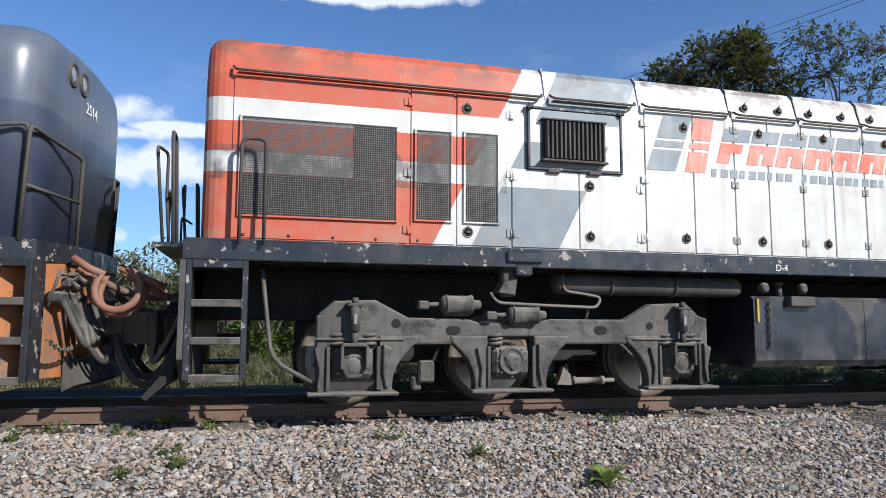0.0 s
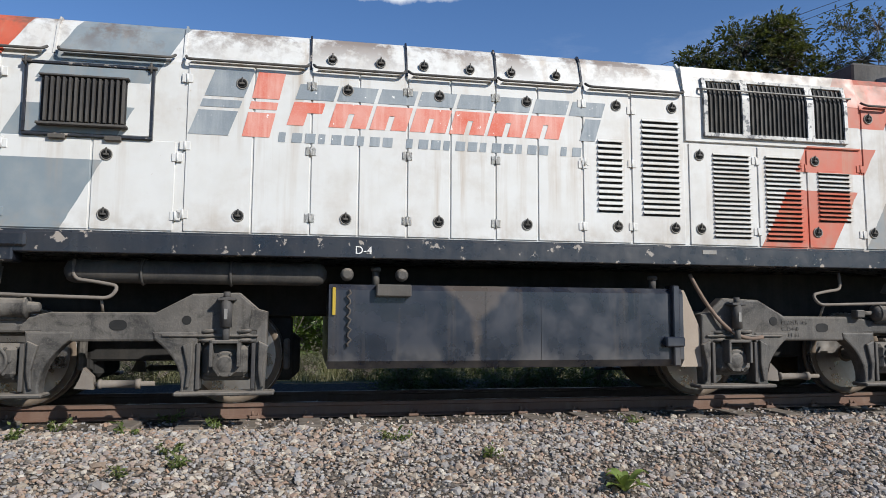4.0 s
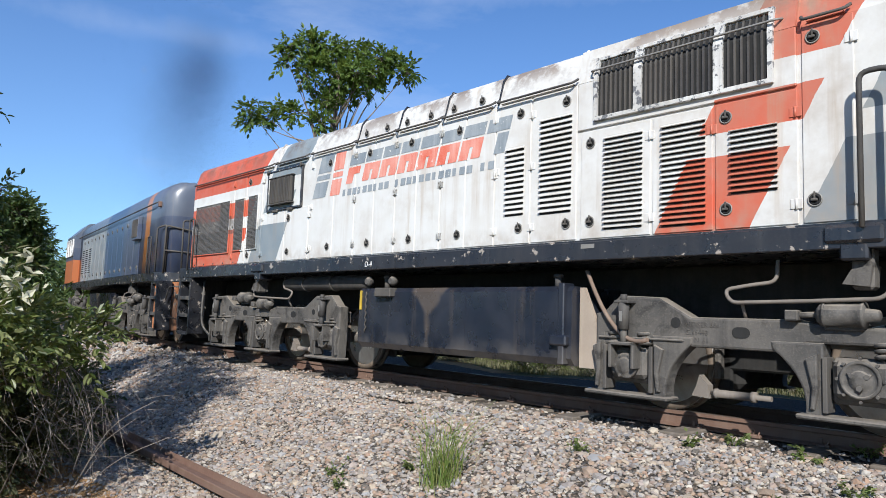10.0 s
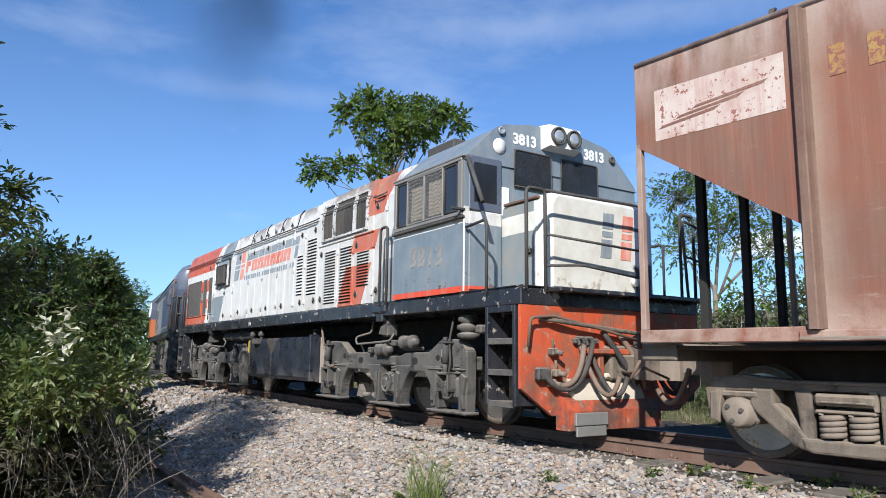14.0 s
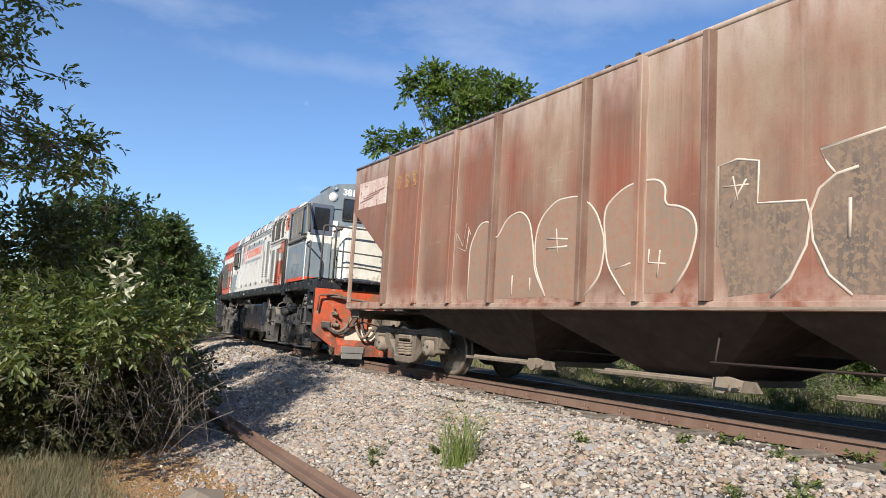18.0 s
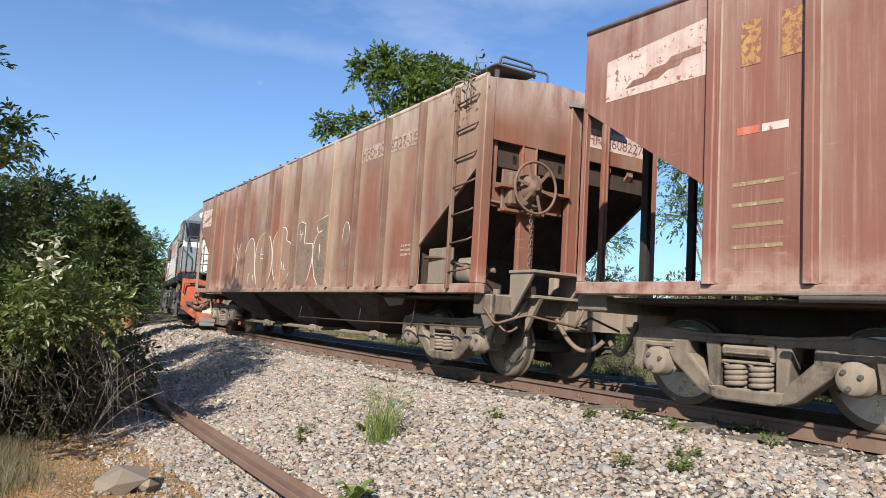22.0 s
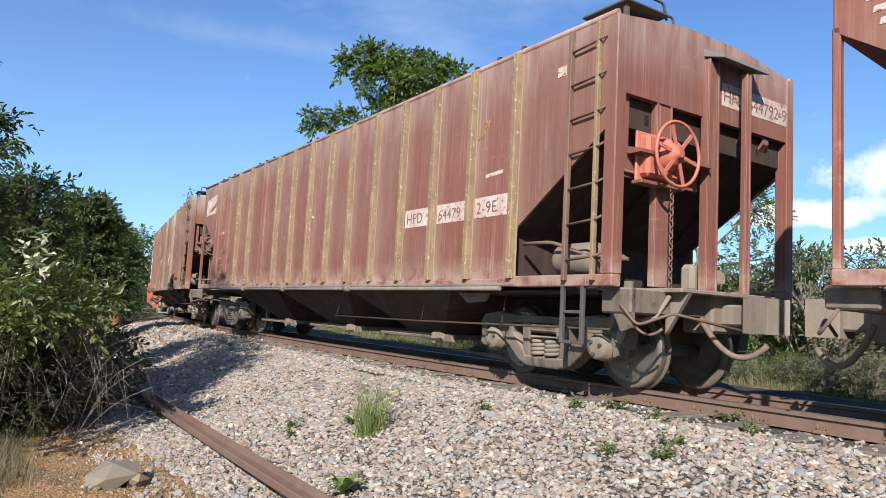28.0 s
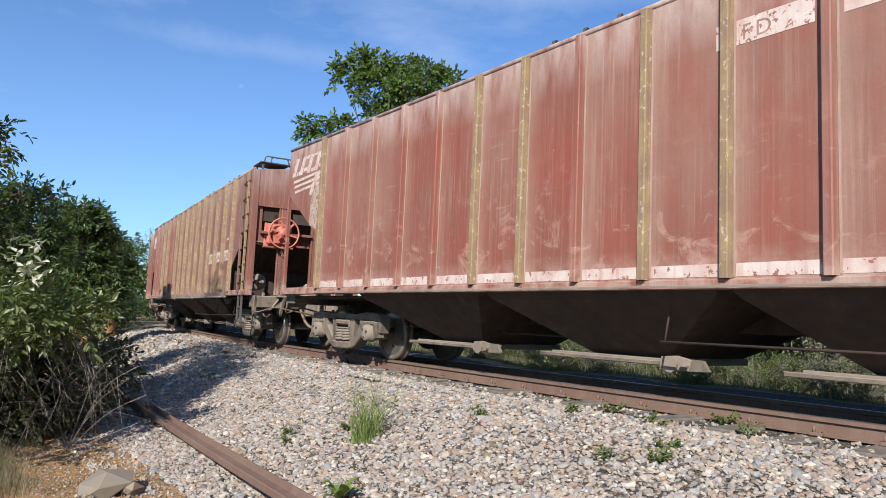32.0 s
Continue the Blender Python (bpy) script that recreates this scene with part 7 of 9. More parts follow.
def build_blue():
    lo = thing("blue_locomotive", "slate blue diesel locomotive with orange stripe and blue panel", "locomotive")
    S = M["slate_livery"]
    prof = mirrored([(-1.30, 1.52), (-1.30, 3.12), (-1.27, 3.26), (-1.18, 3.40), (-1.0, 3.49), (-.3, 3.54)])
    part("hood", loft(Mesh(), [[(x, y * (1.30 - dy) / 1.30, z if z < 2 else z - dz * (z - 2) / 1.5) for y, z in prof] for x, dy, dz in ((-4.6, 0, 0), (6.62, 0, 0), (6.92, .01, .005), (7.02, .04, .015), (7.10, .10, .03), (7.16, .18, .055), (7.19, .27, .08), (7.20, .36, .11))], True), S, lo)
    part("cab", loft(Mesh(), [[(u, y, z) for y, z in mirrored([(-1.50, 1.52), (-1.50, 3.14), (-1.08, 3.58), (-.4, 3.68)])] for u in (-6.3, -4.5)]), S, lo, "grey and orange driving cab")
    part("nose", Mesh().box(-7.2, -6.3, -.9, .9, 1.52, 2.6, .08), S, lo)
    for a, b in ((-6.15, -5.75), (-5.65, -5.2), (-5.1, -4.7)):
        wn = part("window", Mesh().box(a, b, -1.512, -1.49, 2.45, 3.02, .01), M["glass"], lo, "dark cab side window")
        part("window_frame", Mesh().tube([(a, -1.512, 2.45), (b, -1.512, 2.45), (b, -1.512, 3.02), (a, -1.512, 3.02)], .028, 6, closed=True), M["white_paint"], wn, "pale window frame")
    part("frame", Mesh().prism([(-7.4, -1.42), (7.0, -1.42), (7.22, -1.15), (7.36, -.7), (7.40, 0), (7.36, .7), (7.22, 1.15), (7.0, 1.42), (-7.4, 1.42)], "z", 1.34, 1.52), M["black_paint"], lo, "dusty black side sill")
    part("centre_sill", Mesh().box(-7.3, 7.3, -.5, .5, .84, 1.34, .02), M["soot_shade"], lo)
    for i in range(13):
        a = -4.0 + i * .68
        hood_door(lo, a, a + .66, 1.55, 2.95, ((a + .55, 2.8), (a + .55, 1.7)), (), (a + .12, a + .54, 1.8, 2.6, 12) if i in (0, 1, 2) else None, S, -1.30)
    part("filter_panel", Mesh().box(4.35, 4.95, -1.40, -1.30, 2.36, 2.90, .01), S, lo)
    for k in range(9):
        part("grille_fin", Mesh().box(4.40 + k * .06, 4.43 + k * .06, -1.42, -1.395, 2.42, 2.84), M["steel_dark"], lo)
    part("drip_rod", Mesh().tube(bend([(-4.4, -1.3, 3.08), (-4.38, -1.38, 3.04), (6.4, -1.38, 3.04), (6.5, -1.3, 3.08)], .05), .016, 6), M["steel_dark"], lo)
    part("exhaust_stack", Mesh().box(1.7, 2.3, -.30, .30, 3.50, 3.66, .03), M["steel_dark"], lo)
    for y in (-.50, -.20):
        part("headlight", Mesh().lathe((7.15, y, 3.22), (1, 0, 0), [(0, .12), (.06, .125), (.075, .105), (.05, .095)], 20), M["steel_dark"], lo)
        part("headlight_lens", Mesh().lathe((7.185, y, 3.22), (1, 0, 0), [(0, .095), (.02, .085), (.032, .03)], 18), M["lamp_glass"], lo, "round glass headlight")
    part("marker_lamp", Mesh().lathe((6.98, -1.02, 3.12), (1, -.6, 0), [(0, .075), (.05, .075), (.06, .05)], 16), M["lamp_glass"], lo)
    letters("2514", .17, M["white_paint"], lo, pose(7.206, -.10, 2.96, 0, 0, 90), deep=.002)
    part("classification_box", Mesh().box(6.6, 6.72, -1.36, -1.28, 2.94, 3.06, .02), M["rail"], lo)
    plan = [(6.96, -1.38), (7.18, -1.15), (7.33, -.8), (7.36, 0), (7.33, .8), (7.18, 1.15), (6.96, 1.38)]
    pf = part("pilot", Mesh().prism(plan + [(x - .05, y * .96) for x, y in reversed(plan)], "z", .32, 1.338), M["orange_paint"], lo, "dirty orange end plate")
    part("plough", Mesh().prism([(7.35, .50), (7.46, .24), (7.35, .18)], "y", -.75, .75), M["bogie"], pf)
    draped_hoses(pf, 7.34, 1, [M["rubber"], M["hose"], M["rubber"], M["rubber"]])
    for i in range(4):
        y = -1.0 + i * .13
        part("jumper_hose", Mesh().tube(sag((7.40, y, 1.02), (7.46, y + .22, .98), .40 - .03 * i, 14, (.16, 0, 0)), .030, 8), M["bogie"], pf, "looped dusty rubber hose")
    part("jumper_cable", Mesh().tube(sag((7.4, -.35, 1.30), (8.55, .05, 1.26), .22, 14), .035, 8), M["rail"], pf)
    part("jumper_cable", Mesh().tube(sag((7.4, -.10, 1.30), (8.45, .25, 1.20), .34, 14), .035, 8), M["rubber"], pf)
    for y, c_ in ((-.80, .0), (-.66, .10)):
        part("jumper_hose", Mesh().tube([(7.40, y, 1.40 - c_), (7.55, y, 1.30 - c_)] + [(7.80 + .20 * math.cos(a), y + .05 * math.sin(a), 1.12 - c_ * .4 + .20 * math.sin(a)) for a in [math.pi * (.75 + i / 8) for i in range(15)]] + [(8.2, y + .1, 1.14 - c_)], .036, 8), M["red_hose"], pf, "looped rust-red jumper hose")
    for i, (y, z) in enumerate(((-.95, 1.16), (-.80, 1.22), (-.62, 1.18), (-.48, 1.24))):
        part("hose_cock", Mesh().box(7.38, 7.46, y - .05, y + .05, z - .04, z + .04, .012).cyl((7.46, y, z), (7.53, y - .03 + .02 * i, z - .05), .022, n=8).cyl((7.44, y, z), (7.46, y + .12, z + .06), .010, n=6), M["bogie"], pf)
    part("end_pipe", Mesh().tube(bend([(7.38, -1.25, .95), (7.44, -1.22, 1.22), (7.44, -.55, 1.24), (7.46, -.35, 1.10)], .06), .014, 6), M["bogie"], pf)
    part("hose_rack", Mesh().box(7.28, 7.42, -1.05, -.4, .98, 1.08, .02), M["bogie"], pf)
    ch = Mesh()
    for i, p in enumerate(sag((7.42, -1.3, .66), (7.5, -.6, .72), .12, 18)):
        ch.tube([p + Vector((.0, .028 * math.cos(a), .02 * math.sin(a) if i % 2 else 0)) + Vector((0 if i % 2 else .02 * math.sin(a), 0, 0)) for a in [k * math.pi / 4 for k in range(8)]], .008, 4, closed=True)
    part("safety_chain", ch, M["bogie"], pf)
    coupler(lo, 7.40, 1)
    step_box(lo, 6.78, 7.30, -1, 1.34, .32)
    for s in (-1, 1):
        hoop(lo, [(6.92, s * 1.40, 1.5), (6.92, s * 1.40, 2.46), (7.14, s * 1.26, 2.52), (7.10, s * 1.24, 1.5)], .02)
        hoop(lo, [(7.32, s * .5, 1.5), (7.34, s * .5, 2.38), (7.16, s * 1.28, 2.50), (7.12, s * 1.28, 1.5)], .02)
        hoop(lo, [(7.33, s * .5, 1.95), (7.14, s * 1.28, 1.98)], .016)
        hoop(lo, [(6.3, s * 1.44, 1.5), (6.3, s * 1.44, 2.3), (6.6, s * 1.44, 2.3), (6.6, s * 1.44, 1.5)], .016)
    part("fuel_tank", Mesh().prism([(-1.32, .44), (-1.26, .37), (1.26, .37), (1.32, .44), (1.32, 1.13), (-1.32, 1.13)], "x", -1.7, 1.7), M["tank"], lo, "black fuel tank")
    loco_bogie(lo, 4.2, True)
    loco_bogie(lo, -4.2, False)
    return lo


blue = build_blue()

# ---- plants and stones ----
def fast_mesh(name, verts, faces, smooth=False):
    """A mesh from arrays; faces is one array of equal corner count."""
    verts, faces = np.asarray(verts, np.float32), np.asarray(faces, np.int32)
    n, k = faces.shape
    me = bpy.data.meshes.new(name)
    me.vertices.add(len(verts))
    me.vertices.foreach_set("co", verts.ravel())
    me.loops.add(n * k)
    me.loops.foreach_set("vertex_index", faces.ravel())
    me.polygons.add(n)
    me.polygons.foreach_set("loop_start", np.arange(0, n * k, k, dtype=np.int32))
    me.polygons.foreach_set("loop_total", np.full(n, k, np.int32))
    me.polygons.foreach_set("use_smooth", np.full(n, smooth, bool))
    me.update(calc_edges=True)
    me.validate()
    return me


def leaf_material(name, cols, through=.35, rough=.5):
    k = Nodes(name)
    ramp = k.n("ShaderNodeValToRGB", {"Fac": k.isl()})
    cs = ramp.color_ramp
    cs.elements[0].color, cs.elements[1].color = (*cols[0], 1), (*cols[-1], 1)
    for i, c in enumerate(cols[1:-1]):
        cs.elements.new((i + 1) / (len(cols) - 1)).color = (*c, 1)
    c = k.mix(k.ramp(k.noise(3, 3), .35, .65, 0, .45), ramp.outputs[0], cols[0])
    k.end(c, rough, 0, .35)
    tr = k.n("ShaderNodeBsdfTranslucent", {"Color": k.mix(.5, c, (.32, .36, .05))})
    mx = k.n("ShaderNodeMixShader", {"Fac": through})
    k.t.links.new(k.b.outputs[0], mx.inputs[1])
    k.t.links.new(tr.outputs[0], mx.inputs[2])
    k.t.links.new(mx.outputs[0], k.t.nodes["Material Output"].inputs[0])
    return k.m


M["leaf_tree"] = leaf_material("fresh_green_leaves", [(.045, .08, .016), (.085, .15, .028), (.125, .20, .042), (.15, .21, .05)], .4)
M["leaf_dark"] = leaf_material("dark_green_leaves", [(.036, .062, .022), (.058, .096, .032), (.085, .126, .044), (.125, .155, .060)], .35, .34)
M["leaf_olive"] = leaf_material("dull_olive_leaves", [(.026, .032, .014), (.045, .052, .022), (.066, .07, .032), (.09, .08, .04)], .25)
M["leaf_bush"] = leaf_material("glossy_bush_leaves", [(.036, .056, .017), (.064, .096, .026), (.098, .132, .039), (.25, .26, .115), (.14, .17, .058)], .38, .36)
M["leaf_scrub"] = leaf_material("dusty_scrub_leaves", [(.055, .062, .032), (.090, .098, .050), (.135, .135, .080), (.20, .185, .12)], .25)
M["leaf_pale"] = leaf_material("pale_cream_leaves", [(.50, .48, .36), (.60, .58, .46), (.42, .42, .26)], .3)
M["grass"] = leaf_material("meadow_grass", [(.085, .090, .040), (.14, .145, .065), (.21, .195, .11), (.29, .26, .165), (.12, .13, .055)], .3, .7)
M["grass_fresh"] = leaf_material("fresh_grass_blades", [(.10, .17, .03), (.15, .23, .05), (.20, .25, .07), (.30, .28, .11)], .35, .6)
M["straw"] = leaf_material("dry_straw", [(.09, .080, .045), (.15, .130, .080), (.23, .195, .125), (.075, .085, .035)], .2, .8)
M["bark"] = worn("grey_brown_bark", (.13, .10, .075), (.24, .20, .16), .7, .9, scale=3, bump=.6)
M["twig_dark"] = worn("dead_brown_twigs", (.085, .068, .055), (.19, .155, .125), .6, .9, bump=.3)
M["twig"] = worn("dry_grey_twigs", (.15, .125, .105), (.30, .26, .215), .75, .9, bump=.3)


def leaf_blades(rng, pts, size, wide=.42, flat=.4):
    """Folded leaves at the points: (verts, triangles)."""
    n = len(pts)
    a = rng.normal(size=(n, 3))
    a[:, 2] *= .7
    a /= np.linalg.norm(a, axis=1)[:, None]
    up = rng.normal(size=(n, 3)) * (1 - flat) + np.array([0, 0, 1]) * flat * 2
    side = np.cross(a, up)
    side /= np.linalg.norm(side, axis=1)[:, None] + 1e-6
    nrm = np.cross(side, a)
    L = size * rng.uniform(.6, 1.3, (n, 1))
    v = np.empty((n, 4, 3))
    v[:, 0] = pts
    v[:, 1] = pts + a * L * .45 + side * L * wide * .5 + nrm * L * .08
    v[:, 2] = pts + a * L
    v[:, 3] = pts + a * L * .45 - side * L * wide * .5 + nrm * L * .08
    f = np.arange(n)[:, None] * 4
    tri = np.concatenate([f + [0, 1, 2], f + [0, 2, 3]])
    return v.reshape(-1, 3), tri


def crown_points(rng, clumps, bunch, per, spread):
    """Bunches through each clump (x, y, z, rx, ry, rz), leaves about each bunch."""
    hubs, own = [], []
    for i, (x, y, z, rx, ry, rz) in enumerate(clumps):
        n = max(3, int(bunch * (rx * ry * rz) ** (1 / 3) ** 1.0))
        d = rng.normal(size=(n, 3))
        d /= np.linalg.norm(d, axis=1)[:, None]
        d *= rng.uniform(.25, 1.0, (n, 1)) ** .5
        hubs.append(np.array([x, y, z]) + d * np.array([rx, ry, rz]))
        own += [i] * n
    hubs = np.concatenate(hubs)
    pts = np.repeat(hubs, per, 0) + rng.normal(size=(len(hubs) * per, 3)) * spread * np.array([1, 1, .6])
    return hubs, own, pts


def leaf_sprays(rng, hubs, out, per, length, size, wide=.45, droop=.25):
    """Flat sprays: leaves set in turn on both sides of a short shoot that grows outwards from each hub."""
    n = len(hubs)
    a = out + rng.normal(size=(n, 3)) * .45 + np.array([0, 0, .12])
    a /= np.linalg.norm(a, axis=1)[:, None] + 1e-6
    up = np.array([0, 0, 1]) + rng.normal(size=(n, 3)) * .38 + out * .35
    side = np.cross(a, up)
    side /= np.linalg.norm(side, axis=1)[:, None] + 1e-6
    L = length * rng.uniform(.6, 1.3, (n, 1))
    P, A, S = [], [], []
    for i in range(per):
        f = (i + .5) / per
        sg = 1 if i % 2 else -1
        P.append(hubs + a * L * f + np.array([0, 0, -droop]) * L * f * f + rng.normal(size=(n, 3)) * size * .12)
        d = a * (.35 + .75 * f) + side * sg * (1.05 - .8 * f) + rng.normal(size=(n, 3)) * .28 + np.array([0, 0, -droop])
        A.append(d / np.linalg.norm(d, axis=1)[:, None])
        u = up + rng.normal(size=(n, 3)) * .35
        w = np.cross(A[-1], u)
        S.append(w / (np.linalg.norm(w, axis=1)[:, None] + 1e-6))
    P, A, S = np.concatenate(P), np.concatenate(A), np.concatenate(S)
    nr = np.cross(S, A)
    m = len(P)
    K = size * rng.uniform(.65, 1.25, (m, 1))
    v = np.empty((m, 6, 3))
    v[:, 0] = P
    v[:, 1] = P + A * K * .32 + S * K * wide * .46 + nr * K * .06
    v[:, 2] = P + A * K * .68 + S * K * wide * .38 + nr * K * .05
    v[:, 3] = P + A * K - nr * K * .08
    v[:, 4] = P + A * K * .68 - S * K * wide * .38 + nr * K * .05
    v[:, 5] = P + A * K * .32 - S * K * wide * .46 + nr * K * .06
    f = np.arange(m)[:, None] * 6
    return v.reshape(-1, 3), np.concatenate([f + [0, 1, 2, 3], f + [0, 3, 4, 5]])


def crown_hubs(rng, clumps, bunch):
    """Hubs on the shell of each clump, and the way out of it: (x, y, z, r) or (x, y, z, rx, ry, rz)."""
    hubs, out, own = [], [], []
    for i, c in enumerate(clumps):
        r3 = np.array(c[3:6] if len(c) > 4 else (c[3], c[3], c[3] * .75))
        n = max(4, int(bunch * min(1.6, (float(r3[0]) / .4) ** 1.5) * rng.uniform(.8, 1.2)))
        d = rng.normal(size=(n, 3)) + np.array([0, 0, .35])
        d /= np.linalg.norm(d, axis=1)[:, None]
        hubs.append(np.array(c[:3]) + d * r3 * rng.uniform(.35, 1.0, (n, 1)))
        out.append(d)
        own += [i] * n
    return np.concatenate(hubs), np.concatenate(out), own


def tree(name, label, base, fork, clumps, leaf, mat, seed, bunch=20, per=9, length=.35, r=.16, category="tree", twigs=True, wide=.42):
    """A tapered trunk to the fork, a limb to each clump, twigs to the shoots and a crown of leafy sprays."""
    rng = np.random.default_rng(seed)
    t = thing(name, label, category, at=pose(*base))
    o = np.array(base)
    fk = np.array(fork) - o
    mid = fk * .5 + rng.normal(size=3) * np.array([.12, .12, 0]) * min(1, fk[2] * .3)
    part("trunk", Mesh().tube(bend([(0, 0, -.15), mid, fk], .8, 6), r, 9, rad=[r * (1.25 - .6 * i / 8) for i in range(9)]), M["bark"], t)
    hubs, out, own = crown_hubs(rng, clumps, bunch)
    for i, c in enumerate(clumps):
        e = np.array(c[:3]) - o
        st = fk * rng.uniform(.62, 1.0)
        bow = (st + e) / 2 + rng.normal(size=3) * .18 + np.array([0, 0, .1])
        m = Mesh().tube(bend([st, bow, e], .6, 4), .05, 6, rad=[r * .42 * (1 - .13 * j) for j in range(7)])
        if twigs:
            for h in [q for q, w in zip(hubs, own) if w == i][::2]:
                q = h - o
                m.tube([e + (q - e) * -.05, (e + q) / 2 + rng.normal(size=3) * .05, q], .012, 4, rad=[r * .12, r * .07, r * .03])
        part("limb", m, M["bark"], t)
    v, f = leaf_sprays(rng, hubs - o, out, per, length, leaf, wide)
    part("crown", fast_mesh("crown", v, f), mat, t)
    return t


# the tree that stands up behind the train
tree("tall_tree", "tall slim tree with a sparse fresh green crown behind the track", (-20.9, 16.2, -.5), (-21.0, 16.0, 8.0),
     [(-21.55, 14.14, 9.99, .40), (-21.23, 14.11, 10.37, .30), (-21.44, 15.08, 10.75, .46), (-20.93, 14.90, 9.87, .46), (-20.88, 14.59, 9.24, .36), (-21.13, 15.64, 10.55, .48), (-21.9, 16.56, 10.65, .50), (-21.41, 16.86, 10.95, .44), (-21.03, 17.30, 10.90, .42),
      (-19.7, 17.13, 10.31, .42), (-19.98, 17.92, 10.35, .42), (-19.22, 17.99, 9.97, .40), (-20.49, 15.73, 9.49, .46), (-20.04, 16.17, 9.62, .48), (-19.9, 16.81, 9.75, .48), (-21.26, 17.60, 9.76, .50), (-21.53, 16.79, 9.44, .48), (-21.67, 16.47, 9.04, .42),
      (-22.0, 15.90, 9.20, .30), (-20.72, 15.43, 8.48, .34), (-22.08, 14.97, 8.23, .32), (-22.56, 14.56, 8.31, .30), (-23.25, 13.78, 8.22, .36), (-23.27, 13.87, 7.84, .26), (-20.68, 15.03, 7.67, .34), (-22.5, 14.07, 7.91, .26)],
     .20, M["leaf_tree"], 11, bunch=36, per=9, length=.42, r=.11, wide=.5)
# two trees beyond the far side, ahead of the cables
tree("broad_tree", "broad dense olive green tree behind the track", (15.6, 23.6, -.5), (15.6, 23.4, 6.5),
     [(14.4, 24.0, 10.2, 1.1, 1.1, .8), (15.6, 23.2, 10.7, 1.2, 1.2, 1.0), (16.6, 22.6, 11.1, .8, .8, .8), (16.8, 22.3, 9.9, 1.1, 1.1, 1.1), (15.2, 23.4, 9.2, 1.5, 1.4, 1.1), (13.6, 24.4, 9.4, .9, .9, .8), (16.0, 22.8, 8.0, 1.6, 1.6, 1.1), (17.4, 21.8, 8.6, 1.0, 1.0, 1.2)], .17, M["leaf_olive"], 12, bunch=150, per=9, length=.40, r=.2)
tree("thin_tree", "thin grey-branched tree with sparse leaves behind the track", (19.0, 20.7, -.5), (19.0, 20.6, 7.0),
     [(18.2, 21.2, 11.0, .7, .7, .6), (19.0, 20.6, 10.8, .8, .8, .7), (19.8, 19.8, 10.3, .9, .9, .6), (20.6, 19.2, 9.7, .9, .9, .5), (18.6, 20.8, 9.7, .9, .9, .6), (19.6, 20.0, 9.0, 1.0, 1.0, .6), (21.0, 18.8, 8.6, .8, .8, .5), (18.0, 21.5, 9.6, .6, .6, .8)], .14, M["leaf_olive"], 13, bunch=44, per=8, length=.38, r=.15)
# feathery trees behind the track
tree("feathery_tree", "young feathery green tree behind the track", (-9.9, 20.2, -.5), (-9.9, 20.2, 3.0),
     [(-10.7, 19.7, 5.6, .9, .9, .8), (-9.8, 20.2, 6.2, .9, .9, .8), (-9.0, 20.6, 5.2, .9, .9, .8), (-8.6, 21.0, 4.1, .8, .8, .7), (-10.6, 19.7, 4.2, .8, .8, .7), (-9.6, 20.4, 4.6, .8, .8, .6)], .12, M["leaf_tree"], 14, bunch=80, per=10, length=.40, r=.1)
tree("feathery_tree", "young feathery green tree behind the track", (-15.2, 19.6, -.5), (-15.1, 19.6, 2.4),
     [(-15.8, 19.2, 4.2, .9, .9, .8), (-14.8, 19.8, 4.8, .9, .9, .8), (-14.2, 20.2, 3.8, .8, .8, .7), (-15.6, 19.6, 3.3, .8, .8, .7)], .12, M["leaf_tree"], 15, bunch=80, per=10, length=.40, r=.09)

# near side: overhanging tree, two trees further on, and more along the line
tree("leaning_tree", "roadside tree whose branches hang over the siding", (-7.0, -1.9, -.95), (-6.3, -1.2, 3.7),
     [(-4.2, -0.31, 4.75, 0.6, 0.6, 0.45), (-5, -0.42, 5.15, 0.8, 0.6, 0.5), (-5.9, -0.35, 5.6, 0.8, 0.7, 0.5), (-7, -0.39, 6.1, 0.9, 0.8, 0.5), (-6.3, -0.92, 6.2, 0.9, 0.8, 0.6), (-7.8, -0.41, 6.9, 0.9, 0.8, 0.6), (-4.9, -1.15, 5.6, 0.9, 0.8, 0.6), (-6.8, -2.14, 7, 1.3, 1.2, 0.8),
      (-6.27, 2.14, 2.36, .12), (-6.1, 2.24, 2.25, .10), (-6.21, 2.08, 2.13, .12), (-5.94, 2.14, 2.0, .08), (-5.9, 2.04, 1.88, .10), (-6.03, 1.8, 2.25, .2), (-5.88, 1.75, 1.87, .16), (-7.1, 1.58, 4.0, .10), (-7.1, 1.42, 3.75, .12), (-6.56, 1.33, 3.22, .12), (-6.58, 1.16, 3.39, .16), (-7.02, 1.86, 3.22, .07), (-6.97, 1.69, 2.87, .10), (-6.72, 1.3, 2.92, .14), (-6.89, 1.33, 2.57, .14), (-6.89, 1.57, 2.5, .12), (-6.87, 1.8, 2.38, .12), (-6.6, 1.98, 2.33, .12), (-6.96, 1.68, 2.13, .14), (-7.13, 1.41, 2.17, .16), (-7.09, .97, 3.12, .2), (-4.2, -1.24, 4.5, 0.7, 0.6, 0.4), (-5.2, -1.43, 4.8, 0.9, 0.8, 0.5), (-5.6, -0.87, 5.3, 0.9, 0.7, 0.5), (-4.6, -0.53, 4.8, 0.6, 0.5, 0.4), (-4.4, -.3, 3.4, .7, .5, .35), (-5.1, .1, 3.4, .7, .5, .35), (-5.5, -.6, 3.9, .8, .6, .4)], .085, M["leaf_bush"], 16, bunch=70, per=11, length=.26, r=.07)
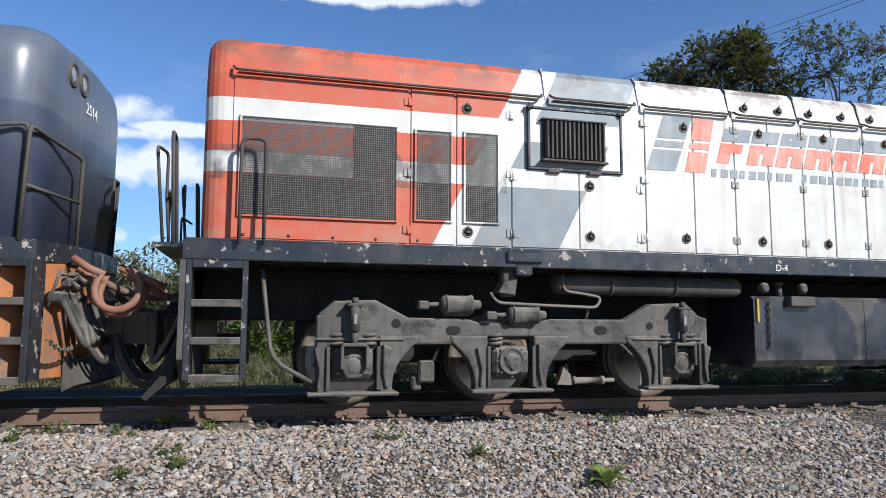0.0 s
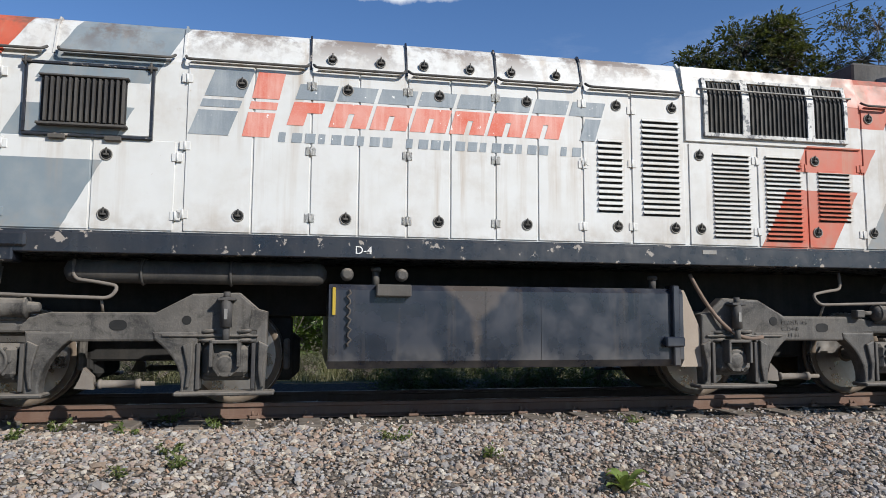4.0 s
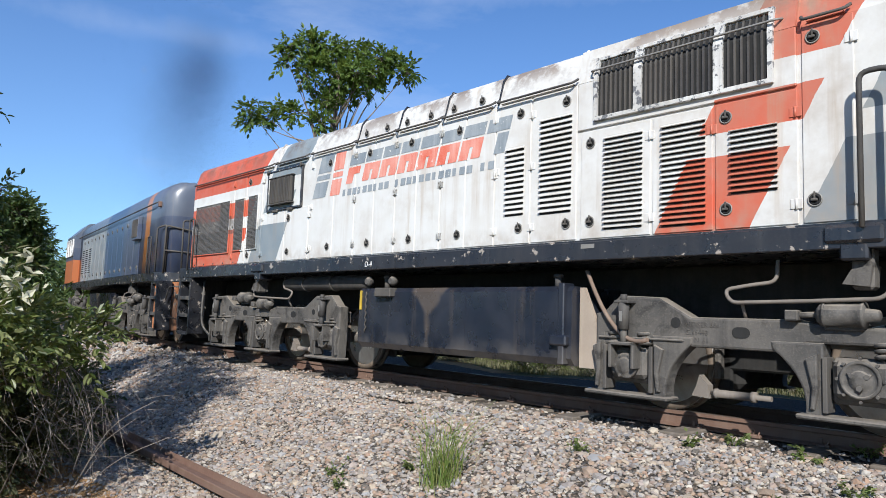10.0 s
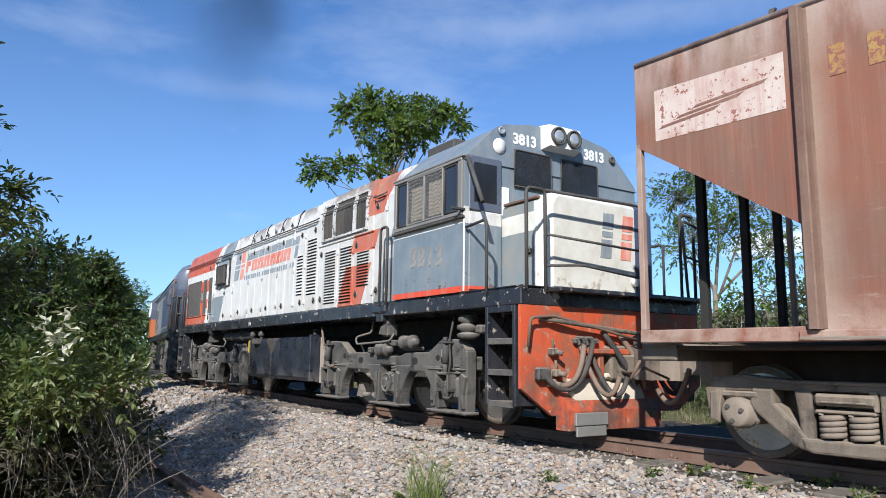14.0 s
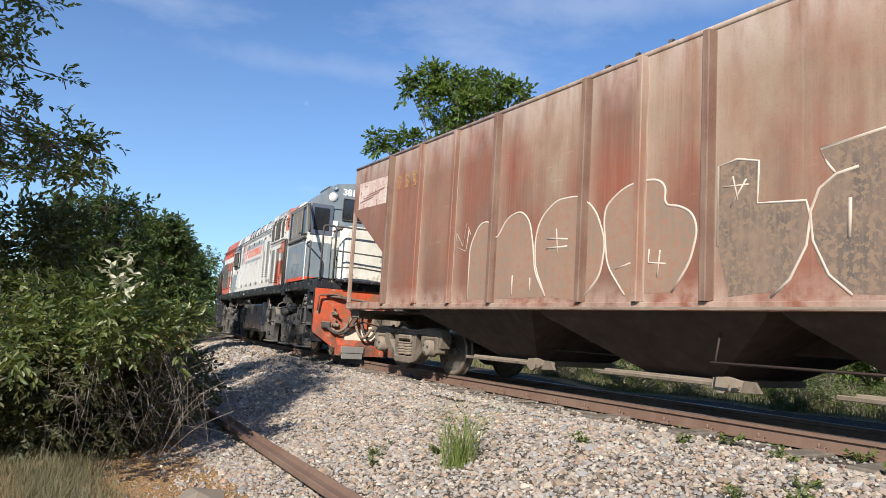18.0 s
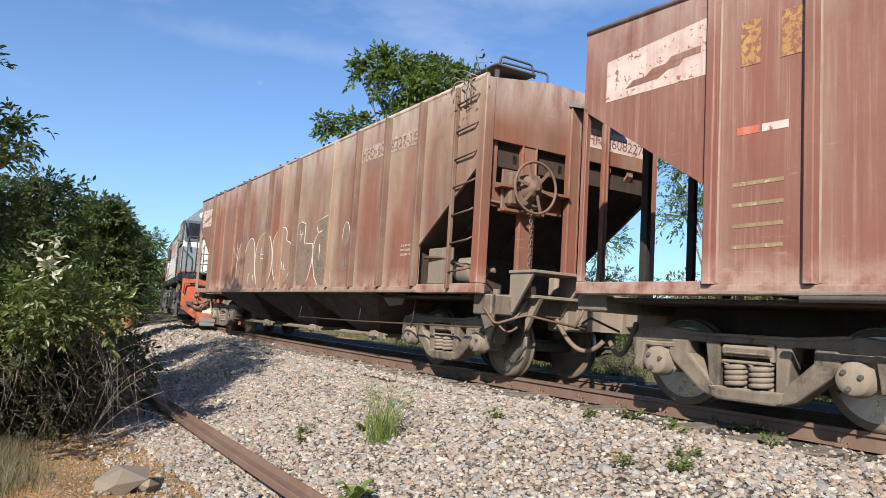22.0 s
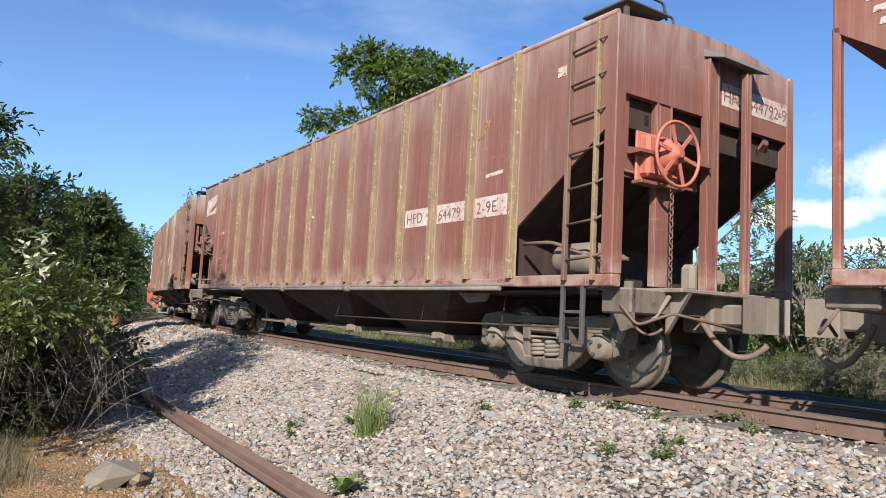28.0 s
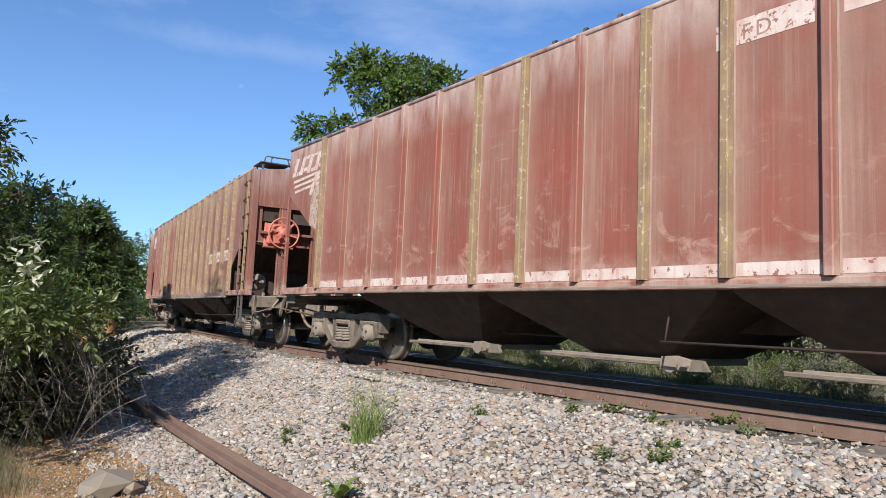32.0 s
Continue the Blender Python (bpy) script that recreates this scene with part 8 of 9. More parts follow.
tree("roadside_tree", "bushy green tree beside the siding", (-12.3, 1.9, -.95), (-11.9, 2.2, .6),
     [(-10.79, 2.88, 2.30, .26), (-11.06, 3.13, 2.42, .22), (-10.64, 3.37, 2.32, .15), (-11.56, 2.65, 2.33, .34), (-11.43, 3.33, 2.15, .26), (-11.16, 2.89, 2.03, .34), (-10.88, 3.13, 1.76, .34), (-11.45, 3.46, 1.74, .26), (-11.19, 2.78, 1.55, .38), (-11.46, 3.15, 1.36, .38),
      (-11.38, 3.52, 1.45, .26), (-11.16, 2.33, 2.14, .40), (-11.07, 2.14, 1.66, .45), (-11.24, 2.5, 1.25, .45), (-11.09, 2.12, 1.12, .45), (-10.89, 3.3, 1.0, .32), (-11.2, 2.8, .6, .45), (-11.4, 3.4, .4, .4), (-11.6, 2.2, .4, .5)], .10, M["leaf_dark"], 17, bunch=75, per=9, length=.26, r=.09)
tree("roadside_tree", "dense dark green tree beside the line", (-19.6, 4.4, -.95), (-19.2, 4.9, 1.0),
     [(-19.42, 4.87, 3.0, .42), (-18.15, 5.03, 2.95, .42), (-18.07, 5.35, 2.85, .38), (-18.93, 5.62, 2.72, .34), (-18.35, 5.62, 2.40, .32), (-18.87, 5.49, 2.61, .46), (-18.85, 4.99, 2.55, .46), (-18.43, 5.72, 2.0, .30), (-19.54, 5.5, 2.22, .42), (-18.36, 5.24, 1.94, .50), (-18.79, 4.82, 2.07, .46),
      (-18.21, 5.72, 1.55, .30), (-18.97, 5.45, 1.55, .42), (-18.51, 5.18, 1.33, .50), (-18.45, 5.70, 1.09, .30), (-19.18, 5.4, .91, .42), (-18.61, 4.97, .86, .46), (-19.06, 4.58, 1.45, .46), (-18.8, 5.5, .2, .55), (-19.0, 4.6, .1, .6), (-19.6, 3.8, 1.6, .7), (-19.8, 3.2, .8, .8)], .13, M["leaf_dark"], 18, bunch=85, per=9, length=.32, r=.14)
for x, y, k, sd in ((-27.5, 5.4, 1.0, 21), (-34.5, 8.0, 1.1, 22), (-43, 10.2, 1.2, 23), (-53, 11.5, 1.5, 24), (-64, 14.6, 2.0, 25), (-76, 18, 2.2, 26)):
    g = random.Random(sd)
    tree("roadside_tree", "dark green tree far along the line", (x, y, -.9), (x, y, 1.4 * k),
         [(x + g.uniform(-1.6, 1.6) * k, y + g.uniform(-1.8, 1.3) * k, g.uniform(.2, 3.2) * k, .8 * k) for i in range(12)], .24, M["leaf_dark"], sd, bunch=60, per=8, length=.5, r=.13 * k, twigs=False)

# near bush with dry branches at its foot
rngb = np.random.default_rng(31)
BUSH = [(-6.6, 2.42, .75, .30), (-5.86, 2.5, .78, .24), (-5.83, 2.45, .57, .26), (-5.95, 2.68, .62, .26), (-6.42, 2.86, .43, .28), (-6.26, 2.95, .58, .24), (-5.92, 2.94, .39, .20), (-5.98, 3.07, .50, .20), (-5.82, 3.17, .56, .15), (-6.05, 3.33, .60, .12), (-5.8, 2.55, .33, .24), (-6.41, 2.41, .38, .30),
        (-6.61, 2.18, .61, .34), (-6.67, 2.05, .36, .36), (-6.48, 1.87, .71, .34), (-6.67, 2.1, .86, .28), (-5.69, 3.1, .34, .13), (-7.09, 2.56, .37, .40), (-7.45, 2.96, .24, .36), (-7.28, 3.32, .19, .25), (-7.19, 2.26, .10, .45), (-8.3, 2.7, .2, .6), (-9.2, 3.1, .1, .55), (-4.9, 1.5, .45, .4), (-5.3, 1.6, .25, .4)]
bush = thing("roadside_bush", "leafy green bush with dry bare branches at its foot", "bush", at=pose(-6.2, 2.0, -.95))
ob_ = np.array((-6.2, 2.0, -.95))
hubs, out_, own = crown_hubs(rngb, BUSH, 34)
v, f = leaf_sprays(rngb, hubs - ob_, out_, 9, .24, .092, .46, .15)
part("foliage", fast_mesh("foliage", v, f), M["leaf_bush"], bush)
m = Mesh()
for h, w in list(zip(hubs, own))[::110]:
    c = np.array(BUSH[w][:3])
    m.tube([np.array((c[0] * .8 - 1.24, c[1] * .8 + .4, -.95)) - ob_ + rngb.normal(size=3) * np.array([.2, .12, 0]), c - ob_ - np.array([0, 0, .25]), h - ob_], .006, 4, rad=[.008, .005, .003])
tagged(part("brushwood", m, M["twig_dark"], bush), kind="stuff")
pp = np.array([-5.55, 2.47, .99]) + rngb.normal(size=(85, 3)) * np.array([.09, .09, .12])
v, f = leaf_blades(rngb, pp - ob_, .10, .45)
part("pale_leaves", fast_mesh("pale_leaves", v, f), M["leaf_pale"], bush, "pale cream leaves at a shoot's tip")
# the bush's foot: leaves down to the ground, coloured dark to stand for shade
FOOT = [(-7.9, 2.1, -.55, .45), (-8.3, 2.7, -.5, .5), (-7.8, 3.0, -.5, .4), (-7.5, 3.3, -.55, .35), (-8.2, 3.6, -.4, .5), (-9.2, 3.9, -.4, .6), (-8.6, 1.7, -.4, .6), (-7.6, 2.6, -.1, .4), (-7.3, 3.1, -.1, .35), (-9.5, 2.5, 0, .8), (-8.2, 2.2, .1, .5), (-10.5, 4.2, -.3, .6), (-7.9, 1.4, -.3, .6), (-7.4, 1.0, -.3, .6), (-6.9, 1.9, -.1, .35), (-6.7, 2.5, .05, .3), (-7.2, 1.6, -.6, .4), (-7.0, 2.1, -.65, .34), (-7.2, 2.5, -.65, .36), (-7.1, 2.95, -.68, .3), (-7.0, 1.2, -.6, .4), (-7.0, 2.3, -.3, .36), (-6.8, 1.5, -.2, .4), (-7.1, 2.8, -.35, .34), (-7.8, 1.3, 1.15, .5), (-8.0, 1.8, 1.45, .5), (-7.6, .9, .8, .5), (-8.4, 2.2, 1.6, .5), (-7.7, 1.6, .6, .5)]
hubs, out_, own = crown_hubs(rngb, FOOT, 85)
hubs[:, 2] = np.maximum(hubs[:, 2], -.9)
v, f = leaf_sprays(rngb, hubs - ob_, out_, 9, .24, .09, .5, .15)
part("low_foliage", fast_mesh("low_foliage", v, f), M["leaf_olive"], bush, "leaves at the bush's foot, coloured dark for shade")
pale, dull = Mesh(), Mesh()
for i in range(210):
    hang = i < 34
    if hang:
        a = np.array([-6.5, 2.95, .15]) + rngb.normal(size=3) * np.array([.28, .26, .18])
        e = np.array([a[0] + rngb.uniform(-.15, .5), a[1] + rngb.uniform(-.2, .5), rngb.uniform(-.9, -.45)])
    else:
        a = np.array([rngb.uniform(-8.0, -6.2), rngb.uniform(1.9, 3.4), rngb.uniform(-.6, .25)])
        e = a + np.array([rngb.uniform(-.2, .7), rngb.uniform(-.25, .4), rngb.uniform(-.55, .15)]) * rngb.uniform(.6, 1.3)
        e[2] = max(e[2], -.93)
    mid = (a + e) / 2 + np.array([rngb.normal() * .08, rngb.normal() * .08, rngb.uniform(.02, .22)])
    r0 = rngb.uniform(.002, .0058)
    m = pale if hang or i % 9 == 0 else dull
    m.tube([np.array(q) - ob_ for q in bend([a, mid, e], .5, 3)], .006, 4, rad=[r0 * (1 - .13 * q) for q in range(6)])
    for j in range(2):
        b = mid + (e - mid) * rngb.uniform(-.3, .6)
        t_ = b + np.array([rngb.normal() * .16, rngb.normal() * .14, rngb.normal() * .13])
        m.tube([b - ob_, (b + t_) / 2 + rngb.normal(size=3) * .025 - ob_, t_ - ob_], .0022, 4)
tagged(part("dry_brushwood", dull, M["twig_dark"], bush, "tangle of dead brown twigs"), kind="stuff")
tagged(part("pale_brushwood", pale, M["twig"], bush, "bleached dry twigs"), kind="stuff")
# a thin dead sapling in front of it
m = Mesh()
for e in ((-5.35, 3.55, .02), (-5.6, 3.5, -.15), (-5.15, 3.6, -.25), (-5.9, 3.45, .1), (-5.0, 3.5, -.5)):
    m.tube(bend([(-5.9, 3.05, -.9), ((-5.9 + e[0]) / 2, (3.05 + e[1]) / 2, e[2] - .2), e], .3, 3), .0028, 4)
part("stem", m, M["twig"], thing("dead_shrub", "thin dry shrub beside the siding", "shrub"))

# shrubs behind the track
def shrub_meshes(seed, leaf, mat):
    rng = np.random.default_rng(seed)
    cl = [(rng.uniform(-.8, .8), rng.uniform(-.8, .8), rng.uniform(.25, 1.5), .42) for i in range(14)]
    hubs, out, own = crown_hubs(rng, cl, 44)
    hubs[:, 2] = np.abs(hubs[:, 2])
    v, f = leaf_sprays(rng, hubs, out, 8, .22, leaf, .45)
    st = Mesh()
    for h, w in list(zip(hubs, own))[::4]:
        c = cl[w]
        st.tube([(c[0] * .2, c[1] * .2, -.1), (c[0] * .6, c[1] * .6, c[2] * .6), tuple(h * 1.04)], .012, 4, rad=[.018, .010, .004])
    cm, sm = fast_mesh("foliage", v, f), st.data("stem")
    cm.materials.append(mat)
    sm.materials.append(M["twig"])
    return cm, sm


SHRUBS = [shrub_meshes(41, .085, M["leaf_dark"]), shrub_meshes(42, .075, M["leaf_scrub"]), shrub_meshes(43, .09, M["leaf_tree"]), shrub_meshes(44, .08, M["leaf_bush"])]
SHRUB_WORDS = ["dark green shrub in the verge", "dull olive shrub in the verge", "fresh green shrub in the verge", "yellow-green shrub in the verge"]
gs = random.Random(45)
def shrub(x, y, z, k, tall=1.0, w=None):
    w = gs.randrange(4) if w is None else w
    t = thing("shrub", SHRUB_WORDS[w], "shrub", "shrubs along the verge", at=pose(x, y, z, 0, 0, gs.uniform(0, 360)) @ Matrix.Diagonal((k, k, k * tall, 1)))
    part("foliage", SHRUBS[w][0], None, t)
    part("stem", SHRUBS[w][1], None, t)


s = -42.0
while s < 30:
    x, y, th = on_line(s, gs.uniform(10.0, 12.5))
    shrub(x, y, -.55, gs.uniform(1.15, 1.75), gs.uniform(.9, 1.25), gs.choice((0, 0, 1, 2, 1)))
    if gs.random() < .75:
        x, y, th = on_line(s + gs.uniform(-1, 1), gs.uniform(6.5, 9.0))
        shrub(x, y, -.6, gs.uniform(.40, .75), gs.uniform(.7, 1.1))
    s += gs.uniform(1.5, 2.3)
for x, y, k, w in ((-9.4, 1.0, .9, 0), (-14.5, 2.4, .9, 0), (-15.6, 3.4, .7, 1), (-16.8, 2.2, 1.3, 0), (-24.5, 3.8, 1.4, 0), (-31.5, 6.4, 1.4, 1), (-37, 9.2, 1.3, 0), (-47, 12.6, 1.4, 0)):
    shrub(x, y, -.95, k, 1.0, w)

for i in range(22):
    x, y, th = on_line(-17 + i * 1.0 + gs.uniform(-.3, .3), gs.uniform(5.6, 7.4))
    shrub(x, y, -.55, gs.uniform(.42, .72), gs.uniform(.7, 1.0), gs.choice((1, 1, 0, 3)))
for i in range(16):
    x, y, th = on_line(1.6 + i * .85, gs.uniform(3.2, 4.3))
    shrub(x, y, -.62, gs.uniform(.50, .68), .8, gs.choice((0, 0, 1)))

# woods in the distance, as one mass
rngw = np.random.default_rng(51)
far = []
for i in range(150):
    a = math.radians(rngw.uniform(-35, 120) + 60)
    q = rngw.uniform(45, 110)
    x, y = q * math.cos(a), q * math.sin(a)
    d, s = off_line(x, y)
    if d < 14 and d > -12:
        continue
    hgt = rngw.uniform(2.5, 5.0) * q / 60
    far.append((x, y, hgt * .45, hgt * .8, hgt * .8, hgt * .55))
hubs, own, pts = crown_points(rngw, far, 55, 7, .5)
v, f = leaf_blades(rngw, pts, .7, .6)
tagged(part("distant_woods", fast_mesh("distant_woods", v, f), M["leaf_dark"]), "dark green woods far off", "woods", kind="stuff")


# ---- grass ----
def on_ground(x, y, d):
    z = float(np.interp(d, *PROFILE))
    rough = noise.noise((x * .35, y * .35, 3.1)) * .10 + noise.noise((x * 1.7, y * 1.7, 1.3)) * .03
    return z + rough * (0.15 if abs(d) < 1.4 else 1.0)


def blades(rng, pts, height, wide, lean=.45):
    """Three-segment grass blades bending outwards."""
    n = len(pts)
    h = height * rng.uniform(.45, 1.25, (n, 1))
    a = rng.uniform(0, 2 * np.pi, n)
    out = np.stack([np.cos(a), np.sin(a), 0 * a], 1)
    side = np.stack([-np.sin(a), np.cos(a), 0 * a], 1) * wide * rng.uniform(.6, 1.3, (n, 1))
    k = lean * rng.uniform(.1, 1.2, (n, 1))
    v = np.empty((n, 5, 3))
    v[:, 0], v[:, 1] = pts - side, pts + side
    m = pts + out * h * k * .35 + np.array([0, 0, 1]) * h * .6
    v[:, 2], v[:, 3] = m + side * .7, m - side * .7
    v[:, 4] = pts + out * h * k + np.array([0, 0, 1]) * h
    f = np.arange(n)[:, None] * 5
    tri = np.concatenate([f + [0, 1, 2], f + [0, 2, 3], f + [3, 2, 4]])
    return v.reshape(-1, 3), tri


rngg = np.random.default_rng(61)
def verge(n, s0, s1, d0, d1):
    out = []
    while len(out) < n:
        s, d = rngg.uniform(s0, s1), d0 + (d1 - d0) * rngg.random() ** 1.4
        x, y, th = on_line(s, d)
        if noise.noise((x * .6, y * .6, 9.0)) + rngg.uniform(-.5, .5) > -.12:
            out.append((x, y, on_ground(x, y, d) - .01))
    return np.array(out)


v0, f0 = blades(rngg, verge(16000, -34, 16, 5.4, 7.5), .17, .006, .9)
v, f = blades(rngg, verge(32000, -34, 16, 7.0, 12.0), .46, .006, .8)
f = np.concatenate([f, f0 + len(v)])
v = np.concatenate([v, v0])
tagged(part("verge_grass", fast_mesh("verge_grass", v, f), M["grass"]), "rank green and straw grass behind the track", "grass", kind="stuff")
v, f = blades(rngg, verge(5000, -60, -14, -8.5, -4.8), .30, .008, .6)
tagged(part("roadside_grass", fast_mesh("roadside_grass", v, f), M["grass"]), "rank grass beside the siding", "grass", kind="stuff")
c = np.array([(-4.75, 2.15), (-4.35, 2.1), (-4.9, 2.0), (-5.3, 2.2), (-5.6, 2.0), (-5.9, 2.3), (-6.5, 2.3), (-6.9, 1.9), (-6.2, 1.9)])
p = c[rngg.integers(0, len(c), 4200)] + rngg.normal(size=(4200, 2)) * .22
v, f = blades(rngg, np.array([(x, y, ground_z(x, y) - .01) for x, y in p]), .17, .003, 1.0)
tagged(part("dry_grass", fast_mesh("dry_grass", v, f), M["straw"]), "dry straw-coloured grass beside the bush", "grass", kind="stuff")
p = np.array([rngg.uniform(-4.6, -1.6, 150), rngg.uniform(2.4, 3.6, 150)]).T
p = np.repeat(p, 5, 0) + rngg.normal(size=(750, 2)) * .025
v, f = blades(rngg, np.array([(x, y, ground_z(x, y) - .01) for x, y in p]), .07, .003, 1.0)
tagged(part("dry_grass", fast_mesh("dry_grass", v, f), M["straw"]), "short dry stubble on ochre soil", "grass", kind="stuff")

tuft = thing("grass_tuft", "tall fresh green grass tuft growing in the ballast", "grass tuft")
for i in range(5):
    p = np.array([-3.74, 5.31, 0]) + rngg.normal(size=(34, 3)) * np.array([.08, .07, 0])
    p[:, 2] = [ground_z(x, y) - .02 for x, y, z in p]
    v, f = blades(rngg, p, .58, .0040, 1.2)
    part("blade_clump", fast_mesh("blades", v, f), M["grass_fresh"], tuft)

WEEDS = [(-.65, 6.84), (-1.18, 5.83), (-.9, 6.16), (-4.55, 4.87), (-1.95, 6.82), (-.82, 5.94), (-2.21, 6.58), (-1.11, 7.28), (-1.36, 6.68), (1.64, 5.89), (-4.83, 5.03), (-2.9, 6.05), (.9, 6.3), (3.2, 6.6), (-4.15, 5.4)]
for i, (x, y) in enumerate(WEEDS):
    w = thing("weed", "small green weed between the ballast stones", "weed", "weeds in the ballast", at=pose(x, y, ground_z(x, y)))
    st = Mesh()
    tips = []
    for j in range(7):
        a, h = rngg.uniform(0, 6.3), rngg.uniform(.03, .11)
        e = (math.cos(a) * rngg.uniform(.03, .16), math.sin(a) * rngg.uniform(.03, .16), h)
        part("stem", Mesh().tube([(0, 0, -.02), (e[0] * .4, e[1] * .4, h * .6), e], .003, 4), M["grass_fresh"], w)
        tips.append(e)
    p = np.repeat(np.array(tips), 9, 0) * rngg.uniform(.4, 1.05, (63, 1)) + rngg.normal(size=(63, 3)) * .012
    v, f = leaf_blades(rngg, p, .045, .6, .7)
    part("leaves", fast_mesh("leaves", v, f), M["leaf_bush"], w)
for x, y in ((-2.66, 4.44), (2.6, 5.48)):
    w = thing("broad_leaf_plant", "low plant with broad pale green leaves on the ballast", "plant", at=pose(x, y, ground_z(x, y)))
    for j in range(9):
        a = j * .7 + rngg.uniform(-.2, .2)
        L, hh = rngg.uniform(.14, .24), rngg.uniform(.06, .16)
        lf = Mesh()
        rows = []
        for q in range(6):
            tq = q / 5
            cx, cz = L * tq, hh * math.sin(tq * 2.2)
            wd = .042 * math.sin(math.pi * min(1, tq * .93 + .07)) + .002
            rows.append([(cx, -wd, cz + .012), (cx, 0, cz), (cx, wd, cz + .012)])
        vs = [p for r_ in rows for p in r_]
        lf.add(vs, [(3 * q + e, 3 * q + 3 + e, 3 * q + 4 + e, 3 * q + 1 + e) for q in range(5) for e in (0, 1)], True)
        part("leaf", lf, M["grass_fresh"], w, at=pose(0, 0, .01, 0, 0, math.degrees(a)))

# ---- power cables ----
def cable(a, b, drop):
    tagged(part("power_cable", Mesh().tube(sag(a, b, drop, 30), .012, 5), M["rubber"]), "thin black power cable high above the trees", "cable")


cable((7.2, 31.3, 9.4), (27.2, 17.1, 15.1), .05)
cable((8.0, 31.6, 9.2), (28.0, 14.6, 15.0), .05)
m = Mesh()
gm = random.Random(9)
rings = [[(r_ * 1.3 * math.cos(a) * (1 + .2 * gm.uniform(-1, 1)), r_ * math.sin(a) * (1 + .2 * gm.uniform(-1, 1)), z + .08 * gm.uniform(-1, 1)) for a in [i * math.pi / 8 for i in range(16)]] for r_, z in ((1.1, -.3), (.9, .3), (.7, .9), (.45, 1.4), (.2, 1.65))]
loft(m, rings, True)
k = Nodes("ochre_earth")
k.bump(k.noise(12, 5, .65), .8, .05)
M["ochre"] = k.end(k.mix(k.ramp(k.noise(4, 6, .65), .35, .7), (.42, .20, .075), (.28, .15, .07)), .95, 0, .2)
tagged(part("earth_mound", m, M["ochre"], at=pose(-27.2, 7.3, -.9)), "small heap of ochre earth beside the line", "earth heap")

# ---- rubble and stones ----
def pebbles(rng, pts, size, flat=.7):
    """Angular stones: boxes with uneven corners, turned any way."""
    n = len(pts)
    unit = np.array([(x, y, z) for x in (-1, 1) for y in (-1, 1) for z in (-1, 1)], float)
    v = unit[None] * rng.uniform(.38, 1.05, (n, 8, 3)) * rng.uniform(.7, 1.35, (n, 1, 3))
    v *= (size * rng.lognormal(0, .32, n))[:, None, None] * .5
    v[:, :, 2] *= flat
    q = rng.normal(size=(n, 4)) * np.array([1, .35, .35, 1])
    q /= np.linalg.norm(q, axis=1)[:, None]
    w, x, y, z = q.T
    R = np.stack([1 - 2 * (y * y + z * z), 2 * (x * y - z * w), 2 * (x * z + y * w), 2 * (x * y + z * w), 1 - 2 * (x * x + z * z), 2 * (y * z - x * w), 2 * (x * z - y * w), 2 * (y * z + x * w), 1 - 2 * (x * x + y * y)], 1).reshape(n, 3, 3)
    v = np.einsum("nij,nkj->nki", R, v) + pts[:, None]
    f = np.arange(n)[:, None, None] * 8 + np.array([(0, 1, 3, 2), (4, 6, 7, 5), (0, 4, 5, 1), (2, 3, 7, 6), (0, 2, 6, 4), (1, 5, 7, 3)])[None]
    return v.reshape(-1, 3), f.reshape(-1, 4)


def crushed(rng, pts, size, flat=.7):
    """Crushed stones with twenty uneven facets each."""
    g = (1 + 5 ** .5) / 2
    unit = np.array([(-1, g, 0), (1, g, 0), (-1, -g, 0), (1, -g, 0), (0, -1, g), (0, 1, g), (0, -1, -g), (0, 1, -g), (g, 0, -1), (g, 0, 1), (-g, 0, -1), (-g, 0, 1)]) / 1.9
    tri = np.array([(0, 11, 5), (0, 5, 1), (0, 1, 7), (0, 7, 10), (0, 10, 11), (1, 5, 9), (5, 11, 4), (11, 10, 2), (10, 7, 6), (7, 1, 8), (3, 9, 4), (3, 4, 2), (3, 2, 6), (3, 6, 8), (3, 8, 9), (4, 9, 5), (2, 4, 11), (6, 2, 10), (8, 6, 7), (9, 8, 1)])
    n = len(pts)
    v = unit[None] * rng.uniform(.62, 1.12, (n, 12, 1)) * rng.uniform(.65, 1.35, (n, 1, 3)) + rng.normal(size=(n, 12, 3)) * .07
    v *= (size * rng.lognormal(0, .38, n))[:, None, None] * .56
    q = rng.normal(size=(n, 4))
    q /= np.linalg.norm(q, axis=1)[:, None]
    w, x, y, z = q.T
    R = np.stack([1 - 2 * (y * y + z * z), 2 * (x * y - z * w), 2 * (x * z + y * w), 2 * (x * y + z * w), 1 - 2 * (x * x + z * z), 2 * (y * z - x * w), 2 * (x * z - y * w), 2 * (y * z + x * w), 1 - 2 * (x * x + y * y)], 1).reshape(n, 3, 3)
    v = np.einsum("nij,nkj->nki", R, v)
    v[:, :, 2] *= flat
    return (v + pts[:, None]).reshape(-1, 3), (np.arange(n)[:, None, None] * 12 + tri[None]).reshape(-1, 3)


M["ballast_stone"] = stone_material("ballast_stone")
M["loose_stone"] = stone_material("loose_stone")
M["concrete"] = worn("rough_old_concrete", (.17, .155, .135), (.24, .17, .10), .7, .95, scale=4, bump=.8)
rngs = np.random.default_rng(71)


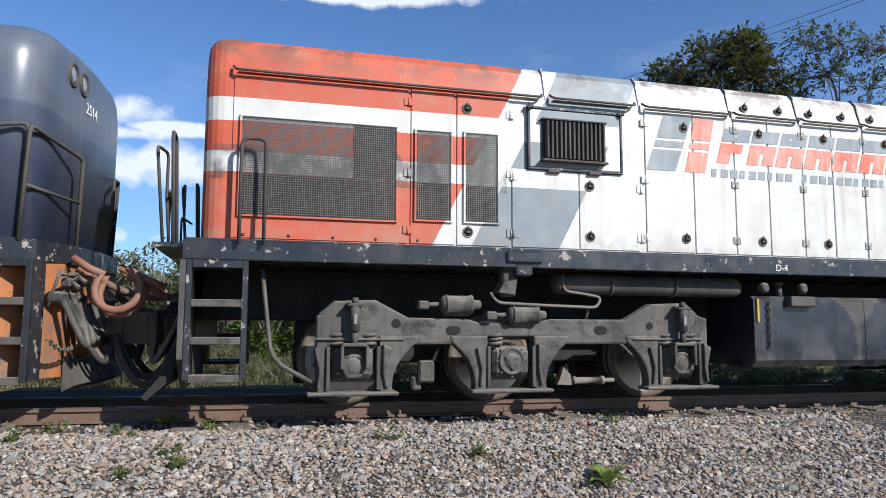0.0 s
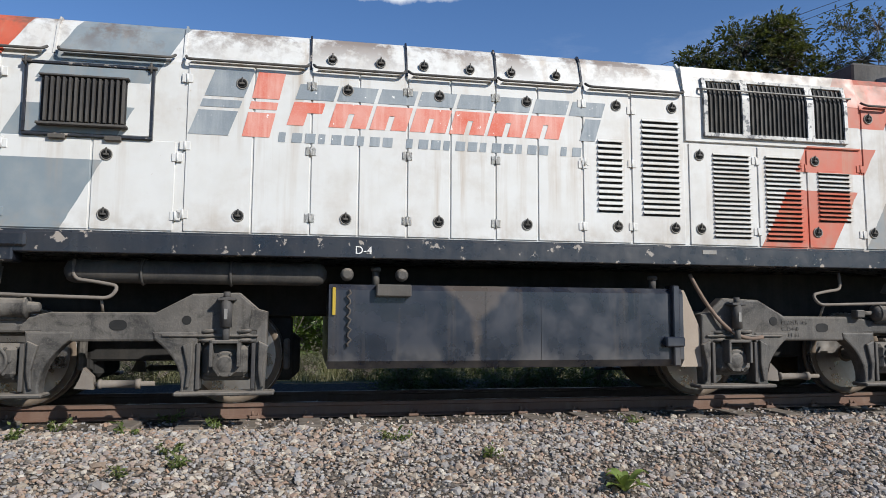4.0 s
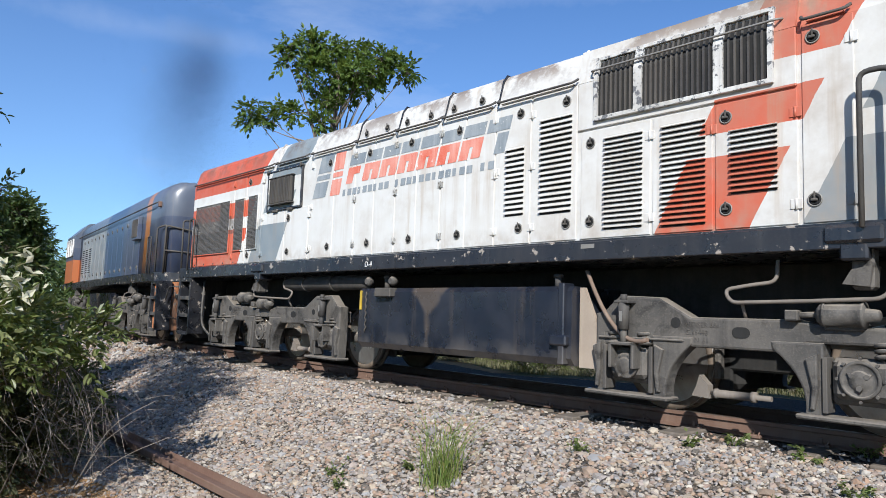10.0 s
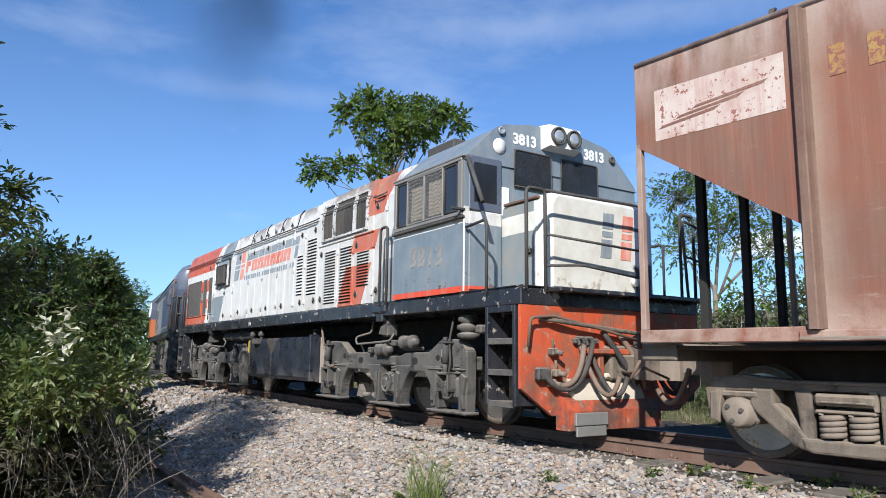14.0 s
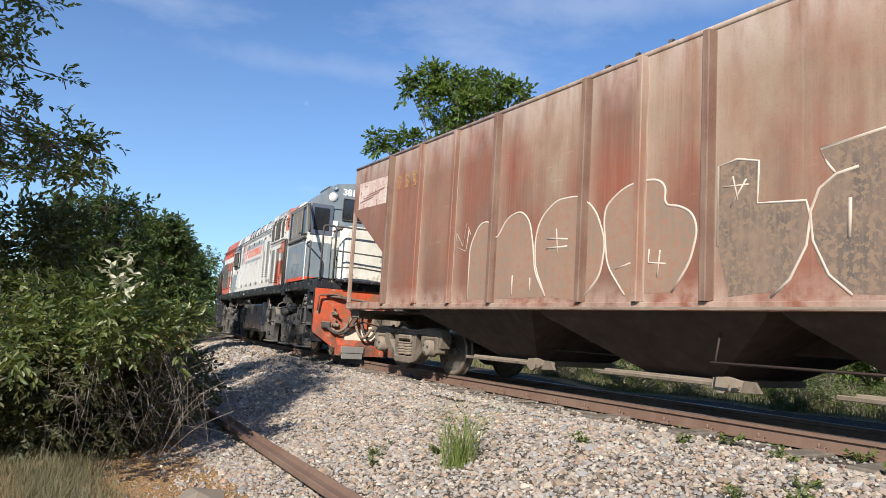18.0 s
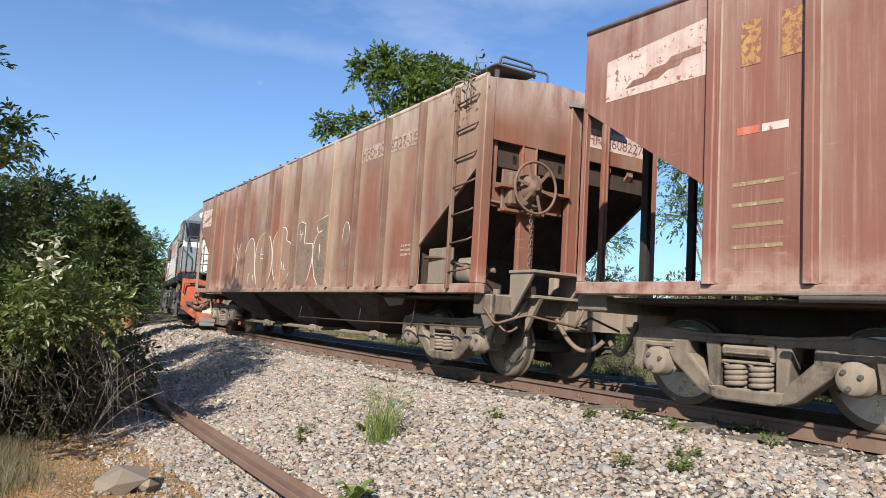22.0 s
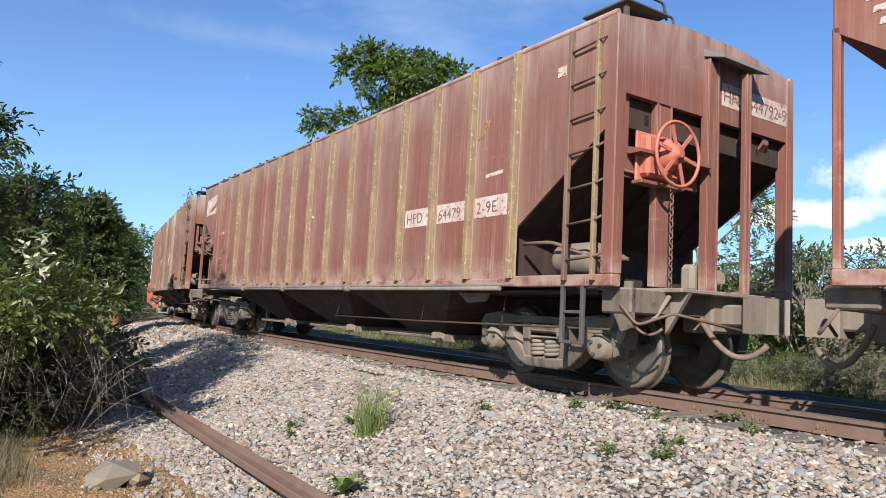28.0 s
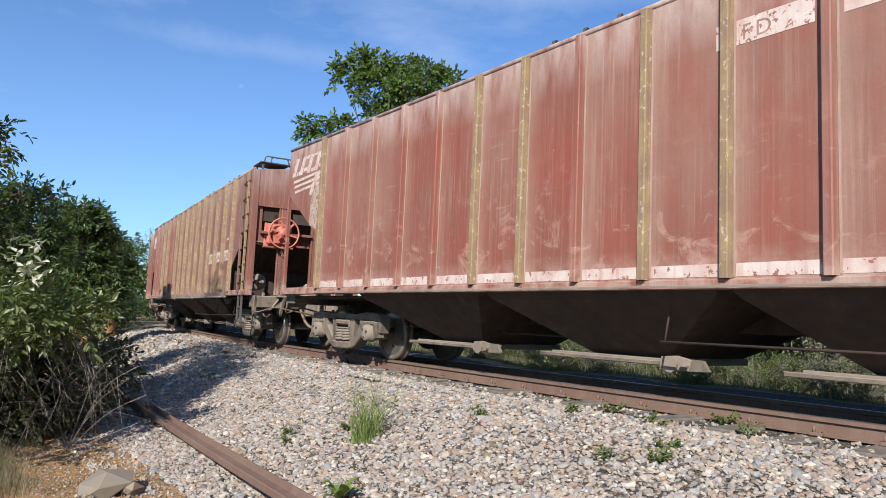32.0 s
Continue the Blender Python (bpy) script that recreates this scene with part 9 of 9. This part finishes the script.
def bed(n, s0, s1, d0, d1, lift):
    out = np.empty((n, 3))
    for i in range(n):
        s, d = rngs.uniform(s0, s1), rngs.uniform(d0, d1)
        x, y, th = on_line(s, d)
        out[i] = x, y, on_ground(x, y, d) + lift * rngs.uniform(.2, 1)
    return out


for nm, n, s0, s1, d0, d1, size in (("ballast", 80000, -9.5, 6, -4.40, -1.16, .031), ("ballast", 9000, -13, -9.5, -4.35, -1.16, .045), ("ballast", 1500, -12, 8, -1.16, -.6, .030), ("ballast", 9000, -25, -12, -4.6, -.58, .062), ("ballast", 7000, -12, 10, -.42, 1.4, .05), ("ballast", 1500, -12, 2, -4.9, -4.2, .030), ("ballast", 2500, 8, 18, -4.0, -.6, .06), ("ballast", 1300, -7, 1, -5.5, -4.4, .017)):
    v, f = (crushed if n > 40000 else pebbles)(rngs, bed(n, s0, s1, d0, d1, size * .3), size)
    tagged(part(nm, fast_mesh(nm, v, f), M["ballast_stone"]), "grey, brown and pinkish crushed ballast stones", "ballast", kind="stuff")
PEB = []
for i in range(8):
    v, f = crushed(rngs, np.zeros((1, 3)), .062, .7)
    PEB.append(fast_mesh("stone", v, f))
ground_ob = bpy.data.objects["ground"]
for x, y, z in bed(280, -10, 6, -4.6, -1.0, .02):
    part("stone", PEB[rngs.integers(0, 8)], M["loose_stone"], ground_ob, at=pose(x, y, z, rngs.uniform(-20, 20), rngs.uniform(-20, 20), rngs.uniform(0, 360)))
rb = thing("rubble_block", "broken concrete block lying on ochre soil", "rubble", at=pose(-4.06, 3.04, ground_z(-4.06, 3.04), 4, -3, 25))
for nm, q, z_, size in (("lump", (0, 0), .06, .34), ("fragment", (.24, .07), .03, .17), ("fragment", (-.20, .13), .03, .15), ("fragment", (.10, -.20), .02, .11)):
    v, f = crushed(rngs, np.array([[q[0], q[1], z_]]), size, .6)
    part(nm, fast_mesh(nm, v, f), M["concrete"], rb)

# a torn vine caught on the first wagon's roof corner
rngv = np.random.default_rng(83)
vine = Mesh()
tips = []
for i in range(9):
    a = np.array([6.45 + rngv.normal() * .12, -1.40, 3.50])
    e = a + np.array([rngv.normal() * .28, -.06 - rngv.random() * .06, rngv.uniform(-.35, .25)])
    vine.tube(bend([a, (a + e) / 2 + np.array([0, -.05, .08]), e], .15, 3), .006, 4)
    tips.append(e)
vn = part("torn_vine", vine, M["twig"], wagon_a, "dry torn vine caught on the roof corner")
v, f = leaf_blades(rngv, np.repeat(np.array(tips), 7, 0) + rngv.normal(size=(63, 3)) * .07, .07, .4)
tagged(part("vine_foliage", fast_mesh("vine_foliage", v, f), M["leaf_olive"], vn), kind="stuff")


# ---- exhaust smoke ----
M["smoke"] = Nodes("thin_black_soot").end((.02, .02, .022), .9, 0, .1)
PUFFS = []
rngp = np.random.default_rng(91)
for i in range(6):
    k = .40 + .07 * i
    p = rngp.normal(size=(26000, 3)) * np.array([k, k, k * 1.5])
    v, f = leaf_blades(rngp, p, .0105, .7, 0)
    ob = tagged(part("smoke_puff", fast_mesh("smoke_puff", v, f), M["smoke"]), "thin dark exhaust smoke above the blue locomotive", "smoke", "exhaust smoke", "stuff")
    PUFFS.append((ob, 7.9 + .32 * i, (i * 2.4) % 5 - 2))
VEH = [(loco, 0.0, 4.2), (blue, -15.72, 4.2)] + [(w, g, 5.4) for w, g in zip((wagon_a, wagon_b, wagon_c), GAPS)]


# ---- what moves ----
def rides(s, half, roll=0.0):
    """The pose of a vehicle whose two bogie centres lie on the track's line."""
    ax, ay, _ = on_line(s - half)
    bx, by, _ = on_line(s + half)
    return pose((ax + bx) / 2, (ay + by) / 2, 0, roll, 0, math.degrees(math.atan2(by - ay, bx - ax)))


def run_at(t):
    return float(np.interp(t, [r[0] for r in RUN], [r[1] for r in RUN]))


def motions():
    for ob, gap, half in VEH:
        walk(ob, [(t, rides(s + gap, half)) for t, s in RUN])
    s0 = run_at(0)
    for ob, u, radius in ROLLERS:
        walk(ob, [(i / 4, pose(u, 0, radius) @ Matrix.Rotation((run_at(i / 4) - s0) / radius, 4, "Y")) for i in range(129)])

    for ob, t0, side in PUFFS:
        rows = [(t, rides(run_at(t) - 15.72, 4.2) @ pose(STACK, 0, 2.4)) for t in np.linspace(0, t0, 9)]
        x, y, z = rows[-1][1].translation
        for dt in (.25, .5, 1, 2, 3, 5, 8, 14):
            rows.append((t0 + dt, pose(x + .10 * side * dt, y - (.1 + .08 * side) * dt, 2.4 + 2.6 * (1 - math.exp(-2 * dt)) + 1.0 * dt, 0, 0, math.degrees(rows[0][1].to_euler().z))))
        walk(ob, [r for r in rows if r[0] <= 32] + ([(32.0, rows[-1][1])] if rows[-1][0] < 32 else []))


STACK = 2.0
motions()
